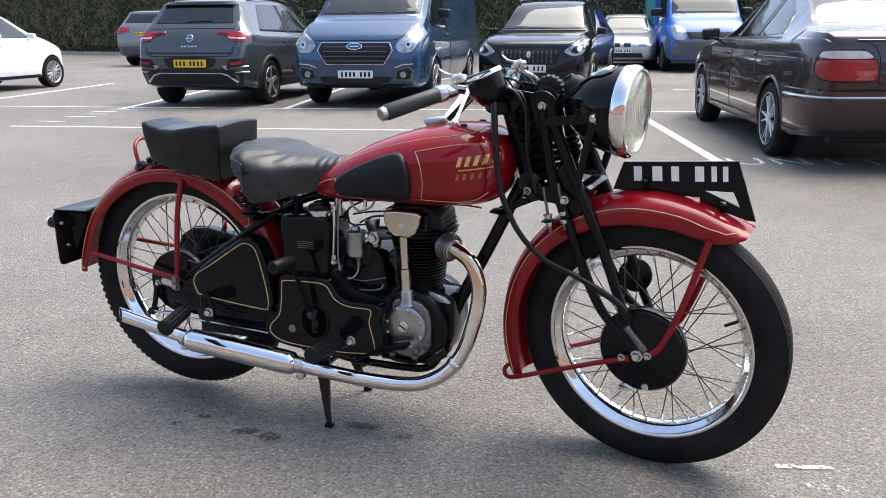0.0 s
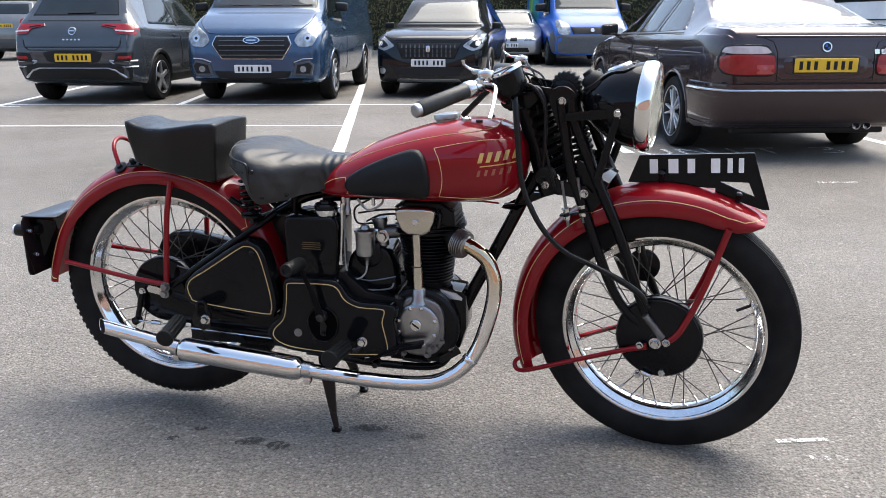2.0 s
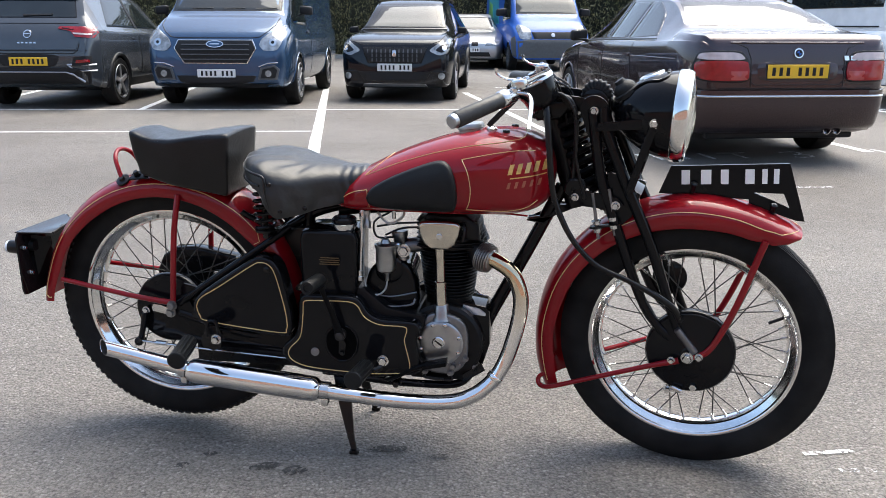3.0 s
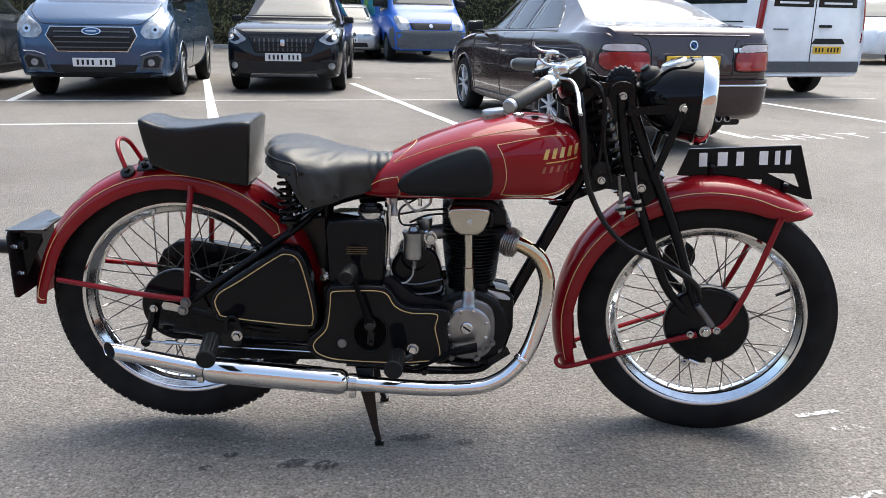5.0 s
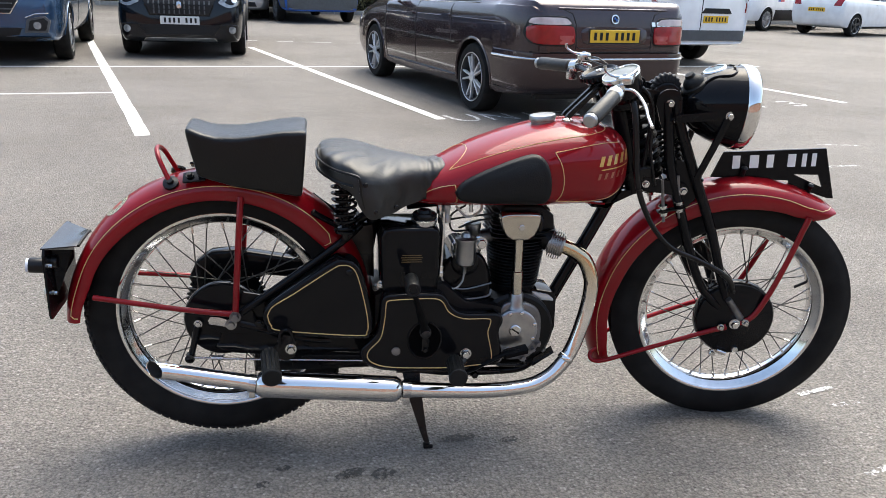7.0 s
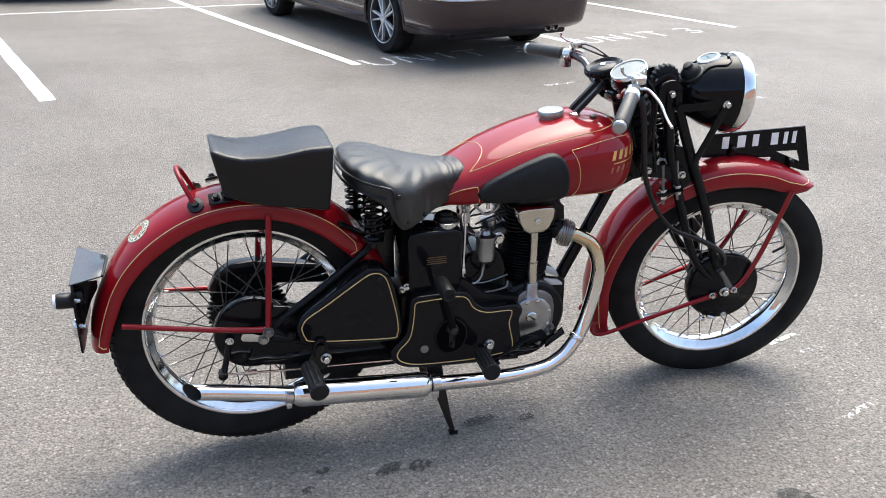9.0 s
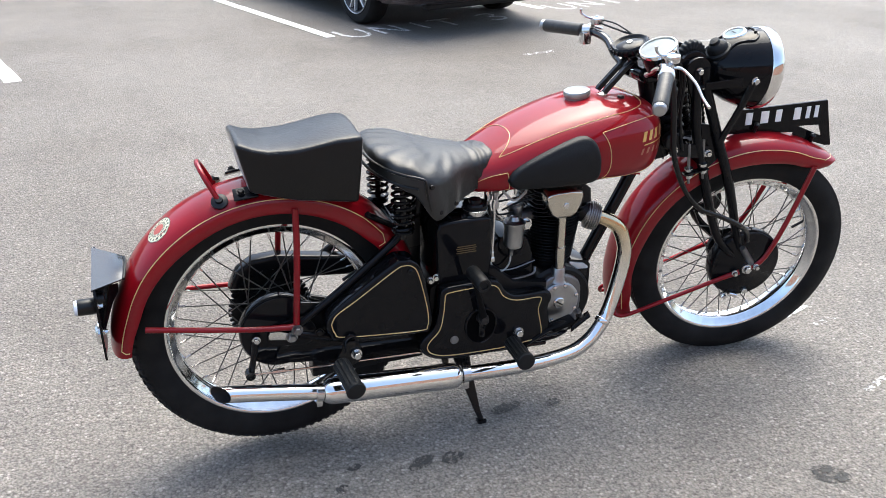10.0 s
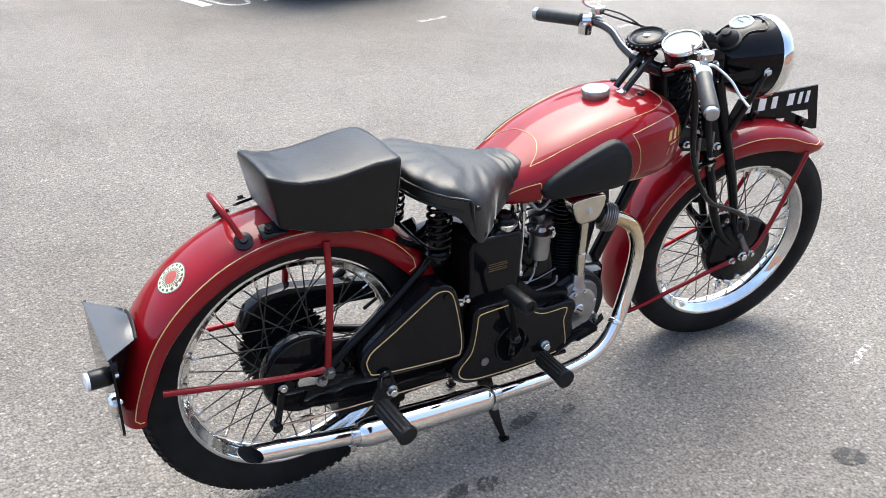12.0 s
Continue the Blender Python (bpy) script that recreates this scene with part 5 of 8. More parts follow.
# brake pedal and rods at the right
part("brake_pedal", tube([(0.60, -0.128, 0.225), (0.62, -0.14, 0.235), (0.68, -0.142, 0.268), (0.72, -0.145, 0.283), (0.745, -0.148, 0.287)], [0.010, 0.013, 0.015, 0.016, 0.011], 12, 5, flat=0.5), spring_dark, bike, "black brake pedal")
part("pedal_pad", prism([(0.70, 0.272), (0.705, 0.283), (0.765, 0.298), (0.765, 0.286)], -0.125, -0.165, 0.003), spring_dark, bike)
part("exhaust_bracket", prism([(0.80, 0.21), (0.86, 0.25), (0.85, 0.27), (0.80, 0.235)], -0.085, -0.09, 0.001), satin_black, bike)
part("engine_nut", bolt((0.832, -0.06, 0.255), (0, -1, 0), 0.008, 0.03), alloy_dark, bike)
part("footrest_nut", bolt((0.628, -0.115, 0.217), (0, -1, 0), 0.010, 0.03), satin_black, bike)
# sky reflection on the engine plate's top, put in as a pale block
part("plate_top_glint", prism([(0.795, 0.395), (0.856, 0.390), (0.857, 0.397), (0.84, 0.410), (0.795, 0.420)], -0.055, 0.055, 0.004), material("sky_glint", (0.62, 0.66, 0.72), 0.18, 0.6, 0.3, 0.1, 20), bike, "pale block for the sky's reflection on the engine plate")
# centre stand
for s in (-1, 1):
    leg = prism([(0.440, 0.20), (0.488, 0.20), (0.493, 0.14), (0.506, 0.04), (0.514, 0.010), (0.508, 0.004), (0.500, 0.010), (0.488, 0.04), (0.455, 0.14)], -0.005, 0.005, 0.002)
    for v in leg.verts:
        v.co.y = s * (v.co.y + 0.083 + (0.17 - v.co.z) * 0.30)
    part("stand_leg", leg, satin_black, bike, "black splayed leg of the centre stand")
    part("stand_foot", box((0.026, 0.02, 0.012), (0.508, s * 0.134, 0.006), 0.004), satin_black, bike)
part("stand_bar", tube([(0.47, -0.085, 0.165), (0.47, 0.085, 0.165)], 0.009, 10, 1), satin_black, bike)

# girder fork, turned with the steering
spring_black = material("spring_black", (0.004, 0.004, 0.0044), 0.38, 0, 0, 0.3, 30, 0.2, 300, spec=0.08)
TOP_PLATE = [(1.126 + 0.034 * math.cos(radians(a)), 0.950 + 0.034 * math.sin(radians(a))) for a in range(-10, 201, 15)] + [(1.100, 0.925), (1.112, 0.890), (1.128, 0.862), (1.152, 0.858), (1.172, 0.868), (1.176, 0.892), (1.166, 0.925)]


def hex_nut(at, along, r, h, mat, label=""):
    """A plain nut with its washer, threaded on a stud."""
    b = lathe([(0, r * 0.6), (0, r * 1.45), (h * 0.2, r * 1.45), (h * 0.2, r * 0.6)], at, along, 18)
    part("stud_nut", lathe([(h * 0.22, r * 0.7), (h * 0.22, r * 1.1), (h * 0.85, r * 1.1), (h, r * 0.9), (h, r * 0.4)], at, along, 6, bm=b), mat, bike, label, STEER)


for s in (-1, 1):
    y = 0.078 * s
    part("fork_blade", tube([(1.148, y * 0.9, 0.955), (1.158, y * 0.95, 0.90), (1.216, y, 0.765), (1.284, y, 0.615), (1.342, y * 1.02, 0.455), (1.382, y * 1.05, 0.362)], [0.013, 0.0145, 0.0145, 0.014, 0.0125, 0.011], 12, 5), black_enamel, bike, "black girder fork tube", STEER)
    part("fork_blade", tube([(1.122, y * 0.9, 0.95), (1.134, y * 0.95, 0.88), (1.152, y, 0.78), (1.190, y, 0.675), (1.275, y, 0.46), (1.35, y * 1.02, 0.375), (1.382, y * 1.05, 0.355)], [0.013, 0.0145, 0.0145, 0.014, 0.0125, 0.012, 0.011], 12, 5), black_enamel, bike, "black girder fork tube", STEER)
    part("fork_end", prism([(1.36, 0.385), (1.395, 0.37), (1.408, 0.345), (1.395, 0.32), (1.375, 0.318), (1.362, 0.345)], s * 0.078, s * 0.088, 0.002), black_enamel, bike, "black fork end", STEER)
    part("fork_top_plate", prism(TOP_PLATE, s * 0.063, s * 0.077, 0.003), black_enamel, bike, "black rounded fork top plate", STEER)
    part("fork_web", prism([(1.166, 0.80), (1.212, 0.79), (1.242, 0.74), (1.232, 0.69), (1.197, 0.655), (1.176, 0.70)], s * 0.066, s * 0.076, 0.003), black_enamel, bike, "black web between the fork tubes", STEER)
    part("upper_link", prism([(1.0, 0.965), (1.01, 0.985), (1.12, 0.972), (1.142, 0.955), (1.130, 0.935), (1.0, 0.95)], s * 0.052, s * 0.060, 0.003), black_enamel, bike, "black fork link", STEER)
    part("lower_link", prism([(1.077, 0.724), (1.085, 0.750), (1.100, 0.752), (1.195, 0.738), (1.212, 0.72), (1.197, 0.702), (1.087, 0.712)], s * 0.078, s * 0.088, 0.003), black_enamel, bike, "black fork link", STEER)
    part("link_boss", lathe([(0, 0.026), (0.02, 0.026), (0.024, 0.022), (0.024, 0.001)], (1.088, s * 0.062, 0.752), (0, s, 0), 24), satin_black, bike, "black pivot boss", STEER)
    for x, z, r in ((1.127, 0.947, 0.0105), (1.143, 0.906, 0.0075), (1.192, 0.719, 0.011), (1.091, 0.733, 0.010)):
        part("fork_nut", bolt((x, s * (0.088 if z < 0.8 else 0.077), z), (0, s, 0), r * 0.75, 0.014), chrome_dull, bike, "bright fork nut", STEER)
    for x, z in ((1.138, 0.662), (1.178, 0.675)):
        stud, down = Vector((x + 0.010, s * 0.087, z)), Vector((0.17, 0, -1)).normalized()
        part("fork_stud", tube([stud - down * 0.085, stud + down * 0.034], 0.0042, 8, 1), alloy_dark, bike, "steel stud", STEER)
        hex_nut(stud - down * 0.014, down, 0.0085, 0.012, chrome_dull, "bright adjuster nut")
        hex_nut(stud + down * 0.006, down, 0.0085, 0.012, chrome_dull, "bright adjuster nut")
    part("stud_plate", box((0.075, 0.022, 0.005), (1.168, s * 0.086, 0.664), 0.002, 2, Matrix.Rotation(radians(-12), 4, "Y")), satin_black, bike, "black plate that carries the studs", STEER)
    part("lamp_bracket", prism([(1.14, 0.902), (1.14, 0.922), (1.27, 0.940), (1.288, 0.930), (1.275, 0.915)], s * 0.096, s * 0.103, 0.002), black_enamel, bike, "black headlamp bracket", STEER)
    part("lamp_strut", tube([(1.272, s * 0.108, 0.925), (1.250, s * 0.104, 0.85), (1.222, s * 0.09, 0.755)], [0.011, 0.010, 0.010], 10, 4, flat=0.7), black_enamel, bike, "black headlamp strut", STEER)
    part("lamp_bolt", bolt((1.273, s * 0.112, 0.929), (0, s, 0), 0.0088, 0.010), chrome_dull, bike, "bright headlamp bolt", STEER)
part("fork_spring", spring((1.040, -0.004, 0.945), (1.118, -0.004, 0.735), 0.030, 0.0088, 8.5, 0.22), spring_black, bike, "black barrel spring of the fork", STEER)
part("spring_core", tube([(1.046, -0.004, 0.93), (1.114, -0.004, 0.745)], 0.012, 12, 1), spring_black, bike, "", STEER)
for s in (-1, 1):
    part("check_spring", spring((1.150, s * 0.05, 0.855), (1.192, s * 0.05, 0.705), 0.0150, 0.0050, 10), spring_black, bike, "thin black check spring", STEER)
part("fork_crossbar", tube([(1.127, -0.08, 0.947), (1.127, 0.08, 0.947)], 0.013, 12, 1), black_enamel, bike, "", STEER)
part("fork_crossbar", tube([(1.192, -0.088, 0.719), (1.192, 0.088, 0.719)], 0.013, 12, 1), black_enamel, bike, "", STEER)
part("lower_crown", prism([(1.155, 0.73), (1.205, 0.77), (1.25, 0.745), (1.222, 0.69), (1.177, 0.68)], -0.07, 0.07, 0.006), black_enamel, bike, "", STEER)
knob = bmesh.new()
rings = []
for h, q in ((0, 0.9), (0.003, 1.0), (0.020, 1.0), (0.024, 0.9), (0.024, 0.3)):
    rings.append([Vector((1.124, -0.012 - h, 0.977)) + Vector((math.cos(math.tau * j / 72), 0, math.sin(math.tau * j / 72))) * (0.037 + 0.0022 * math.cos(18 * math.tau * j / 72)) * q for j in range(72)])
part("damper_knob", rings_to(knob, rings), rubber, bike, "scalloped black damper knob", STEER, sharp=60)
part("damper_disc", lathe([(0, 0.036), (0.012, 0.036), (0.014, 0.033), (0.014, 0.001)], (1.122, -0.040, 0.958), (0, -1, 0), 32), black_enamel, bike, "black damper disc", STEER)
# ribbed rubber sleeve over the wires behind the lamp
sleeve = [(k * 0.0062, 0.022 + 0.0045 * (k % 2) + 0.0012 * k) for k in range(12)]
part("wire_sleeve", lathe([(-0.002, 0.012), *sleeve, (0.074, 0.02)], (1.158, 0.0, 0.945), (1, 0, 0.12), 24), rubber, bike, "ribbed black rubber sleeve behind the lamp", STEER, sharp=25)
# headlamp
hl = Vector((1.324, -0.014, 0.932))
hd = Vector((1, 0, -0.05))
part("headlamp_shell", lathe([(-0.165, 0.002), (-0.160, 0.022), (-0.145, 0.045), (-0.115, 0.070), (-0.08, 0.090), (-0.045, 0.102), (-0.012, 0.107), (-0.004, 0.107)], hl, hd, 56), black_enamel, bike, "black headlamp shell", STEER, sharp=70)
part("headlamp_rim", lathe([(-0.014, 0.1075), (-0.012, 0.1105), (0.006, 0.1115), (0.016, 0.109), (0.022, 0.104), (0.022, 0.098), (0.014, 0.096), (0.0, 0.104)], hl, hd, 64, closed=True), chrome, bike, "chromed headlamp rim", STEER, sharp=70)
lens = lathe([(0.016, 0.0985), (0.022, 0.09), (0.028, 0.07), (0.032, 0.04), (0.034, 0.001), (0.030, 0.001), (0.028, 0.04), (0.024, 0.07), (0.018, 0.09), (0.012, 0.0985)], hl, hd, 64)
part("headlamp_glass", lens, lamp_glass, bike, "ribbed headlamp glass", STEER, sharp=70).visible_shadow = False
part("headlamp_reflector", lathe([(-0.10, 0.012), (-0.085, 0.040), (-0.06, 0.066), (-0.03, 0.086), (0.004, 0.098), (0.002, 0.1), (-0.032, 0.088), (-0.062, 0.068), (-0.087, 0.042), (-0.102, 0.014)], hl, hd, 48, closed=True), chrome, bike, "silvered reflector", STEER, sharp=70)
part("headlamp_bulb", lathe([(-0.10, 0.012), (-0.06, 0.012), (-0.045, 0.012), (-0.03, 0.006), (-0.028, 0.001)], hl, hd, 16), clear_tube, bike, "", STEER)
ribs = bmesh.new()
for i in range(-9, 10):
    y = i * 0.0095
    h = math.sqrt(max(0, 0.093 ** 2 - y * y))
    if h > 0.01:
        tube([hl + hd * (0.034 - 3.4 * (y * y + z * z)) + Vector((0, y, z)) for z in (-h, -h / 2, 0, h / 2, h)], 0.0016, 5, 3, ribs)
part("lens_flutes", ribs, lamp_glass, bike, "", STEER).visible_shadow = False
part("ammeter", lathe([(-0.02, 0.03), (0.0, 0.032), (0.008, 0.032), (0.011, 0.029), (0.011, 0.025), (0.009, 0.0245)], (1.252, 0, 1.018), (-0.42, 0, 1), 36, caps=False), chrome, bike, "bright ammeter rim", STEER, sharp=60)
part("ammeter_dial", lathe([(0.0085, 0.025), (0.0088, 0.001)], (1.252, 0, 1.018), (-0.42, 0, 1), 36), material("dial_blue", (0.16, 0.22, 0.25), 0.3, 0, 0, 0.2, 60, spec=0.15), bike, "pale ammeter dial", STEER)
part("ammeter_needle", box((0.002, 0.02, 0.001), (1.248, 0.004, 1.0275), 0, turn=Matrix.Rotation(-0.4, 4, "Y")), satin_black, bike, "", STEER)
part("light_switch", lathe([(-0.004, 0.034), (0.006, 0.034), (0.009, 0.028), (0.018, 0.027), (0.025, 0.021), (0.030, 0.014), (0.038, 0.012), (0.040, 0.001)], (1.198, -0.03, 0.985), (-0.55, -0.1, 0.75), 28), rubber, bike, "black lamp switch", STEER)


def on_lamp(back, turn):
    """A point on the headlamp shell, that far behind its rim and turned from its top."""
    prof = [(-0.165, 0.002), (-0.160, 0.022), (-0.145, 0.045), (-0.115, 0.070), (-0.08, 0.090), (-0.045, 0.102), (-0.012, 0.107), (0.0, 0.107)]
    for (p, u), (q, v) in zip(prof, prof[1:]):
        if p <= -back <= q:
            r = u + (v - u) * (-back - p) / (q - p)
    return hl - hd * back + Vector((0, math.sin(radians(turn)), math.cos(radians(turn)))) * (r + 0.0005)


for s in (-1, 1):
    ridge = [on_lamp(b, s * a) for b, a in ((0.030, 2), (0.032, 20), (0.048, 29), (0.070, 27), (0.090, 26), (0.108, 33), (0.124, 46), (0.140, 60))]
    part("lamp_panel_edge", tube(ridge, 0.0026, 8, 4), black_enamel, bike, "raised edge of the switch panel", STEER)
    part("panel_screw", lathe([(0, 0.004), (0.003, 0.0035), (0.004, 0.001)], on_lamp(0.034, s * 10), (0.1, s * 0.1, 1), 10), satin_black, bike, "", STEER)
part("horn", lathe([(0, 0.038), (0.012, 0.045), (0.022, 0.045), (0.026, 0.04), (0.028, 0.001)], (1.324, 0.098, 0.48), (0.1, -1, 0.1), 32), black_enamel, bike, "round black horn", STEER)

# front number plate along the mudguard, its writing as bars
fp = bmesh.new()
prism([(1.286, 0.735), (1.311, 0.806), (1.582, 0.829), (1.576, 0.755), (1.509, 0.753), (1.50, 0.735), (1.40, 0.735)], -0.003, 0.003, 0, 1, bm=fp)
prism([(1.582, 0.829), (1.630, 0.690), (1.612, 0.690), (1.593, 0.7195), (1.576, 0.755)], -0.003, 0.003, 0, 1, bm=fp)
prism([(1.509, 0.753), (1.593, 0.7195), (1.612, 0.690), (1.56, 0.705), (1.50, 0.722), (1.50, 0.735)], -0.003, 0.003, 0, 1, bm=fp)
part("front_number_plate", fp, black_enamel, bike, "black front number plate edgewise on the mudguard", STEER)
for s in (-1, 1):
    u = Vector((0.232, 0, 0.0185)).normalized()
    for x, w in ((0.004, 0.020), (0.050, 0.024), (0.096, 0.018), (0.152, 0.021), (0.190, 0.012), (0.216, 0.012)):
        c = Vector((1.334, s * 0.0037, 0.7605)) + u * (x + w / 2)
        part("plate_bar", box((w, 0.0012, 0.036), c + Vector((0, 0, 0.0185)), 0, turn=Matrix.Rotation(radians(-4.5), 4, "Y")), white_paint, bike, "white bar on the plate", STEER)
for x, z in ((1.368, 0.752), (1.555, 0.712)):
    part("plate_clip", lathe([(-0.008, 0.006), (0.012, 0.006), (0.016, 0.009), (0.02, 0.006), (0.021, 0.001)], (x, -0.012, z), (0.1, -0.2, 1), 12), satin_black, bike, "black plate screw", STEER)

# speedometer drive and front brake cable
part("speedo_cable", tube([(0.988, -0.10, 0.972), (1.000, -0.128, 0.938), (1.009, -0.143, 0.857), (1.020, -0.148, 0.760), (1.040, -0.150, 0.697), (1.079, -0.152, 0.628), (1.136, -0.150, 0.572), (1.209, -0.150, 0.539), (1.279, -0.150, 0.503), (1.326, -0.136, 0.467), (1.347, -0.122, 0.430)], [0.009, 0.0085, 0.008, 0.0075, 0.0075, 0.007, 0.007, 0.007, 0.008, 0.008, 0.008], 12, 6), satin_black, bike, "black rubber-covered cable")
part("speedo_drive", tube([(1.362, -0.10, 0.413), (1.385, -0.094, 0.382), (1.408, -0.088, 0.352)], [0.009, 0.010, 0.012], 12, 2), alloy_dark, bike, "steel speedometer drive", STEER)
part("brake_cable", tube([(1.0, -0.12, 0.985), (1.05, -0.09, 0.985), (1.085, -0.085, 0.93), (1.09, -0.09, 0.83), (1.115, -0.09, 0.73)], 0.0042, 10, 6), satin_black, bike, "thin black cable", STEER)
part("cable_loop", tube([(1.025, -0.06, 0.975), (1.065, -0.07, 0.972), (1.083, -0.072, 0.93), (1.085, -0.075, 0.85), (1.08, -0.075, 0.76)], 0.0055, 10, 6), satin_black, bike, "thin black cable", STEER)
part("brake_lever_arm", tube([(1.36, -0.088, 0.245), (1.385, -0.09, 0.237)], 0.007, 10, 1), chrome_dull, bike, "", STEER)
for x, z, r in ((1.412, 0.250, 0.0105), (1.350, 0.232, 0.008), (1.372, 0.240, 0.007), (1.354, 0.328, 0.007), (1.420, 0.345, 0.0075)):
    part("brake_nut", bolt((x, -0.076 if z < 0.3 else -0.10, z), (0, -1, 0), r, 0.014), chrome_dull, bike, "bright nut", STEER)

# handlebars, controls and instruments
bar = [(0.902, -0.238, 0.977), (0.926, -0.195, 0.985), (0.945, -0.145, 0.975), (0.962, -0.09, 0.948), (0.972, -0.045, 0.934), (0.975, 0.0, 0.932), (0.972, 0.05, 0.936), (0.970, 0.10, 0.957), (0.975, 0.15, 0.983), (0.968, 0.195, 0.994), (0.950, 0.24, 0.996)]
part("handlebar", tube([(0.812, -0.35, 0.942), *bar[:7]], 0.011, 14, 6), chrome, bike, "chromed handlebar", sharp=70)
part("handlebar", tube([*bar[6:], (0.892, 0.36, 0.992)], 0.0112, 14, 6), material("bar_black", (0.012, 0.012, 0.014), 0.16, 0, 0.5, 0.3, 30, spec=0.6), bike, "glossy black left handlebar", sharp=70)
for a, b in (((0.804, -0.362, 0.939), (0.896, -0.246, 0.975)), ((0.887, 0.37, 0.991), (0.946, 0.245, 0.996))):
    a, b = Vector(a), Vector(b)
    n = (b - a).length
    part("grip", lathe([(0.010, 0.0165), (0.013, 0.0185), (n - 0.01, 0.0178), (n, 0.0185), (n + 0.004, 0.015)], a, b - a, 24), grip_rubber, bike, "black rubber handlebar grip")
    part("grip_end", lathe([(-0.004, 0.001), (-0.004, 0.0125), (-0.001, 0.0155), (0.009, 0.0165), (0.012, 0.015)], a, b - a, 18), alloy, bike, "bright bar end")
part("throttle_collar", lathe([(0, 0.0185), (0.004, 0.0205), (0.020, 0.0205), (0.024, 0.016)], (0.896, -0.246, 0.975), (0.0925, 0.118, 0.036), 24), chrome_dull, bike, "bright twist-grip collar")
for s, piv, tip, mid in ((-1, (0.925, -0.215, 0.992), (0.966, -0.329, 0.921), (0.968, -0.262, 0.965)), (1, (0.962, 0.222, 1.008), (1.01, 0.33, 0.955), (1.01, 0.275, 0.985))):
    part("control_lever", tube([piv, (piv[0] + 0.035, piv[1] + s * -0.0, piv[2] - 0.006), mid, ((mid[0] + tip[0]) / 2, (mid[1] + tip[1]) / 2 + s * 0.004, (mid[2] + tip[2]) / 2 - 0.006), tip], [0.0065, 0.006, 0.0052, 0.0048, 0.0055], 10, 5, flat=0.7), chrome_dull, bike, "chromed control lever")
    part("lever_clamp", lathe([(-0.012, 0.017), (0.012, 0.017)], (piv[0] - 0.008, piv[1], piv[2] - 0.01), (0.5, -s * 0.75, 0.15), 16), chrome_dull, bike, "bright lever clamp")
    part("lever_pivot", lathe([(-0.012, 0.010), (0.008, 0.010), (0.010, 0.006), (0.010, 0.001)], piv, (0.1, 0, 1), 14), chrome_dull, bike)
    top = Vector(piv) + Vector((0.012, -s * 0.01, 0.022))
    part("advance_lever_body", lathe([(-0.012, 0.018), (0, 0.02), (0.005, 0.018), (0.008, 0.006), (0.011, 0.005), (0.011, 0.001)], top, (-0.1, 0, 1), 22), chrome_dull, bike, "bright round control body")
    part("advance_lever", tube([top + Vector((0, 0, 0.003)), top + Vector((-0.03, -s * 0.004, 0.006)), top + Vector((-0.05, s * 0.004, 0.018)), top + Vector((-0.053, s * 0.004, 0.03))], [0.004, 0.003, 0.003, 0.0045], 8, 4), chrome_dull, bike, "bright thumb lever")
    part("control_cable", tube([Vector(piv) + Vector((0.03, -s * 0.01, 0.008)), (1.0, s * 0.12, 1.012), (1.05, s * 0.06, 0.99), (1.07, s * 0.04, 0.93)], 0.0028, 8, 6), satin_black, bike, "thin black cable")
    part("control_cable", tube([top + Vector((0.018, 0, -0.002)), (0.998, s * 0.13, 1.025), (1.03, s * 0.07, 0.985), (1.05, s * 0.04, 0.90)], 0.0024, 8, 6), satin_black, bike, "thin black cable")
part("dip_switch", box((0.026, 0.03, 0.034), (0.945, 0.222, 0.978), 0.005), chrome_dull, bike, "bright dip switch")
for s in (-1, 1):
    part("bar_clamp", lathe([(-0.016, 0.019), (0.016, 0.019)], (0.973, s * 0.036, 0.934), (0.05, 1, 0), 18), black_enamel, bike, "black handlebar clamp")
part("head_yoke", prism([(0.96, 0.93), (0.985, 0.955), (1.04, 0.965), (1.06, 0.945), (1.03, 0.915), (0.975, 0.91)], -0.06, 0.055, 0.01, 3), black_enamel, bike, "black steering yoke")
sp, sdir = Vector((0.976, -0.102, 0.991)), Vector((-0.48, -0.08, 1))
part("speedometer", lathe([(-0.045, 0.02), (-0.042, 0.036), (-0.02, 0.044), (0.016, 0.046), (0.020, 0.046)], sp, sdir, 40), black_enamel, bike, "black speedometer body", sharp=60)
part("speedometer_rim", lathe([(0.018, 0.0465), (0.019, 0.0485), (0.027, 0.0485), (0.030, 0.0465), (0.030, 0.0445), (0.027, 0.044)], sp, sdir, 48, caps=False), chrome, bike, "bright speedometer rim", sharp=60)
part("speedometer_glass", lathe([(0.026, 0.0445), (0.0275, 0.03), (0.028, 0.001)], sp, sdir, 40), material("dial_glass", (0.24, 0.26, 0.255), 0.3, 0, 0, 0.2, 30, spec=0.15), bike, "glazed speedometer dial")
dp = Vector((0.946, -0.008, 1.0))
part("steering_damper", lathe([(-0.06, 0.012), (-0.02, 0.014), (-0.012, 0.039), (-0.004, 0.048), (0.004, 0.0495), (0.010, 0.0480), (0.0125, 0.0445), (0.0115, 0.041), (0.0075, 0.0385), (0.0070, 0.036), (0.0095, 0.033), (0.0105, 0.020), (0.012, 0.012), (0.012, 0.001)], dp, (-0.36, -0.06, 1), 52), black_enamel, bike, "glossy black steering damper knob", sharp=50)
d_axis = axis_matrix(dp, (-0.36, -0.06, 1))
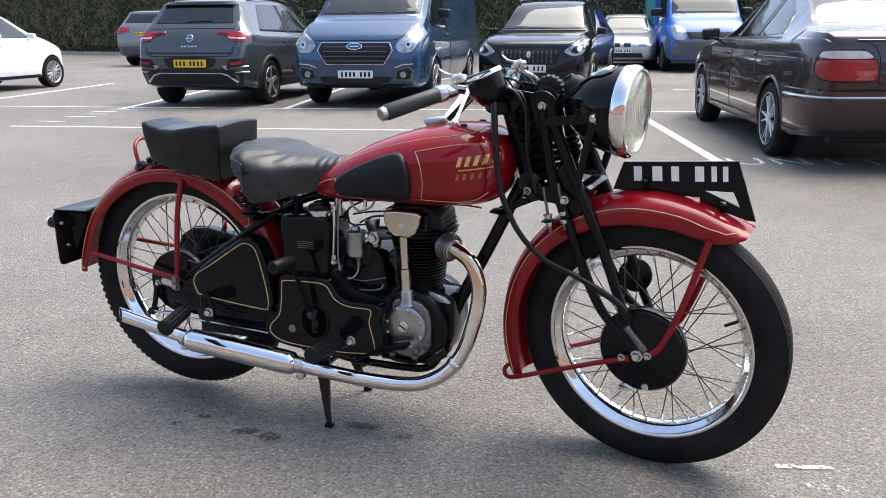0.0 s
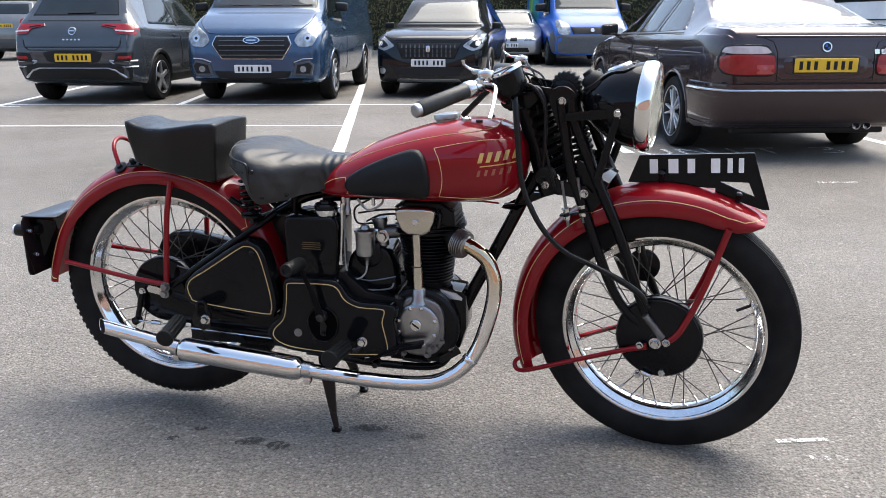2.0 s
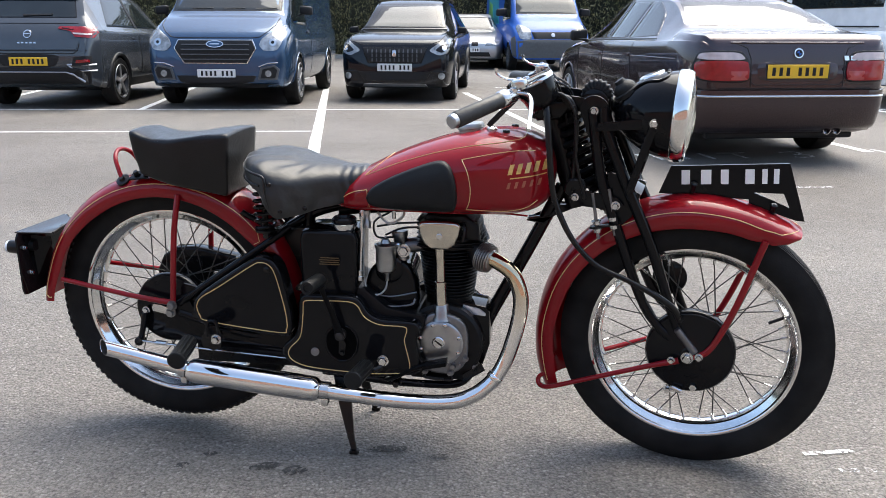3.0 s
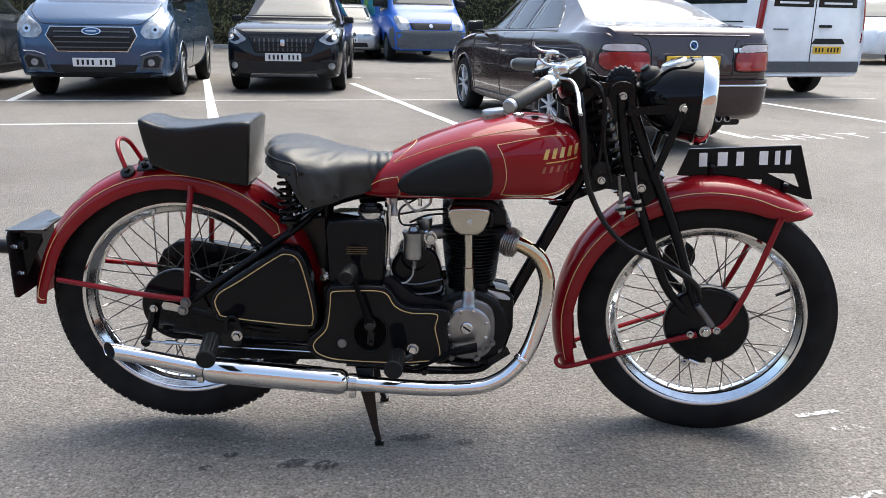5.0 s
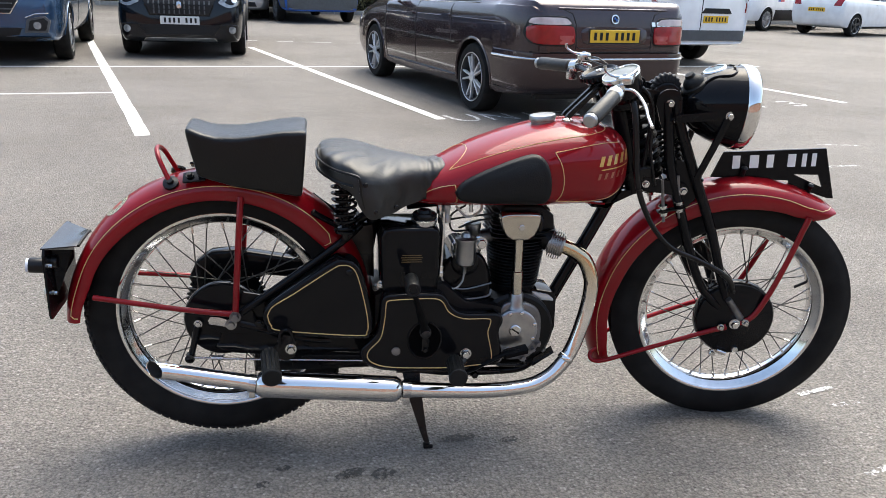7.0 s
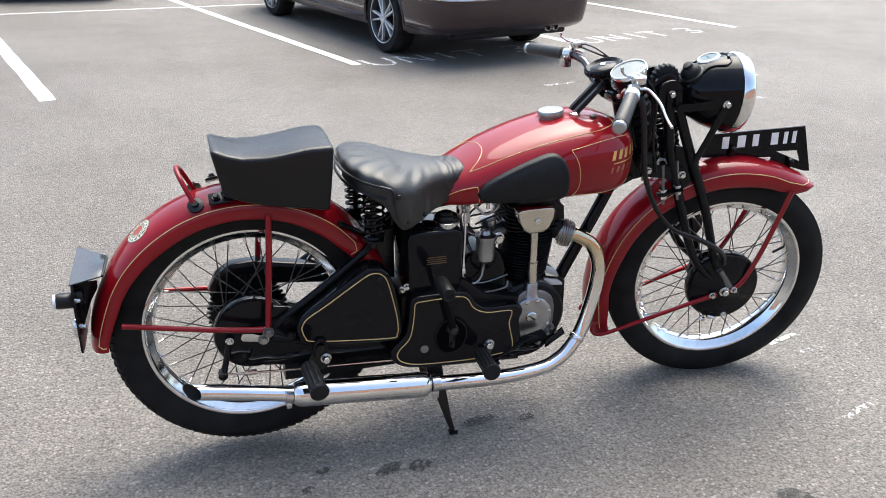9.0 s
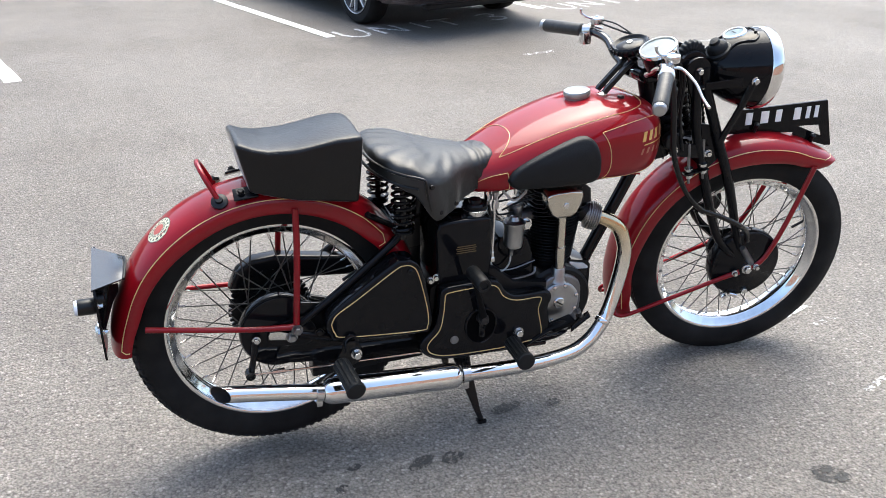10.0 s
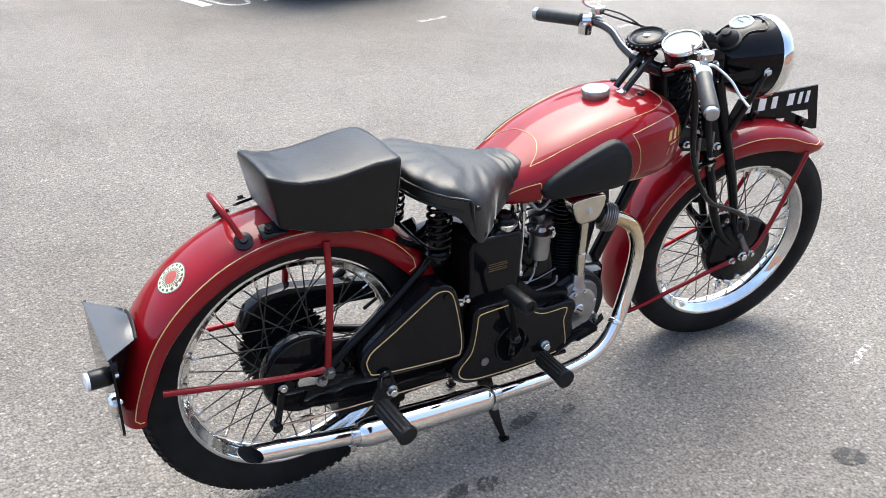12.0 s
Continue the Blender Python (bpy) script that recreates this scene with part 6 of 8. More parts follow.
for k in range(22):
    a = math.tau * k / 22
    part("knob_flute", tube([d_axis @ Vector((0.0492 * math.cos(a), 0.0492 * math.sin(a), h)) for h in (-0.003, 0.0085)], 0.0034, 6, 1), black_enamel, bike)
part("damper_screw", lathe([(0.010, 0.009), (0.015, 0.008), (0.016, 0.001)], dp, (-0.36, -0.06, 1), 14), chrome_dull, bike)
dang = prism([(0.85, 0.898), (0.855, 0.906), (0.935, 0.985), (0.945, 0.978), (0.86, 0.892)], -0.055, -0.043, 0.001, 1)
prism([(0.85, 0.898), (0.855, 0.906), (0.935, 0.985), (0.945, 0.978), (0.86, 0.892)], -0.022, -0.010, 0.001, 1, bm=dang)
prism([(0.928, 0.972), (0.921, 0.979), (0.935, 0.985), (0.945, 0.978)], -0.055, -0.010, 0.001, 1, bm=dang)
part("damper_anchor", dang, satin_black, bike, "black slotted damper anchor")
part("anchor_screw", lathe([(-0.004, 0.014), (0.004, 0.014), (0.007, 0.010), (0.010, 0.004), (0.010, 0.001)], over_tank(0.862, -0.03), (0, 0, 1), 20), chrome_dull, bike, "bright tank screw")
for q in ((0.90, -0.06), (0.915, 0.055)):
    part("tank_rubber", lathe([(-0.003, 0.010), (0.005, 0.009), (0.007, 0.001)], over_tank(*q), (0, 0, 1), 14), satin_black, bike)


# ---- parked vehicles: x ahead, y to their left, on the ground ----
def car_paint(name, colour, metal=0.35, rough=0.3):
    return material(name, colour, rough, metal, 0.85, 0.12, 5, spec=0.3)


car_grey = car_paint("car_grey", (0.052, 0.059, 0.068), 0.3, 0.22)
car_blue = car_paint("car_blue", (0.028, 0.066, 0.132), 0.45, 0.22)
glass_frame = material("glass_frame", (0.008, 0.008, 0.009), 0.18, 0, 0, 0.2, 8, spec=0.3)
car_black = material("car_black", (0.0045, 0.0055, 0.0075), 0.12, 0, 0.4, 0.12, 5, spec=0.2)
car_silver = car_paint("car_silver", (0.42, 0.43, 0.45), 0.7)
van_blue = material("van_blue", (0.015, 0.09, 0.38), 0.4, 0, 0.25, 0.12, 5, spec=0.3)
car_maroon = car_paint("car_maroon", (0.036, 0.0205, 0.0225), 0.4, 0.22)
car_white = car_paint("car_white", (0.82, 0.83, 0.84), 0.0)
suv_grey = car_paint("suv_grey", (0.19, 0.19, 0.185), 0.6)
plastic_dark = material("plastic_dark", (0.010, 0.010, 0.011), 0.5, 0, 0, 0.25, 30, spec=0.3)
plastic_grey = material("plastic_grey", (0.07, 0.075, 0.08), 0.6, 0, 0, 0.2, 20)
car_glass = material("car_glass", (0.006, 0.009, 0.011), 0.02, 0, 0, 0.3, 2, 0, 200, (0.018, 0.026, 0.030), spec=0.5)
lamp_clear = material("lamp_clear", (0.30, 0.32, 0.335), 0.12, 0.4, 0.6, 0.7, 16, 0.5, 45)
lamp_red = material("lamp_red", (0.26, 0.005, 0.009), 0.15, 0, 0.4, 0.3, 18)
lamp_pink = material("lamp_pink", (0.50, 0.42, 0.42), 0.15, 0, 1.0, 0.2, 18)
plate_yellow = material("plate_yellow", (0.72, 0.44, 0.02), 0.35, 0, 0.3, 0.06, 20)
plate_white = material("plate_white", (0.72, 0.72, 0.70), 0.35, 0, 0.3, 0.06, 20)
clear_glass = thin_glass("clear_glass", (0.84, 0.88, 0.87))
wheel_alloy = material("wheel_alloy", (0.42, 0.42, 0.43), 0.32, 0.85, 0, 0.2, 20)
wheel_dark = material("wheel_dark", (0.03, 0.03, 0.032), 0.4, 0.4, 0, 0.2, 20)


def half_section(zb, zs, zt, wb, ws, wt):
    h, f = zs - zb, min(1.0, max(0.12, (zt - zs) / 0.32))
    pts = [(0, zb), (wb * 0.8, zb), (wb * 0.97, zb + 0.02), (wb, zb + 0.06), (ws * 0.99, zb + 0.30 * h), (ws, zb + 0.55 * h), (ws * 0.995, zb + 0.78 * h), (ws * 0.98, zs - 0.05 * h), (ws * 0.955, zs)]
    a, b = (ws * 0.945, zs + 0.012 * f), (wt, zt - 0.075 * f)
    pts += [(a[0] + (b[0] - a[0]) * t, a[1] + (b[1] - a[1]) * t) for t in (0.0, 0.33, 0.66, 1.0)]
    pts += [(wt * 0.965, zt - 0.035 * f), (wt * 0.87, zt - 0.014 * f), (wt * 0.5, zt - 0.002), (0, zt)]
    return pts


def car_body(stations, k=9):
    cols = [[q.x for q in catmull([(s[i], 0, 0) for s in stations], k)] for i in range(7)]
    rings = []
    for x, *rest in zip(*cols):
        half = half_section(*rest)
        rings.append([(x, y, z) for y, z in half] + [(x, -y, z) for y, z in half[-2:0:-1]])
    return finish(rings_to(bmesh.new(), rings), 40)


def cast(tree, axis, sign, u, v):
    if axis == "x":
        hit, nor, _, _ = tree.ray_cast(Vector((sign * 6, u, v)), Vector((-sign, 0, 0)))
        far = Vector((0, u, v))
    else:
        hit, nor, _, _ = tree.ray_cast(Vector((u, sign * 6, v)), Vector((0, -sign, 0)))
        far = Vector((u, 0, v))
    return (hit, Vector((sign, 0, 0)) if axis == "x" else Vector((0, sign, 0))) if hit else (None, far)


def decal(tree, axis, sign, outline, proud=0.006, round_k=1):
    """A piece laid on a body: an outline of (u, v), seen along x or y, with its own thickness."""
    pts = [(a, b, 0) for a, b in outline]
    line = []
    n = len(pts)
    for i in range(n):
        a, b = Vector(pts[i]), Vector(pts[(i + 1) % n])
        m = max(1, int((b - a).length / 0.05))
        line += [a + (b - a) * j / m for j in range(m)]
    cx, cz = sum(q.x for q in line) / len(line), sum(q.y for q in line) / len(line)
    rings = []
    for f, lift in ((1.0, -0.012), (1.0, proud * 0.6), (0.985, proud), (0.8, proud), (0.55, proud), (0.3, proud), (0.08, proud)):
        ring = []
        for q in line:
            u, v = cx + (q.x - cx) * f, cz + (q.y - cz) * f
            hit, d = cast(tree, axis, sign, u, v)
            if hit is None:
                g = f
                while hit is None and g > 0.1:
                    g -= 0.05
                    hit, d = cast(tree, axis, sign, cx + (q.x - cx) * g, cz + (q.y - cz) * g)
                if hit is None:
                    hit, d = Vector((0, 0, 1)), Vector((0, 0, 0))
            ring.append(hit + d * lift)
        rings.append(ring)
    return rings_to(bmesh.new(), rings)


def rounded(u0, u1, v0, v1, r=0.03, n=4):
    out = []
    for cu, cv, a0 in ((u1 - r, v1 - r, 0), (u0 + r, v1 - r, 90), (u0 + r, v0 + r, 180), (u1 - r, v0 + r, 270)):
        out += [(cu + r * math.cos(radians(a0 + 90 * i / n)), cv + r * math.sin(radians(a0 + 90 * i / n))) for i in range(n + 1)]
    return out


def swell(outline, d):
    """The outline grown by d all round."""
    n = len(outline)
    area = sum(outline[i][0] * outline[(i + 1) % n][1] - outline[(i + 1) % n][0] * outline[i][1] for i in range(n))
    out = []
    for i in range(n):
        p, q, r = (Vector((*outline[(i + j) % n], 0)).xy for j in (-1, 0, 1))
        a, b = (q - p).normalized(), (r - q).normalized()
        m = Vector((a.y + b.y, -a.x - b.x)).normalized() * (1 if area > 0 else -1)
        out.append(tuple(q + m * d))
    return out


def soft(outline, k=4):
    """A closed outline with its corners rounded off."""
    n, out = len(outline), []
    for i in range(n):
        p, q, r = (Vector((*outline[(i + j) % n], 0)).xy for j in (-1, 0, 1))
        a, b = q.lerp(p, 0.28), q.lerp(r, 0.28)
        out += [tuple(a.lerp(q, t).lerp(q.lerp(b, t), t)) for t in (j / k for j in range(k + 1))]
    return out


def disc(u, v, r, n=20):
    return [(u + r * math.cos(math.tau * i / n), v + r * math.sin(math.tau * i / n)) for i in range(n)]


def car_wheel(car, x, y, r, side, style, mat):
    w = new("wheel")
    w.parent, w.matrix_basis, w.empty_display_size = car, Matrix.Translation((x, y, r)), 0.1
    d = (0, side, 0)
    part("tyre", lathe([(-0.20, r * 0.6), (-0.205, r * 0.9), (-0.185, r * 0.985), (-0.15, r), (-0.05, r), (-0.02, r * 0.985), (0.0, r * 0.93), (0.002, r * 0.80), (-0.008, r * 0.70), (-0.03, r * 0.66), (-0.1, r * 0.6)], direction=d, n=40, caps=False), tyre_rubber, w)
    rim = lathe([(0.0, r * 0.715), (0.002, r * 0.69), (-0.006, r * 0.66), (-0.05, r * 0.62), (-0.075, r * 0.60), (-0.08, 0.06), (-0.02, 0.055), (-0.012, 0.03), (-0.01, 0.001)], direction=d, n=36, caps=False)
    part("rim", rim, wheel_dark if style in ("five", "twin") else mat, w)
    arms = bmesh.new()
    count = {"five": 5, "twin": 10, "steel": 14, "multi": 16}[style]
    for i in range(count):
        a = math.tau * (i // 2 * 2 + 0.5) / count + (0.2 if i % 2 else -0.2) if style == "twin" else math.tau * i / count
        wd = {"five": 0.07, "twin": 0.021, "steel": 0.03, "multi": 0.02}[style]
        t = Matrix.Rotation(a, 4, "Y")
        pts = [(-wd / 2, -0.02), (wd / 2, -0.02), (wd * 0.42, r * 0.67), (-wd * 0.42, r * 0.67)]
        one = prism(pts, side * -0.006, side * -0.04, 0.004, 1)
        bmesh.ops.transform(one, matrix=t, verts=one.verts)
        join(arms, one)
    part("rim_spokes", arms, mat, w)
    if style in ("twin", "five"):
        part("rim_lip", lathe([(0.002, r * 0.722), (0.006, r * 0.712), (0.004, r * 0.695), (-0.006, r * 0.672), (-0.008, r * 0.70)], direction=d, n=40, closed=True), wheel_alloy, w)
    part("hub_cap", lathe([(-0.03, 0.05), (0.0, 0.045), (0.004, 0.03), (0.004, 0.001)], direction=d, n=20), mat, w)


def number_plate(car, at, along, mat, width=0.52, height=0.111):
    """A number plate facing along x (front or back), with plain bars for its writing."""
    p = part("number_plate", box((0.012, width, height), (0, 0, 0), 0.004, 1), mat, car, m=Matrix.Translation(at))
    y = -width / 2 + 0.04
    for w in (0.05, 0.05, 0.05, 0.05, -0.03, 0.05, 0.05, 0.05):
        if w > 0:
            part("plate_bar", box((0.003, w * 0.55, 0.066), (at[0] + along * 0.0075, at[1] + y + w / 2, at[2]), 0), plastic_dark, p)
        y += abs(w) + 0.0105


def cut_arches(body, paint, axles, r, half, holes=()):
    """Cuts the wheel houses, and the window openings if any, out of a body mesh and lines them with dark plastic."""
    me, cm = bpy.data.meshes.new("body"), bpy.data.meshes.new("cut")
    body.to_mesh(me)
    me.materials.append(paint)
    cutter = bmesh.new()
    for x in axles:
        for s in (-1, 1):
            lathe([(-0.30, r + 0.036), (0.5, r + 0.05)], (x, s * half, r), (0, s, 0), 48, bm=cutter)
    finish(cutter)
    cutter.to_mesh(cm)
    cutter.free()
    cm.materials.append(plastic_dark)
    a, b = bpy.data.objects.new("body", me), bpy.data.objects.new("cut", cm)
    scene.collection.objects.link(a), scene.collection.objects.link(b)
    mod = a.modifiers.new("cut", "BOOLEAN")
    mod.object, mod.operation, mod.solver, mod.material_mode = b, "DIFFERENCE", "EXACT", "TRANSFER"
    extra = []
    for axis, outline, lo, hi in holes:
        hole = prism(outline, lo, hi, 0)
        if axis == "x":
            bmesh.ops.transform(hole, matrix=Matrix(((0, 1, 0, 0), (1, 0, 0, 0), (0, 0, 1, 0), (0, 0, 0, 1))), verts=hole.verts)
        finish(hole)
        hm = bpy.data.meshes.new("hole")
        hole.to_mesh(hm)
        hole.free()
        hm.materials.append(plastic_dark)
        ho = bpy.data.objects.new("hole", hm)
        scene.collection.objects.link(ho)
        extra.append(ho)
        mod = a.modifiers.new("hole", "BOOLEAN")
        mod.object, mod.operation, mod.solver, mod.material_mode = ho, "DIFFERENCE", "EXACT", "TRANSFER"
    made = bpy.data.meshes.new_from_object(a.evaluated_get(bpy.context.evaluated_depsgraph_get()))
    tidy = bmesh.new()
    tidy.from_mesh(made)
    finish(tidy, 32)
    tidy.to_mesh(made)
    tidy.free()
    for ho in extra:
        hm = ho.data
        bpy.data.objects.remove(ho)
        bpy.data.meshes.remove(hm)
    bpy.data.objects.remove(a), bpy.data.objects.remove(b)
    bpy.data.meshes.remove(me), bpy.data.meshes.remove(cm)
    return made


def vehicle(name, label, category, stations, paint, m, axles, r, half, style, rim_mat, pieces, plate=None, lip=None, holes=()):
    """pieces: (name, axis, sign, outline, material, proud, label); sign 0 on y: both sides; a mirrored x piece: 'xx'."""
    car = thing(name, label, category, m, "parked vehicles")
    body = car_body(stations)
    tree = BVHTree.FromBMesh(body)
    made = cut_arches(body, paint, axles, r, half, holes)
    body.free()
    shell = new("body", made)
    shell.parent = car
    for x in axles:
        for s in (-1, 1):
            lo = stations[len(stations) // 2][1] + 0.06
            a0 = math.asin((lo - r) / (r + 0.045))
            arc = []
            for i in range(25):
                a = a0 + (math.pi - 2 * a0) * i / 24
                hit, d = cast(tree, "y", s, x + (r + 0.046) * math.cos(a), r + (r + 0.046) * math.sin(a))
                if hit:
                    arc.append(hit - d * 0.006)
            part("arch_lip", tube(arc, 0.016 if lip is None else 0.03, 8, 2), lip or paint, car)
            car_wheel(car, x, s * (half + 0.004), r, s, style, rim_mat)
    framed = []
    for nm, axis, sign, outline, mat, proud, lab in pieces:
        if nm in ("rear_window", "windscreen", "side_window", "cab_window"):
            if mat is clear_glass:
                continue
            framed.append(("window_frame", axis, sign, swell(outline, 0.022), glass_frame, proud - 0.002, ""))
    for nm, axis, sign, outline, mat, proud, lab in framed + pieces:
        if axis == "y" and sign == 0:
            for s in (-1, 1):
                part(nm, decal(tree, "y", s, outline, proud), mat, car, lab)
        elif axis == "xx":
            part(nm, decal(tree, "x", sign, outline, proud), mat, car, lab)
            part(nm, decal(tree, "x", sign, [(-u, v) for u, v in outline], proud), mat, car, lab)
        else:
            part(nm, decal(tree, axis, sign, outline, proud), mat, car, lab)
    if plate:
        y, z, along, mat = plate
        hit, _ = cast(tree, "x", along, y, z)
        number_plate(car, (hit.x + along * 0.008, y, z), along, mat)
    return car, tree


def mirror(car, x, y, z, mat, scale=1.0):
    for s in (-1, 1):
        shell = box((0.10 * scale, 0.19 * scale, 0.125 * scale), (0, 0, 0), 0.042 * scale, 4)
        for v in shell.verts:
            v.co.z += 0.25 * v.co.y * s * -0.3
            v.co.x -= abs(v.co.y) * 0.2
        m = part("door_mirror", shell, mat, car, m=Matrix.Translation((x, s * (y - 0.01), z)))
        part("mirror_arm", tube([(x, s * (y - 0.02), z - 0.03), (x - 0.01, s * (y - 0.13), z - 0.07)], 0.02 * scale, 8, 1), mat, m)
        part("mirror_glass", box((0.004, 0.15 * scale, 0.09 * scale), (x - 0.055 * scale, s * (y - 0.01), z), 0.001, 1), chrome_dull, m)


def handle(car, tree, x, z, mat):
    for s in (-1, 1):
        part("door_handle", decal(tree, "y", s, rounded(x - 0.09, x + 0.09, z - 0.012, z + 0.018, 0.012, 2), 0.022), mat, car)


def trim_line(car, tree, name, axis, sign, pts, r, mat, mirrored=True):
    """A thin strip or shut line that follows the body through (u, v) points."""
    for k in ((1, -1) if mirrored else (1,)):
        line = []
        for (a, b), (c, d) in zip(pts, pts[1:]):
            for i in range(4):
                hit, n = cast(tree, axis, sign, k * (a + (c - a) * i / 4), b + (d - b) * i / 4)
                if hit:
                    line.append(hit)
        hit, n = cast(tree, axis, sign, k * pts[-1][0], pts[-1][1])
        if hit:
            line.append(hit)
        if len(line) > 2:
            part(name, tube(line, r, 6, 1), mat, car)


def on_ground(x, y, heading):
    """A pose at (x, y) with the car's nose along the heading vector."""
    return Matrix.Translation((x, y, 0)) @ Matrix.Rotation(math.atan2(heading[1], heading[0]), 4, "Z")


# grey compact SUV, its tail to the lane
SUV = [(-2.11, 0.48, 0.72, 0.78, 0.74, 0.80, 0.78), (-2.06, 0.36, 0.90, 0.96, 0.77, 0.83, 0.77), (-1.98, 0.30, 1.02, 1.10, 0.81, 0.865, 0.78), (-1.85, 0.27, 1.06, 1.25, 0.86, 0.905, 0.74), (-1.68, 0.24, 1.06, 1.46, 0.87, 0.91, 0.66),
       (-1.58, 0.22, 1.05, 1.535, 0.87, 0.91, 0.635)] + [(-1.2, 0.22, 1.03, 1.565, 0.87, 0.91, 0.62), (-0.2, 0.22, 1.0, 1.575, 0.87, 0.90, 0.61), (0.45, 0.22, 0.98, 1.47, 0.87, 0.90, 0.60), (0.95, 0.22, 0.97, 1.15, 0.87, 0.90, 0.68), (1.12, 0.22, 0.96, 1.06, 0.87, 0.90, 0.74), (1.7, 0.24, 0.88, 0.96, 0.85, 0.88, 0.76), (2.0, 0.3, 0.78, 0.84, 0.78, 0.80, 0.7), (2.1, 0.42, 0.62, 0.68, 0.66, 0.70, 0.6)]
c, t = vehicle("compact_suv", "dark grey compact SUV parked with its tail outward", "car", SUV, car_grey, on_ground(-6.40, 10.36, (-0.13, 0.99)), (-1.28, 1.31), 0.335, 0.905, "five", wheel_alloy, [
    ("rear_window", "x", -1, [(-0.60, 1.22), (0.60, 1.22), (0.52, 1.46), (-0.52, 1.46)], car_glass, 0.005, "dark rear window"),
    ("tail_light", "xx", -1, [(0.40, 1.072), (0.58, 1.035), (0.64, 0.965), (0.86, 0.945), (0.89, 1.02), (0.86, 1.095), (0.42, 1.10)], lamp_red, 0.014, "red tail light"), ("lamp_strip", "xx", -1, [(0.62, 0.998), (0.84, 0.985), (0.85, 1.005), (0.61, 1.02)], lamp_pink, 0.019, "pale lamp strip"), ("lamp_strip", "xx", -1, [(0.45, 1.075), (0.62, 1.05), (0.62, 1.06), (0.46, 1.084)], glass_frame, 0.019, ""),
    ("side_window", "y", 0, [(-1.45, 1.10), (0.55, 1.05), (0.10, 1.42), (-0.2, 1.47), (-1.1, 1.46)], car_glass, 0.004, "dark side windows"),
    ("door_pillar", "y", 0, [(-0.42, 1.06), (-0.34, 1.06), (-0.34, 1.49), (-0.42, 1.49)], plastic_dark, 0.009, ""),
    ("bumper_lower", "x", -1, [(-0.78, 0.34), (0.78, 0.34), (0.82, 0.52), (0.55, 0.56), (-0.55, 0.56), (-0.82, 0.52)], plastic_dark, 0.014, "black lower bumper")] + [
    ("fog_panel", "xx", -1, [(0.58, 0.58), (0.84, 0.60), (0.84, 0.72), (0.62, 0.70)], plastic_dark, 0.014, ""),
    ("bumper_reflector", "xx", -1, [(0.64, 0.62), (0.82, 0.63), (0.82, 0.67), (0.65, 0.66)], lamp_red, 0.02, "red reflector"),
    ("badge", "x", -1, disc(0, 1.00, 0.055), chrome, 0.014, "round chrome badge"),
    ("badge_centre", "x", -1, disc(0, 1.00, 0.043), car_grey, 0.018, ""),
    ("badge_bar", "x", -1, [(-0.04, 0.995), (0.04, 0.995), (0.04, 1.007), (-0.04, 1.007)], chrome, 0.021, "")] + [
    ("tailgate_seam", "x", -1, [(-0.80, 0.775), (0.80, 0.775), (0.80, 0.790), (-0.80, 0.790)], plastic_dark, 0.003, ""),
    ("sill", "y", 0, [(-0.85, 0.24), (0.9, 0.24), (0.9, 0.36), (-0.85, 0.36)], plastic_dark, 0.01, "black sill"),
    ("tailgate_crease", "x", -1, [(-0.66, 0.80), (0.66, 0.80), (0.70, 0.93), (-0.70, 0.93)], car_grey, 0.008, ""),
    ("plate_recess", "x", -1, soft([(-0.36, 0.565), (0.36, 0.565), (0.44, 0.735), (-0.44, 0.735)]), plastic_dark, 0.006, "dark plate recess"),
    ("roof_spoiler", "x", -1, [(-0.57, 1.475), (0.57, 1.475), (0.53, 1.53), (-0.53, 1.53)], plastic_dark, 0.05, "black roof spoiler"),
    ("rear_wiper", "x", -1, [(-0.28, 1.245), (0.12, 1.235), (0.12, 1.255), (-0.28, 1.265)], plastic_dark, 0.02, ""),
], (0.0, 0.64, -1, plate_yellow), plastic_dark)
for pts, r, mat in (([(0.0, 0.50), (0.5, 0.50), (0.60, 0.47), (0.68, 0.40), (0.72, 0.37)], 0.018, wheel_alloy), ([(0.52, 0.60), (0.70, 0.60), (0.86, 0.60)], 0.013, wheel_alloy), ([(0.52, 0.60), (0.60, 0.535), (0.72, 0.52), (0.86, 0.52)], 0.012, wheel_alloy),
                    ([(0.0, 0.745), (0.62, 0.745), (0.68, 0.79), (0.70, 0.88)], 0.007, plastic_dark), ([(0.0, 1.135), (0.66, 1.135)], 0.006, plastic_dark)):
    trim_line(c, t, "tailgate_trim", "x", -1, pts, r, mat)
for x in (-0.40, 0.62):
    trim_line(c, t, "door_seam", "y", -1, [(x, 0.40), (x, 0.7), (x - 0.02, 0.98)], 0.005, plastic_dark, False), trim_line(c, t, "door_seam", "y", 1, [(x, 0.40), (x, 0.7), (x - 0.02, 0.98)], 0.005, plastic_dark, False)
handle(c, t, -0.62, 0.92, car_grey), handle(c, t, 0.40, 0.90, car_grey), mirror(c, 0.62, 0.95, 1.05, plastic_dark, 0.9)
for s in (-1, 1):
    part("roof_rail", tube([(-1.35, s * 0.60, 1.55), (-0.5, s * 0.60, 1.585), (0.25, s * 0.585, 1.545)], 0.018, 8, 4), plastic_dark, c)
for i in range(5):
    part("badge_bar", decal(t, "x", -1, [(-0.12 + i * 0.055, 0.875), (-0.09 + i * 0.055, 0.875), (-0.09 + i * 0.055, 0.895), (-0.12 + i * 0.055, 0.895)], 0.01), chrome_dull, c)

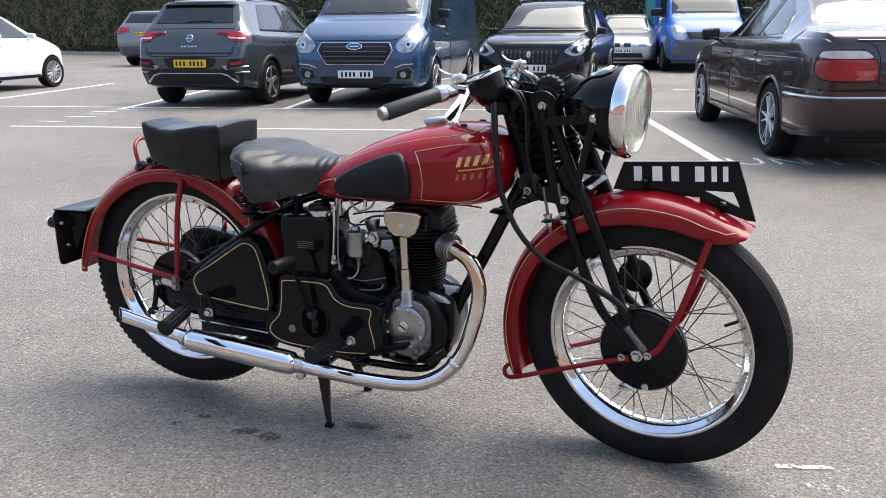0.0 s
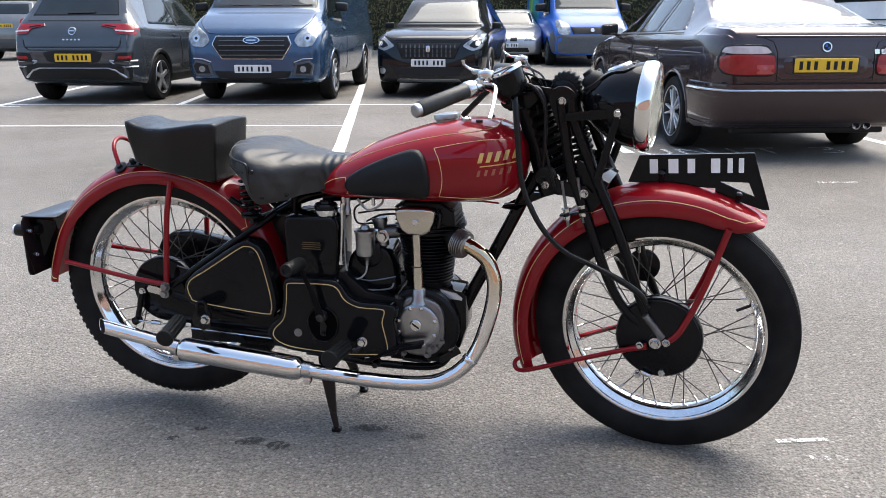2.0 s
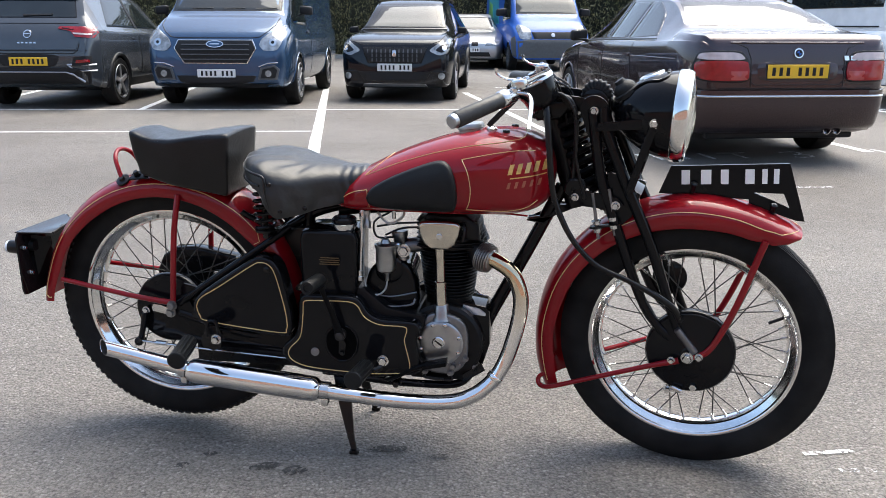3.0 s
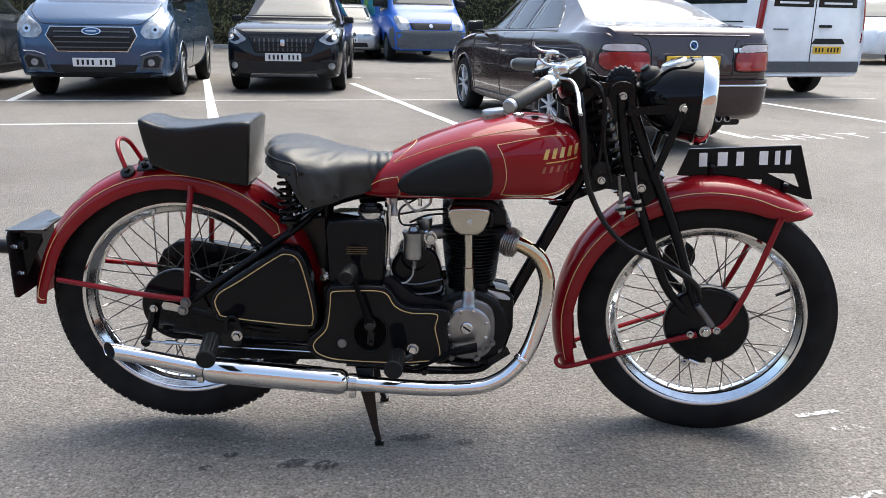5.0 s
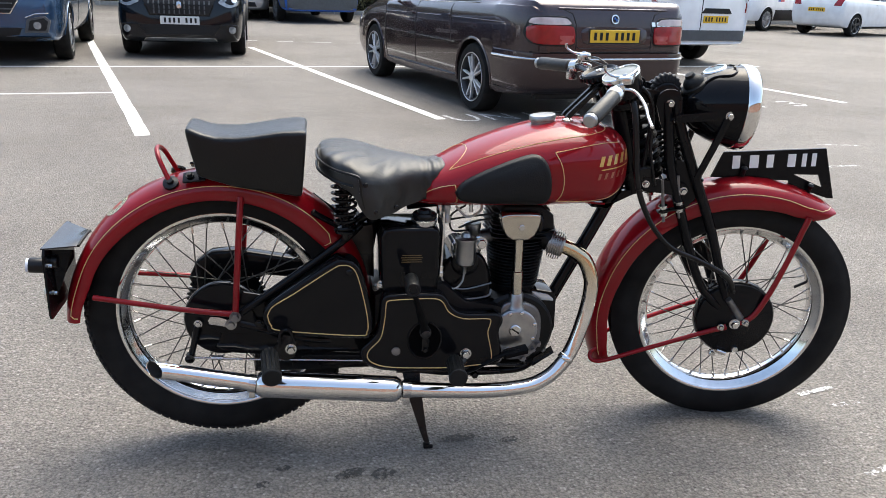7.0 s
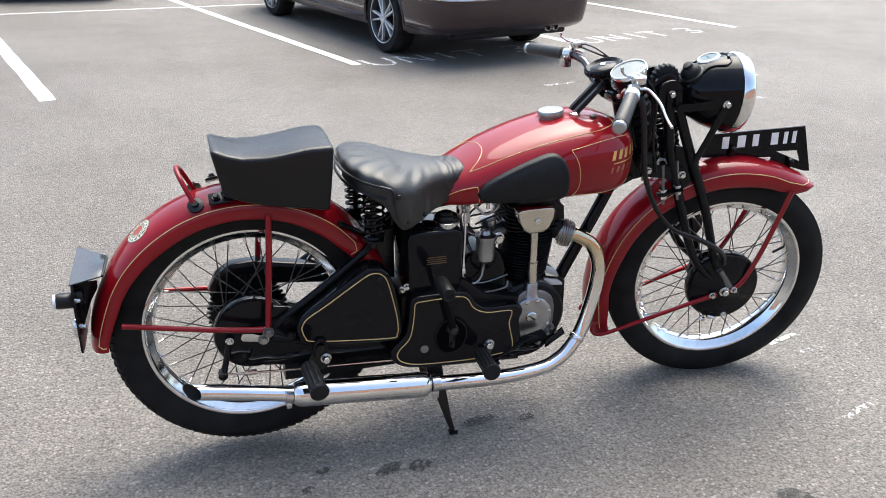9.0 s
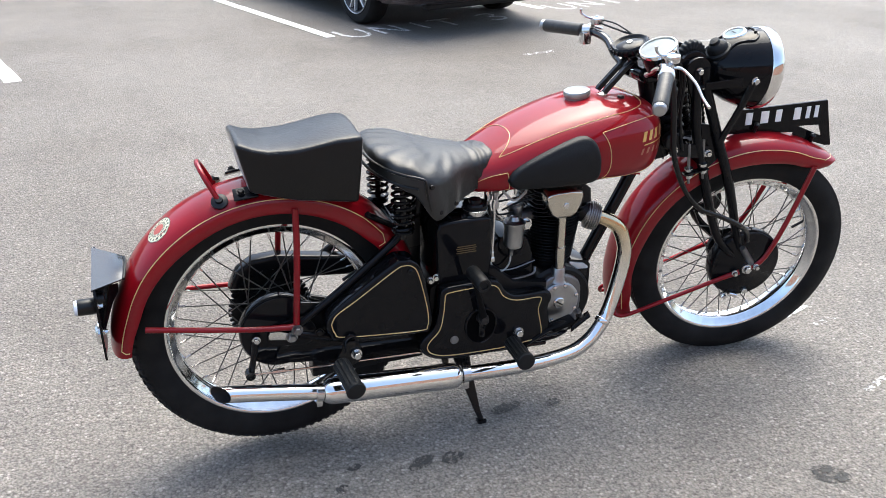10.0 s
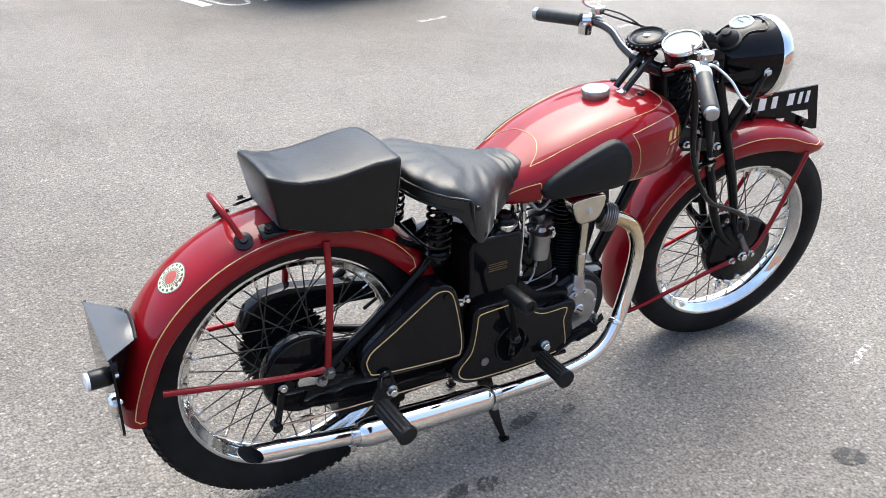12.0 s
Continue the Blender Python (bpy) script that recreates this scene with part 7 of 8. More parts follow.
# blue panel van, its nose to the lane
VAN = [(-2.55, 0.40, 1.0, 1.80, 0.88, 0.93, 0.80), (-2.48, 0.32, 1.05, 1.94, 0.92, 0.97, 0.84), (-1.5, 0.28, 1.05, 1.97, 0.94, 0.99, 0.84), (0.4, 0.28, 1.05, 1.97, 0.94, 0.99, 0.83), (0.95, 0.28, 1.05, 1.88, 0.94, 0.99, 0.80), (1.45, 0.28, 1.06, 1.52, 0.94, 0.99, 0.80),
       (1.72, 0.28, 1.08, 1.30, 0.94, 0.99, 0.84), (2.0, 0.28, 1.06, 1.20, 0.94, 0.985, 0.84), (2.25, 0.28, 0.98, 1.08, 0.92, 0.96, 0.82), (2.38, 0.30, 0.90, 0.97, 0.87, 0.91, 0.78), (2.45, 0.36, 0.74, 0.80, 0.78, 0.82, 0.72)]
van_nose = [
    ("windscreen", "x", 1, [(-0.76, 1.33), (0.76, 1.33), (0.74, 1.5), (0.70, 1.74), (-0.70, 1.74), (-0.74, 1.5)], car_glass, 0.006, "windscreen"),
    ("grille_surround", "x", 1, [(-0.43, 0.614), (0.43, 0.614), (0.560, 0.82), (0.508, 0.934), (-0.508, 0.934), (-0.560, 0.82)], chrome_dull, 0.012, "chrome grille surround"),
    ("grille", "x", 1, [(-0.42, 0.625), (0.42, 0.625), (0.548, 0.82), (0.50, 0.922), (-0.50, 0.922), (-0.548, 0.82)], plastic_dark, 0.02, "black grille"),
    ("badge", "x", 1, [(0.12 * math.cos(a / 10 * math.pi), 0.875 + 0.048 * math.sin(a / 10 * math.pi)) for a in range(20)], chrome, 0.034, "oval chrome badge"),
    ("badge_centre", "x", 1, [(0.105 * math.cos(a / 10 * math.pi), 0.875 + 0.036 * math.sin(a / 10 * math.pi)) for a in range(20)], car_blue, 0.038, "dark blue badge centre")] + [
    ("badge_bar", "x", 1, [(-0.065, 0.868), (0.065, 0.868), (0.065, 0.882), (-0.065, 0.882)], chrome, 0.042, ""),
    ("headlight", "xx", 1, soft([(0.59, 0.86), (0.66, 0.78), (0.84, 0.79), (0.91, 0.92), (0.91, 1.14), (0.80, 1.07), (0.63, 0.95)]), lamp_clear, 0.014, "clear headlight"), ("headlight_bowl", "xx", 1, disc(0.78, 0.90, 0.052), chrome_dull, 0.019, "bright lamp bowl"), ("headlight_bulb", "xx", 1, disc(0.78, 0.90, 0.02), glass_frame, 0.023, ""),
    ("fog_lamp_panel", "xx", 1, [(0.56, 0.40), (0.82, 0.40), (0.86, 0.54), (0.80, 0.60), (0.60, 0.56)], plastic_grey, 0.014, ""),
    ("fog_lamp", "xx", 1, [(0.60, 0.425), (0.80, 0.425), (0.835, 0.53), (0.79, 0.575), (0.63, 0.54)], plastic_dark, 0.022, "dark fog lamp recess"),
    ("fog_lens", "xx", 1, disc(0.71, 0.485, 0.045), lamp_clear, 0.03, "fog lamp lens")] + [
    ("lower_intake", "x", 1, [(-0.48, 0.33), (0.48, 0.33), (0.54, 0.455), (-0.54, 0.455)], plastic_dark, 0.012, "black lower intake"),
    ("lower_valance", "x", 1, [(-0.80, 0.29), (0.80, 0.29), (0.84, 0.345), (-0.84, 0.345)], plastic_dark, 0.02, "black lower valance"),
    ("cab_window", "y", 0, [(0.55, 1.12), (1.55, 1.16), (1.25, 1.48), (0.85, 1.76), (0.55, 1.80)], car_glass, 0.005, "cab side window"),
    ("side_seam", "y", 0, [(0.44, 0.40), (0.455, 0.40), (0.455, 1.85), (0.44, 1.85)], plastic_dark, 0.003, "")]
for i in range(4):
    van_nose.append(("grille_bar", "x", 1, [(-0.46, 0.665 + i * 0.065), (0.46, 0.665 + i * 0.065), (0.46, 0.68 + i * 0.065), (-0.46, 0.68 + i * 0.065)], plastic_grey, 0.03, ""))
for i in range(3):
    van_nose.append(("wiper", "x", 1, [(-0.5 + i * 0.45, 1.345), (-0.2 + i * 0.45, 1.352), (-0.2 + i * 0.45, 1.362), (-0.5 + i * 0.45, 1.357)], plastic_dark, 0.016, ""))
c, t = vehicle("panel_van", "metallic blue panel van with black grille parked nose outward", "van", VAN, car_blue, on_ground(-4.03, 11.18, (0.14, -0.99)), (-1.41, 1.52), 0.345, 0.975, "twin", wheel_alloy, van_nose, (0.0, 0.485, 1, plate_white))
mirror(c, 1.30, 1.07, 1.33, plastic_dark, 1.0), handle(c, t, 0.68, 1.02, plastic_dark)
for pts, r, mat in (([(0.0, 0.955), (0.50, 0.955), (0.60, 0.965), (0.70, 1.04), (0.78, 1.12), (0.80, 1.22)], 0.006, plastic_dark), ([(0.58, 0.575), (0.70, 0.62), (0.84, 0.63)], 0.008, chrome_dull), ([(0.0, 0.445), (0.52, 0.445), (0.60, 0.47)], 0.008, car_blue),
                    ([(0.0, 0.385), (0.48, 0.385)], 0.006, plastic_grey), ([(0.0, 0.355), (0.46, 0.355)], 0.006, plastic_grey)):
    trim_line(c, t, "front_trim", "x", 1, pts, r, mat)

# black crossover, its nose to the lane
CROSS = [(-2.05, 0.46, 0.78, 0.86, 0.70, 0.76, 0.70), (-1.96, 0.30, 0.98, 1.10, 0.80, 0.85, 0.74), (-1.7, 0.24, 1.02, 1.42, 0.83, 0.86, 0.62), (-1.3, 0.22, 1.0, 1.53, 0.83, 0.865, 0.59), (-0.3, 0.22, 0.97, 1.555, 0.83, 0.865, 0.58), (0.35, 0.22, 0.96, 1.47, 0.83, 0.865, 0.57), (0.85, 0.22, 0.96, 1.17, 0.83, 0.865, 0.66),
         (1.02, 0.22, 0.96, 1.06, 0.83, 0.865, 0.72), (1.45, 0.22, 0.93, 1.01, 0.83, 0.86, 0.73), (1.80, 0.22, 0.86, 0.95, 0.80, 0.83, 0.72), (1.98, 0.22, 0.80, 0.88, 0.75, 0.78, 0.66), (2.06, 0.28, 0.68, 0.74, 0.66, 0.70, 0.58)]
nose = [
    ("windscreen", "x", 1, [(-0.64, 1.10), (0.64, 1.10), (0.60, 1.25), (0.53, 1.44), (-0.53, 1.44), (-0.60, 1.25)], car_glass, 0.006, "windscreen"),
    ("grille_surround", "x", 1, [(-0.40, 0.58), (0.40, 0.58), (0.50, 0.82), (-0.50, 0.82)], glass_frame, 0.008, ""),
    ("grille", "x", 1, [(-0.385, 0.595), (0.385, 0.595), (0.48, 0.805), (-0.48, 0.805)], plastic_dark, 0.014, "black studded grille"),
    ("badge", "x", 1, rounded(-0.03, 0.03, 0.68, 0.77, 0.012), chrome_dull, 0.04, "chrome badge"),
    ("headlight", "xx", 1, soft([(0.50, 0.765), (0.66, 0.69), (0.79, 0.73), (0.835, 0.86), (0.80, 0.95), (0.66, 0.88)]), lamp_clear, 0.010, "clear headlight"), ("headlight_mask", "xx", 1, soft([(0.60, 0.77), (0.70, 0.73), (0.79, 0.79), (0.78, 0.87), (0.69, 0.85)]), glass_frame, 0.013, ""), ("headlight_bowl", "xx", 1, disc(0.735, 0.80, 0.036), chrome, 0.017, "bright lamp bowl")] + [
    ("fog_lamp", "xx", 1, disc(0.70, 0.40, 0.05), lamp_clear, 0.02, "round fog lamp"),
    ("lower_intake", "x", 1, [(-0.46, 0.33), (0.46, 0.33), (0.55, 0.46), (-0.55, 0.46)], plastic_dark, 0.010, "black lower intake"),
    ("skid_plate", "x", 1, [(-0.50, 0.235), (0.50, 0.235), (0.46, 0.285), (-0.46, 0.285)], chrome_dull, 0.016, "silver skid trim"),
    ("side_window", "y", 0, [(-1.4, 1.08), (0.55, 1.03), (0.1, 1.38), (-0.3, 1.45), (-1.1, 1.42)], car_glass, 0.004, "dark side windows")]
for i in range(13):
    for k in range(3):
        u, v = -0.40 + i * 0.0667, 0.605 + k * 0.064
        if abs(u) < 0.36 + 0.1 * (v - 0.58) / 0.24:
            nose.append(("grille_stud", "x", 1, [(u - 0.011, v), (u + 0.011, v), (u + 0.007, v + 0.05), (u - 0.007, v + 0.05)], plastic_grey, 0.024, ""))
c, t = vehicle("crossover_car", "black crossover car with studded grille parked nose outward", "car", CROSS, car_black, on_ground(-1.60, 12.18, (0.05, -0.998)), (-1.28, 1.26), 0.33, 0.85, "five", wheel_alloy, nose, (0.0, 0.52, 1, plate_white), plastic_dark)
mirror(c, 0.62, 0.90, 1.05, plastic_dark, 0.8)
for pts, r, mat in (([(0.0, 0.845), (0.50, 0.845), (0.66, 0.90), (0.72, 0.98)], 0.006, plastic_dark), ([(0.56, 0.46), (0.64, 0.47), (0.76, 0.46)], 0.010, car_black), ([(0.0, 0.425), (0.50, 0.425)], 0.006, plastic_grey), ([(0.0, 0.385), (0.48, 0.385)], 0.006, plastic_grey), ([(0.0, 1.06), (0.68, 1.06)], 0.012, plastic_dark)):
    trim_line(c, t, "front_trim", "x", 1, pts, r, mat)
for s in (-1, 1):
    part("roof_rail", tube([(-1.35, s * 0.57, 1.52), (-0.5, s * 0.57, 1.57), (0.2, s * 0.555, 1.52)], 0.02, 8, 4), plastic_dark, c, "dark roof rail")

# saloon shape, for the maroon car and the silver coupe
SALOON = [(-2.42, 0.44, 0.70, 0.74, 0.62, 0.66, 0.60), (-2.38, 0.34, 0.93, 0.98, 0.71, 0.75, 0.69), (-2.31, 0.28, 1.01, 1.065, 0.77, 0.805, 0.745), (-2.20, 0.25, 1.013, 1.078, 0.82, 0.848, 0.775), (-2.05, 0.24, 1.015, 1.088, 0.85, 0.876, 0.785), (-1.84, 0.22, 1.01, 1.105, 0.865, 0.888, 0.775), (-1.68, 0.22, 1.0, 1.16, 0.87, 0.892, 0.71), (-1.25, 0.20, 0.98, 1.345, 0.87, 0.897, 0.61), (-0.88, 0.20, 0.965, 1.41, 0.87, 0.90, 0.58)] + [
          (-0.1, 0.20, 0.945, 1.435, 0.87, 0.90, 0.57), (0.35, 0.20, 0.935, 1.38, 0.87, 0.90, 0.57), (0.9, 0.20, 0.93, 1.08, 0.87, 0.90, 0.68), (1.05, 0.20, 0.92, 1.0, 0.87, 0.90, 0.74), (1.7, 0.22, 0.84, 0.92, 0.86, 0.88, 0.74), (2.15, 0.24, 0.72, 0.80, 0.80, 0.83, 0.68), (2.34, 0.28, 0.62, 0.68, 0.7, 0.74, 0.6), (2.38, 0.36, 0.54, 0.6, 0.6, 0.64, 0.55)]
head = Vector((-0.255, 0.967, 0)).normalized()
side_r = Vector((head.y, -head.x, 0))
mid = Vector((1.76, 5.84, 0)) * 0.5 + Vector((1.07, 8.50, 0)) * 0.5 + side_r * 0.88
REAR_GLASS = [(-0.65, 1.14), (0.65, 1.14), (0.60, 1.24), (0.53, 1.365), (-0.53, 1.365), (-0.60, 1.24)]
FRONT_GLASS = [(-0.66, 1.03), (0.66, 1.03), (0.60, 1.2), (0.50, 1.365), (-0.50, 1.365), (-0.60, 1.2)]
SALOON_HOLES = [("x", REAR_GLASS, -3.0, 0.1), ("x", FRONT_GLASS, 0.0, 3.0), ("y", [(-1.36, 1.05), (-0.60, 1.02), (-0.60, 1.365), (-0.80, 1.36), (-1.12, 1.25)], -1.5, 1.5),
                ("y", [(-0.54, 1.02), (0.02, 1.01), (0.02, 1.375), (-0.54, 1.36)], -1.5, 1.5), ("y", [(0.08, 1.01), (0.82, 1.0), (0.42, 1.26), (0.22, 1.36), (0.08, 1.375)], -1.5, 1.5)]
c, t = vehicle("saloon_car", "dark maroon saloon car parked with its tail outward", "car", SALOON, car_maroon, on_ground(mid.x - head.x * 0.02, mid.y - head.y * 0.02, head), (-1.40, 1.40), 0.322, 0.885, "twin", material("wheel_grey", (0.62, 0.62, 0.63), 0.4, 0.5, 0, 0.2, 20), [
    ("windscreen", "x", 1, FRONT_GLASS, clear_glass, 0.005, "windscreen"), ("rear_window", "x", -1, REAR_GLASS, clear_glass, 0.005, "rear window full of reflections"),
    ("lamp_frame", "xx", -1, soft([(0.405, 0.692), (0.80, 0.70), (0.835, 0.80), (0.80, 0.945), (0.48, 0.945), (0.41, 0.86)]), plastic_dark, 0.006, "dark edge of the lamp"), ("tail_light", "xx", -1, soft([(0.418, 0.705), (0.775, 0.71), (0.82, 0.76), (0.818, 0.868), (0.43, 0.868), (0.412, 0.80)]), lamp_red, 0.016, "red tail light"),
    ("indicator", "xx", -1, soft([(0.435, 0.872), (0.815, 0.872), (0.79, 0.932), (0.50, 0.932)]), lamp_pink, 0.015, "pale indicator strip"),
    ("reversing_light", "xx", -1, [(0.43, 0.715), (0.57, 0.715), (0.57, 0.785), (0.43, 0.785)], material("lamp_rose", (0.36, 0.05, 0.05), 0.15, 0, 1.0, 0.2, 18), 0.017, ""),
    ("plate_panel", "x", -1, soft([(-0.33, 0.70), (0.33, 0.70), (0.35, 0.86), (-0.35, 0.86)]), car_maroon, 0.004, ""), ("plate_holder", "x", -1, [(-0.275, 0.718), (0.275, 0.718), (0.275, 0.842), (-0.275, 0.842)], plastic_dark, 0.006, "dark plate holder"), ("boot_lock", "x", -1, disc(-0.40, 0.80, 0.014), plastic_dark, 0.008, "")] + [
    ("bumper_shadow_gap", "x", -1, [(-0.80, 0.640), (0.80, 0.640), (0.80, 0.650), (-0.80, 0.650)], plastic_dark, 0.008, ""),
    ("badge", "x", -1, disc(0, 0.925, 0.04), chrome, 0.012, "round badge"),
    ("badge_centre", "x", -1, disc(0, 0.925, 0.03), glass_frame, 0.015, "dark badge ring"), ("badge_quarter", "x", -1, [(0.0, 0.925), (0.02, 0.925), (0.014, 0.939), (0.0, 0.945)], van_blue, 0.018, ""), ("badge_quarter", "x", -1, [(0.0, 0.925), (-0.02, 0.925), (-0.014, 0.911), (0.0, 0.905)], van_blue, 0.018, ""),
    ("side_window", "y", 0, [(-1.36, 1.05), (-0.60, 1.02), (-0.60, 1.365), (-0.80, 1.36), (-1.12, 1.25)], clear_glass, 0.005, "side window"),
    ("side_window", "y", 0, [(-0.54, 1.02), (0.02, 1.01), (0.02, 1.375), (-0.54, 1.36)], clear_glass, 0.005, "side window")] + [
    ("side_window", "y", 0, [(0.08, 1.01), (0.82, 1.0), (0.42, 1.26), (0.22, 1.36), (0.08, 1.375)], clear_glass, 0.005, "side window"),
    ("window_trim", "y", 0, [(-1.40, 1.01), (0.85, 0.97), (0.85, 0.985), (-1.40, 1.025)], plastic_dark, 0.007, ""),
    ("side_strip", "y", 0, [(-1.02, 0.615), (1.02, 0.615), (1.02, 0.63), (-1.02, 0.63)], chrome_dull, 0.012, "bright side strip"),
    ("door_seam", "y", 0, [(0.02, 0.32), (0.03, 0.32), (0.03, 0.98), (0.02, 0.98)], plastic_dark, 0.003, "")] + [
    ("door_seam", "y", 0, [(-0.93, 0.62), (-0.92, 0.62), (-0.86, 0.98), (-0.87, 0.98)], plastic_dark, 0.003, ""),
    ("door_seam", "y", 0, [(0.94, 0.32), (0.95, 0.32), (0.98, 0.92), (0.97, 0.92)], plastic_dark, 0.003, ""),
    ("sill", "y", 0, [(-0.98, 0.205), (0.98, 0.205), (0.98, 0.30), (-0.98, 0.30)], car_maroon, 0.02, "body-coloured sill"),
    ("petrol_flap", "y", -1, rounded(-1.55, -1.38, 0.78, 0.93, 0.03), car_maroon, 0.003, "")
], (0.0, 0.78, -1, plate_yellow), None, SALOON_HOLES)
for ob in c.children:
    if ob.data and clear_glass.name in ob.data.materials:
        ob.visible_shadow = False
seat_cream = material("seat_cream", (0.46, 0.42, 0.35), 0.6, 0, 0, 0.15, 20)
for x, top in ((-0.92, 1.24), (0.02, 1.30)):
    for y in (-0.37, 0.37):
        part("seat_back", box((0.16, 0.50, 0.26), (x, y, 1.06), 0.05, 3), seat_cream, c, "cream seat back")
        part("headrest", box((0.09, 0.26, 0.15), (x - 0.02, y, top - 0.04), 0.035, 3), seat_cream, c, "cream headrest")



def round_body(tree, height, x_from, proud):
    """Points round the tail of a body at one height, from side to side."""
    pts = []
    for i in range(61):
        a = math.pi * (i / 60 - 0.5)
        d = Vector((-math.cos(a), math.sin(a), 0))
        hit, nor, _, _ = tree.ray_cast(Vector((-1.5, 0, height)) + d * 4, -d)
        if hit and hit.x < x_from:
            pts.append(hit + d * proud)
    return pts


part("bumper_strip", tube(round_body(t, 0.585, -1.80, 0.028), 0.011, 8, 1), chrome_dull, c, "bright bumper strip")
bumper = bmesh.new()
rows = [round_body(t, z, -1.79, p) for z, p in ((0.30, 0.0), (0.315, 0.016), (0.35, 0.026), (0.50, 0.028), (0.60, 0.027), (0.632, 0.022), (0.638, 0.0))]
n = min(len(q) for q in rows)
vs = [[bumper.verts.new(q[round(i * (len(q) - 1) / (n - 1))]) for i in range(n)] for q in rows]
for p, q in zip(vs, vs[1:]):
    for i in range(n - 1):
        bumper.faces.new((p[i], p[i + 1], q[i + 1], q[i]))
part("rear_bumper", bumper, car_maroon, c, "body-coloured bumper", sharp=60)
part("rear_valance", box((0.10, 1.30, 0.10), (-2.20, 0, 0.265), 0.03, 3), plastic_dark, c, "dark valance under the bumper")
part("boot_lip", tube(round_body(t, 1.005, -2.0, 0.002)[8:-8], 0.008, 8, 1), car_maroon, c)
for pts, r in (([(0.395, 0.66), (0.395, 0.74), (0.398, 0.88), (0.43, 0.965), (0.52, 1.0)], 0.004), ([(0.0, 0.675), (0.36, 0.675), (0.395, 0.70)], 0.004)):
    trim_line(c, t, "boot_seam", "x", -1, pts, r, plastic_dark)
for s in (-1, 1):
    trim_line(c, t, "shoulder_line", "y", s, [(-2.0, 0.868), (-1.2, 0.862), (0.0, 0.845), (1.2, 0.82)], 0.004, car_maroon, False)
    trim_line(c, t, "window_strip", "y", s, [(-1.42, 1.012), (-0.5, 0.985), (0.85, 0.962)], 0.006, chrome_dull, False)
mirror(c, 0.72, 0.98, 1.03, plastic_dark), handle(c, t, -0.78, 0.86, car_maroon), handle(c, t, 0.18, 0.84, car_maroon)
for i in range(4):
    part("badge_bar", decal(t, "x", -1, [(-0.60 + i * 0.055 + 0.18 * 0, 0.868), (-0.56 + i * 0.055, 0.868), (-0.555 + i * 0.055, 0.905), (-0.595 + i * 0.055, 0.905)], 0.01), chrome, c)
for y in (-0.36, -0.45):
    part("tail_pipe", lathe([(0, 0.033), (0.09, 0.033), (0.09, 0.028), (0.05, 0.026)], (-2.25, y, 0.29), (-1, 0, 0), 16), chrome_dull, c)

c, t = vehicle("silver_coupe", "silver coupe with twin grille parked nose outward", "car", SALOON, car_silver, on_ground(-1.75, 22.2, (0.1, -0.99)), (-1.40, 1.40), 0.32, 0.885, "five", wheel_alloy, [
    ("windscreen", "x", 1, [(-0.62, 1.02), (0.62, 1.02), (0.52, 1.33), (-0.52, 1.33)], car_glass, 0.006, "windscreen"),
    ("grille", "xx", 1, [(0.04, 0.60), (0.22, 0.60), (0.22, 0.70), (0.05, 0.70)], plastic_dark, 0.02, "black twin grille"),
    ("headlight", "xx", 1, [(0.40, 0.60), (0.72, 0.62), (0.78, 0.72), (0.45, 0.70)], lamp_clear, 0.015, "clear headlight"),
    ("lower_intake", "x", 1, [(-0.55, 0.33), (0.55, 0.33), (0.5, 0.44), (-0.5, 0.44)], plastic_dark, 0.012, "black intake"),
    ("side_window", "y", 0, [(-1.1, 1.02), (0.8, 1.0), (0.35, 1.3), (-0.7, 1.34)], car_glass, 0.005, "dark side windows")
], (0.0, 0.50, 1, plate_white))
mirror(c, 0.72, 0.98, 1.02, car_silver)

# bright blue high van with a dark grey bumper
HIGH = [(-2.7, 0.45, 1.1, 2.2, 0.88, 0.93, 0.86), (-2.6, 0.36, 1.15, 2.4, 0.92, 0.98, 0.9), (0.2, 0.34, 1.15, 2.42, 0.93, 1.0, 0.88), (0.75, 0.34, 1.15, 2.25, 0.93, 1.0, 0.84), (1.35, 0.34, 1.16, 1.75, 0.93, 1.0, 0.84), (1.7, 0.32, 1.14, 1.38, 0.93, 0.99, 0.86), (2.1, 0.3, 1.04, 1.2, 0.92, 0.97, 0.82), (2.4, 0.28, 0.88, 0.98, 0.9, 0.93, 0.8), (2.55, 0.3, 0.66, 0.72, 0.85, 0.87, 0.76)]
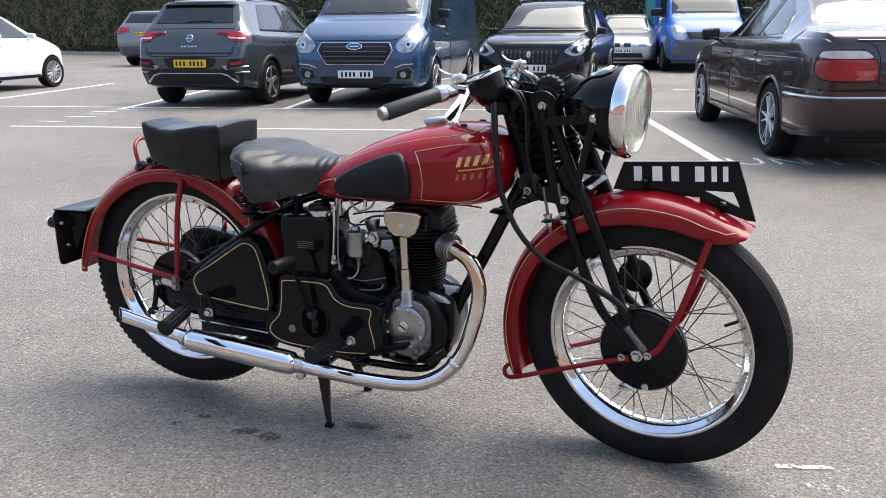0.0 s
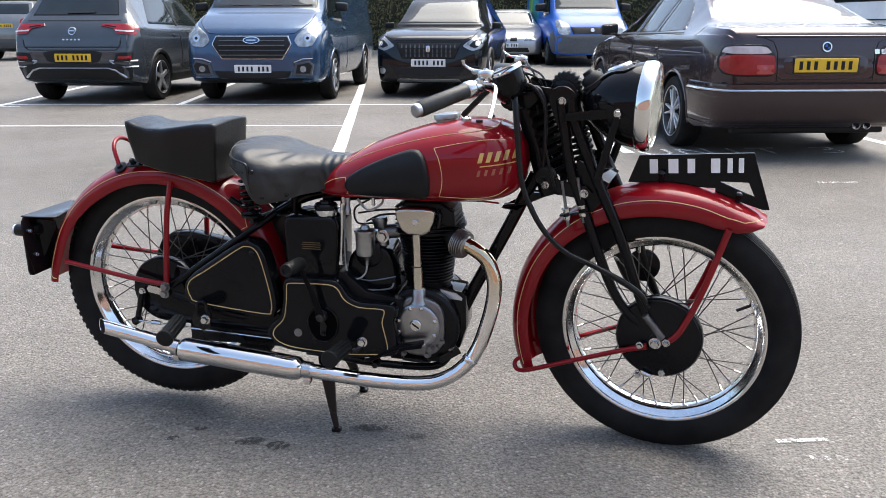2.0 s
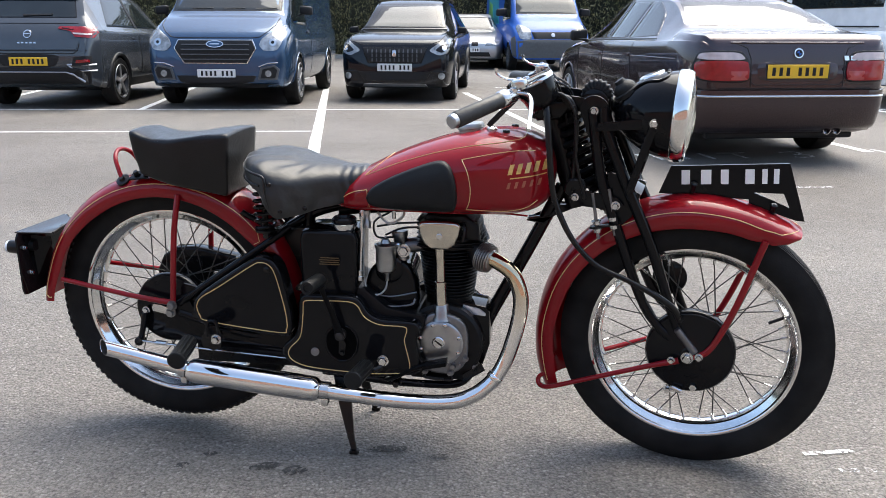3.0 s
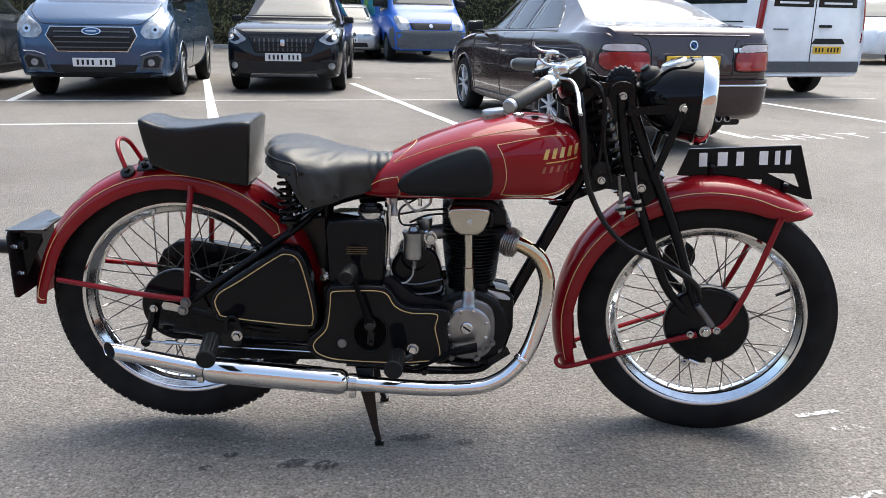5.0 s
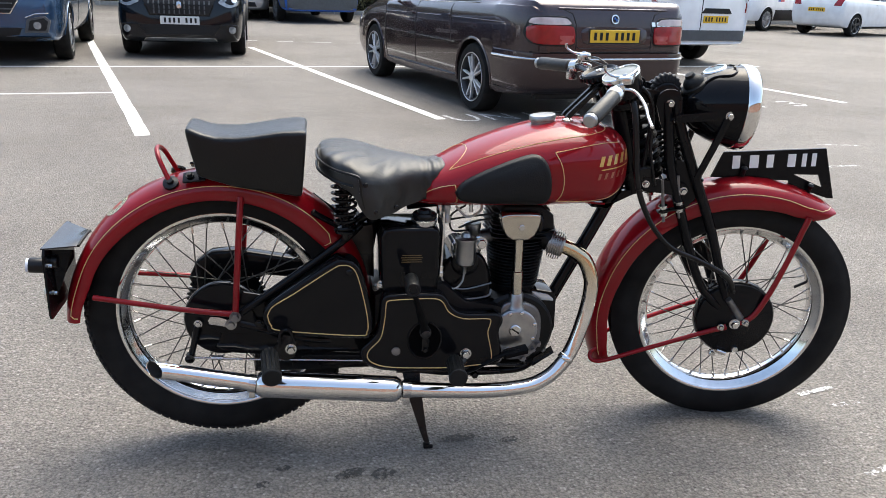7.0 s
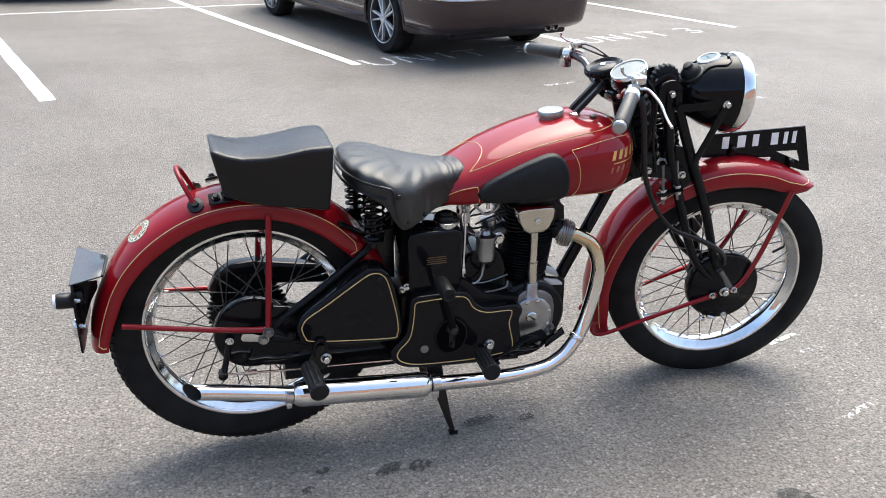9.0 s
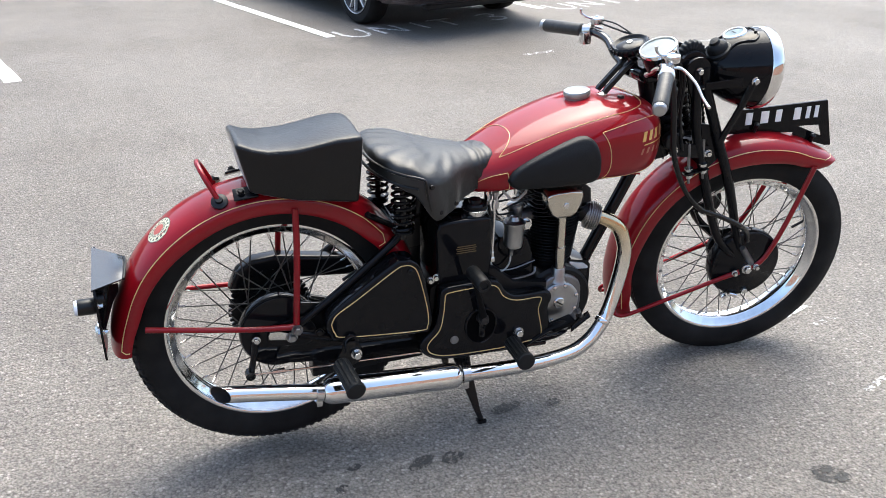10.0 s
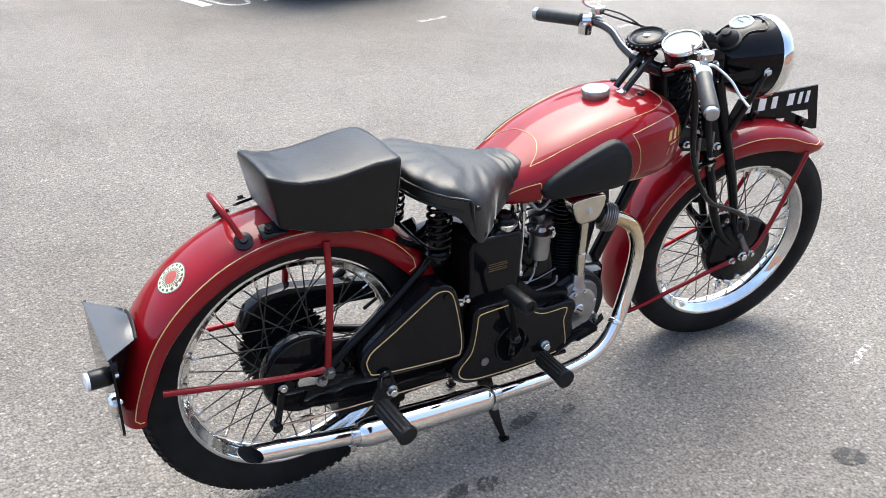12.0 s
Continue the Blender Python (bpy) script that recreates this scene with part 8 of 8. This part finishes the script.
c, t = vehicle("delivery_van", "bright blue high-roofed van with grey bumper parked nose outward", "van", HIGH, van_blue, on_ground(0.05, 21.7, (0.24, -0.97)), (-1.6, 1.62), 0.34, 0.985, "steel", plastic_grey, [
    ("windscreen", "x", 1, [(-0.78, 1.42), (0.78, 1.42), (0.72, 2.05), (-0.72, 2.05)], car_glass, 0.006, "windscreen"),
    ("bumper", "x", 1, [(-0.87, 0.33), (0.87, 0.33), (0.90, 0.74), (0.6, 0.78), (-0.6, 0.78), (-0.90, 0.74)], plastic_grey, 0.02, "dark grey bumper"),
    ("grille", "x", 1, [(-0.48, 0.80), (0.48, 0.80), (0.54, 0.96), (-0.54, 0.96)], plastic_dark, 0.014, "dark grille"),
    ("badge", "x", 1, disc(0, 0.89, 0.05), chrome_dull, 0.03, "round chrome badge"),
    ("headlight", "xx", 1, soft([(0.54, 0.78), (0.84, 0.78), (0.90, 1.05), (0.84, 1.16), (0.56, 1.02)]), lamp_clear, 0.02, "clear headlight")] + [
    ("lower_panel", "y", 0, [(2.02, 0.36), (2.42, 0.36), (2.42, 0.74), (2.30, 0.86), (2.02, 0.80)], plastic_grey, 0.012, "dark grey lower wing"),
    ("lower_panel", "y", 0, [(-2.5, 0.36), (1.20, 0.36), (1.20, 0.52), (-2.5, 0.52)], plastic_grey, 0.012, "dark grey side strip"),
    ("cab_window", "y", 0, [(0.5, 1.25), (1.45, 1.3), (0.95, 1.95), (0.5, 2.0)], car_glass, 0.005, "cab side window"),
    ("graphic", "y", 0, [(-2.3, 1.15), (-0.2, 1.15), (-0.5, 1.9), (-2.3, 1.9)], material("graphic_cyan", (0.05, 0.42, 0.55), 0.3, 0, 0.6, 0.3, 3), 0.004, "coloured graphic panel"),
    ("graphic", "y", 0, [(-2.2, 1.25), (-1.4, 1.2), (-1.5, 1.7), (-2.1, 1.8)], material("graphic_green", (0.22, 0.5, 0.12), 0.3, 0, 0.6, 0.3, 3), 0.008, "green graphic shape"),
], (0.0, 0.56, 1, plate_white))
mirror(c, 1.25, 1.12, 1.45, plastic_dark, 1.5)

# white panel van, its tail to the lane
h2 = Vector((-0.28, 0.96, 0)).normalized()
r2 = Vector((h2.y, -h2.x, 0))
p2 = Vector((6.98, 11.95, 0)) - r2 * 0.90 + h2 * 1.46
tailset = [
    ("rear_window", "xx", -1, [(0.06, 1.37), (0.74, 1.37), (0.70, 1.76), (0.06, 1.76)], car_glass, 0.006, "black rear window"),
        ("door_seam", "x", -1, [(-0.008, 0.50), (0.008, 0.50), (0.008, 1.8), (-0.008, 1.8)], plastic_dark, 0.004, ""),
    ("bumper", "x", -1, [(-0.9, 0.40), (0.9, 0.40), (0.92, 0.56), (-0.92, 0.56)], plastic_grey, 0.03, "grey bumper"),
    ("plate_recess", "x", -1, [(-0.62, 0.82), (0.0, 0.82), (-0.06, 0.90), (-0.56, 0.90)], plastic_dark, 0.012, "black plate light housing"),
    ("door_handle", "x", -1, rounded(-0.32, -0.10, 1.06, 1.10, 0.015, 2), plastic_dark, 0.03, "black handle"),
    ("side_window", "y", 0, [(0.55, 1.12), (1.55, 1.16), (1.25, 1.48), (0.85, 1.76), (0.55, 1.80)], car_glass, 0.005, "cab side window"),
    ("side_panel", "y", 0, [(-2.1, 1.40), (0.35, 1.40), (0.35, 1.76), (-2.1, 1.76)], car_glass, 0.004, "dark side glazing")] + [
    ("side_strip", "y", 0, [(-2.3, 0.50), (1.2, 0.50), (1.2, 0.62), (-2.3, 0.62)], plastic_dark, 0.01, "black rubbing strip"),
    ("lettering_bar", "x", -1, [(0.14, 1.40), (0.66, 1.40), (0.66, 1.43), (0.14, 1.43)], white_paint, 0.01, ""), ("lettering_bar", "x", -1, [(-0.66, 1.40), (-0.14, 1.40), (-0.14, 1.43), (-0.66, 1.43)], white_paint, 0.01, ""),
    ("slide_rail", "y", 0, [(-2.1, 1.12), (-0.6, 1.12), (-0.6, 1.14), (-2.1, 1.14)], plastic_dark, 0.012, "black door rail"),
    ("lettering_bar", "x", -1, [(0.45, 1.02), (0.72, 1.02), (0.72, 1.04), (0.45, 1.04)], plastic_grey, 0.008, "")]
c, t = vehicle("panel_van", "white panel van with dark rear windows parked tail outward", "van", VAN, car_white, on_ground(p2.x, p2.y, h2), (-1.46, 1.52), 0.335, 0.965, "steel", plastic_grey, tailset, (-0.3, 0.73, -1, plate_yellow))
mirror(c, 1.35, 1.10, 1.30, plastic_dark, 1.2)
for s in (-1, 1):
    part("tail_light", tube([(-2.50, s * 0.915, 0.84), (-2.50, s * 0.925, 1.0), (-2.50, s * 0.895, 1.40), (-2.49, s * 0.85, 1.68)], 0.055, 10, 4), lamp_red, c, "tall red tail light")

# far vehicles
c, t = vehicle("panel_van", "white van with black sills parked side on", "van", VAN, car_white, on_ground(14.9, 23.6, (-0.85, -0.5)), (-1.46, 1.52), 0.335, 0.975, "steel", wheel_alloy, [
    ("cab_window", "y", 0, [(0.55, 1.12), (1.55, 1.16), (1.25, 1.48), (0.85, 1.76), (0.55, 1.80)], car_glass, 0.005, "cab side window"),
    ("windscreen", "x", 1, [(-0.76, 1.33), (0.76, 1.33), (0.70, 1.74), (-0.70, 1.74)], car_glass, 0.006, "windscreen"),
    ("sill", "y", 0, [(-2.3, 0.30), (1.1, 0.30), (1.1, 0.62), (-2.3, 0.62)], plastic_dark, 0.01, "black lower side"),
    ("graphic", "y", 0, [(0.65, 0.86), (0.85, 0.86), (0.85, 0.99), (0.65, 0.99)], material("graphic_red", (0.5, 0.05, 0.06), 0.3), 0.008, "small red and blue mark"),
    ("graphic", "y", 0, [(0.86, 0.86), (1.0, 0.86), (1.0, 0.99), (0.86, 0.99)], material("graphic_blue", (0.05, 0.08, 0.4), 0.3), 0.008, "small red and blue mark")])
part("towing_box", box((0.5, 0.9, 0.35), (-2.2, 0.3, 0.4), 0.03), material("orange_box", (0.55, 0.10, 0.03), 0.5, 0, 0, 0.2, 10), c, "orange box under the tail")
HATCH = [(-1.98, 0.46, 0.80, 0.88, 0.66, 0.74, 0.68), (-1.90, 0.30, 0.98, 1.08, 0.76, 0.82, 0.70), (-1.70, 0.24, 1.0, 1.34, 0.80, 0.84, 0.60), (-1.45, 0.22, 0.99, 1.47, 0.81, 0.845, 0.56), (-0.4, 0.2, 0.95, 1.52, 0.81, 0.845, 0.55), (0.3, 0.2, 0.93, 1.44, 0.81, 0.845, 0.54), (0.95, 0.2, 0.92, 1.08, 0.81, 0.845, 0.64), (1.2, 0.22, 0.89, 0.98, 0.81, 0.84, 0.70), (1.55, 0.24, 0.80, 0.87, 0.76, 0.78, 0.64), (1.76, 0.28, 0.68, 0.74, 0.62, 0.66, 0.54), (1.84, 0.36, 0.54, 0.58, 0.48, 0.52, 0.44)]
hatch_bits = [
    ("side_window", "y", 0, [(-1.35, 1.06), (-0.05, 1.01), (-0.05, 1.41), (-1.0, 1.40)], car_glass, 0.004, "dark side window"),
    ("side_window", "y", 0, [(0.02, 1.01), (0.85, 0.99), (0.35, 1.33), (0.02, 1.40)], car_glass, 0.004, "dark side window"),
    ("rear_window", "x", -1, [(-0.56, 1.10), (0.56, 1.10), (0.48, 1.38), (-0.48, 1.38)], car_glass, 0.005, "dark rear window"),
    ("tail_light", "xx", -1, [(0.50, 0.84), (0.72, 0.84), (0.78, 1.06), (0.60, 1.06)], lamp_red, 0.012, "red tail light"),
    ("headlight", "xx", 1, [(0.36, 0.60), (0.62, 0.60), (0.72, 0.74), (0.46, 0.72)], lamp_clear, 0.012, "clear headlight")] + [
    ("windscreen", "x", 1, [(-0.58, 1.04), (0.58, 1.04), (0.5, 1.40), (-0.5, 1.40)], car_glass, 0.005, "windscreen"),
    ("sill", "y", 0, [(-0.9, 0.22), (0.95, 0.22), (0.95, 0.28), (-0.9, 0.28)], plastic_dark, 0.008, "")]
c, t = vehicle("hatchback", "white hatchback with dark wheels parked beside a van", "car", HATCH, car_white, on_ground(16.6, 21.5, (0.9, 0.44)), (-1.25, 1.25), 0.31, 0.835, "five", wheel_dark, hatch_bits, (0.0, 0.72, -1, plate_yellow))
handle(c, t, -0.2, 0.88, car_white)
c, t = vehicle("hatchback", "white hatchback with plain silver wheel covers", "car", HATCH, car_white, on_ground(-12.53, 10.10, (-0.10, 0.995)), (-1.25, 1.25), 0.31, 0.835, "steel", car_silver, hatch_bits)
handle(c, t, -0.1, 0.86, car_white), mirror(c, 0.66, 0.92, 1.02, car_white, 0.9)
c, t = vehicle("large_suv", "grey large SUV parked tail outward before a hedge", "car", [(s[0] * 1.1, s[1] * 1.1, s[2] * 1.1, s[3] * 1.1, s[4] * 1.07, s[5] * 1.07, s[6] * 1.07) for s in SUV], suv_grey, on_ground(-16.7, 22.0, (-0.15, 0.99)), (-1.42, 1.45), 0.37, 0.97, "five", wheel_alloy, [
    ("rear_window", "x", -1, [(-0.66, 1.34), (0.66, 1.34), (0.56, 1.6), (-0.56, 1.6)], car_glass, 0.005, "dark rear window"),
    ("tail_light", "xx", -1, [(0.46, 1.08), (0.88, 0.98), (0.92, 1.22), (0.48, 1.20)], lamp_red, 0.012, "red tail light"),
    ("bumper_lower", "x", -1, [(-0.84, 0.40), (0.84, 0.40), (0.88, 0.62), (-0.88, 0.62)], plastic_grey, 0.014, "grey lower bumper"),
    ("side_window", "y", 0, [(-1.5, 1.2), (0.6, 1.15), (0.10, 1.56), (-1.1, 1.6)], car_glass, 0.004, "dark side windows"),
], (0.0, 1.0, -1, plate_yellow))


# ---- hedge behind the cars, and the brick units behind the camera ----
def leaf_material(name, dark, light):
    m = bpy.data.materials.new(name)
    m.use_nodes = True
    n, l = m.node_tree.nodes, m.node_tree.links
    g, r = n.new("ShaderNodeNewGeometry"), n.new("ShaderNodeValToRGB")
    r.color_ramp.elements[0].color, r.color_ramp.elements[1].color = (*dark, 1), (*light, 1)
    l.new(g.outputs["Random Per Island"], r.inputs["Fac"])
    b = n["Principled BSDF"]
    l.new(r.outputs["Color"], b.inputs["Base Color"])
    b.inputs["Roughness"].default_value = 0.5
    return m


hedge_leaf = leaf_material("hedge_leaf", (0.05, 0.056, 0.02), (0.26, 0.225, 0.095))
bark = material("bark", (0.06, 0.048, 0.036), 0.85, 0, 0, 0.35, 30, 0.6, 60)


def hedge(name, a, b, depth, height, count, seed):
    """A clipped but uneven hedge: stems, a dark closed core and a shell of small leaves in clumps."""
    rng = random.Random(seed)
    a, b = Vector((*a, 0)), Vector((*b, 0))
    u = (b - a).normalized()
    w = Vector((-u.y, u.x, 0))
    length = (b - a).length
    h = thing(name, "tall dense green hedge with brown stems behind the cars", "hedge", kind="stuff")
    stems = bmesh.new()
    for i in range(int(length / 0.45)):
        p = a + u * (i * 0.45 + rng.uniform(-0.15, 0.15)) + w * rng.uniform(-0.2, 0.3)
        top = p + Vector((rng.uniform(-0.3, 0.3), rng.uniform(-0.3, 0.3), rng.uniform(1.2, height * 0.9)))
        tube([p, p.lerp(top, 0.5) + Vector((rng.uniform(-0.12, 0.12), rng.uniform(-0.12, 0.12), 0)), top], [0.035, 0.025, 0.01], 5, 2, stems)
    tagged(part("stems", stems, bark, h), "brown stems", kind="stuff")
    core = []
    verts, faces = [], []
    for i in range(count):
        s, z = rng.random() * length, (rng.random() ** 1.7) * height
        bulge = noise.noise(Vector((s * 0.7, z * 0.9, seed))) * 0.42 + noise.noise(Vector((s * 2.1, z * 2.3, seed + 5))) * 0.34
        low = max(0.0, 0.45 - z) * 0.9
        out = depth / 2 + bulge - low - abs(rng.gauss(0, 0.16))
        if z < 0.4 and rng.random() < 0.35:
            continue
        side = -1 if rng.random() < 0.8 else 1
        top = height + 0.3 * noise.noise(Vector((s * 0.8, 3.0, seed)))
        if rng.random() < 0.15:
            z, out = top + rng.gauss(0, 0.05), rng.uniform(-depth / 2, depth / 2)
        c = a + u * s + w * (side * out) + Vector((0, 0, min(z, top)))
        size = rng.uniform(0.03, 0.075)
        e = Euler((rng.uniform(0, 6.3), rng.uniform(0, 6.3), rng.uniform(0, 6.3))).to_matrix()
        k = len(verts)
        verts += [tuple(c + e @ Vector(q)) for q in ((-size, 0, 0), (0, -size * 0.45, size * 0.12), (size, 0, 0), (0, size * 0.45, size * 0.12))]
        faces.append((k, k + 1, k + 2, k + 3))
    me = bpy.data.meshes.new("leaves")
    me.from_pydata(verts, [], faces)
    me.materials.append(hedge_leaf)
    ob = new("leaves", me)
    ob.parent = h
    tagged(ob, "dense small green leaves", kind="stuff")
    # one closed dark hull that fills the gaps behind the leaves
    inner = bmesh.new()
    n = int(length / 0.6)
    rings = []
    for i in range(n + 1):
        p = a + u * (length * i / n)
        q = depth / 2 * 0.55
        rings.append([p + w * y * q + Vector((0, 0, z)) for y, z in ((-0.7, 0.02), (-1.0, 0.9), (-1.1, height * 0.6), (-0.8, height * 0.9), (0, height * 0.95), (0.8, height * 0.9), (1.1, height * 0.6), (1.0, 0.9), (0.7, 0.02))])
    tagged(part("hedge_core", rings_to(inner, rings), material("hedge_core", (0.03, 0.03, 0.016), 0.9, 0, 0, 0.5, 12, 0.8, 30), h), "dark closed core inside the leaves", kind="stuff")
    return h


hedge("hedge", (-46.0, 36.0), (9.0, 24.8), 2.2, 6.5, 170000, 3)
hedge("hedge", (9.5, 27.5), (45.0, 34.0), 2.2, 6.2, 50000, 8)

soil = material("soil", (0.09, 0.065, 0.045), 0.95, 0, 0, 0.5, 6, 0.8, 40, (0.17, 0.12, 0.08))
for a, b in (((-46.0, 36.0), (9.0, 24.8)), ((9.5, 27.5), (45.0, 34.0))):
    a, b = Vector((*a, 0)), Vector((*b, 0))
    u = (b - a).normalized()
    bed = box(((b - a).length, 3.6, 0.09), (0, 0, 0.045), 0.02)
    tagged(part("planting_bed", bed, soil, None, m=Matrix.Translation((a + b) / 2) @ Matrix.Rotation(math.atan2(u.y, u.x), 4, "Z")), "brown soil bed with leaf litter under the hedge", "bed", kind="structure")

kerb_stone = material("kerb_stone", (0.30, 0.28, 0.25), 0.9, 0, 0, 0.25, 12, 0.6, 90)
for a, b in (((-46.0, 36.0), (9.0, 24.8)), ((9.5, 27.5), (45.0, 34.0))):
    a, b = Vector((*a, 0)), Vector((*b, 0))
    u = (b - a).normalized()
    side = Vector((u.y, -u.x, 0)) * 1.87
    edge = thing("kerb", "pale concrete kerb along the soil bed", "kerb", Matrix.Translation(a + side) @ Matrix.Rotation(math.atan2(u.y, u.x), 4, "Z"), kind="structure")
    stone = part("kerb_piece", box((0.905, 0.125, 0.20), (0.4575, 0, 0.02), 0.012, 1), kerb_stone, edge)
    for k in range(1, int((b - a).length / 0.915)):
        shared("kerb_piece", stone.data, edge, Matrix.Translation((k * 0.915, 0, 0.004 * math.sin(k * 2.3))))

brick = bpy.data.materials.new("brick_wall")
brick.use_nodes = True
_n, _l = brick.node_tree.nodes, brick.node_tree.links
_b, _c = _n.new("ShaderNodeTexBrick"), _n.new("ShaderNodeTexCoord")
_mp = _n.new("ShaderNodeMapping")
_mp.inputs["Rotation"].default_value = (radians(90), 0, 0)
_l.new(_c.outputs["Object"], _mp.inputs["Vector"])
_l.new(_mp.outputs[0], _b.inputs["Vector"])
_b.inputs["Scale"].default_value, _b.inputs["Brick Width"].default_value, _b.inputs["Row Height"].default_value, _b.inputs["Mortar Size"].default_value = 1.0, 0.225, 0.075, 0.008
_b.inputs["Color1"].default_value, _b.inputs["Color2"].default_value, _b.inputs["Mortar"].default_value = (0.30, 0.14, 0.09, 1), (0.24, 0.11, 0.075, 1), (0.36, 0.34, 0.31, 1)
_l.new(_b.outputs["Color"], _n["Principled BSDF"].inputs["Base Color"])
_n["Principled BSDF"].inputs["Roughness"].default_value = 0.85
units = thing("building", "long low brick building with a grey metal roof", "building", pose(0, -15, 0, 0, 0, 6))
part("wall", box((60, 0.4, 5.6), (0, 0, 2.8), 0), brick, units)
part("roof", box((61, 9.5, 0.25), (0, -4.2, 6.6), 0.02, turn=Matrix.Rotation(radians(-14), 4, "X")), material("roof_sheet", (0.16, 0.17, 0.18), 0.5, 0.2, 0, 0.2, 3), units, "grey metal roof")
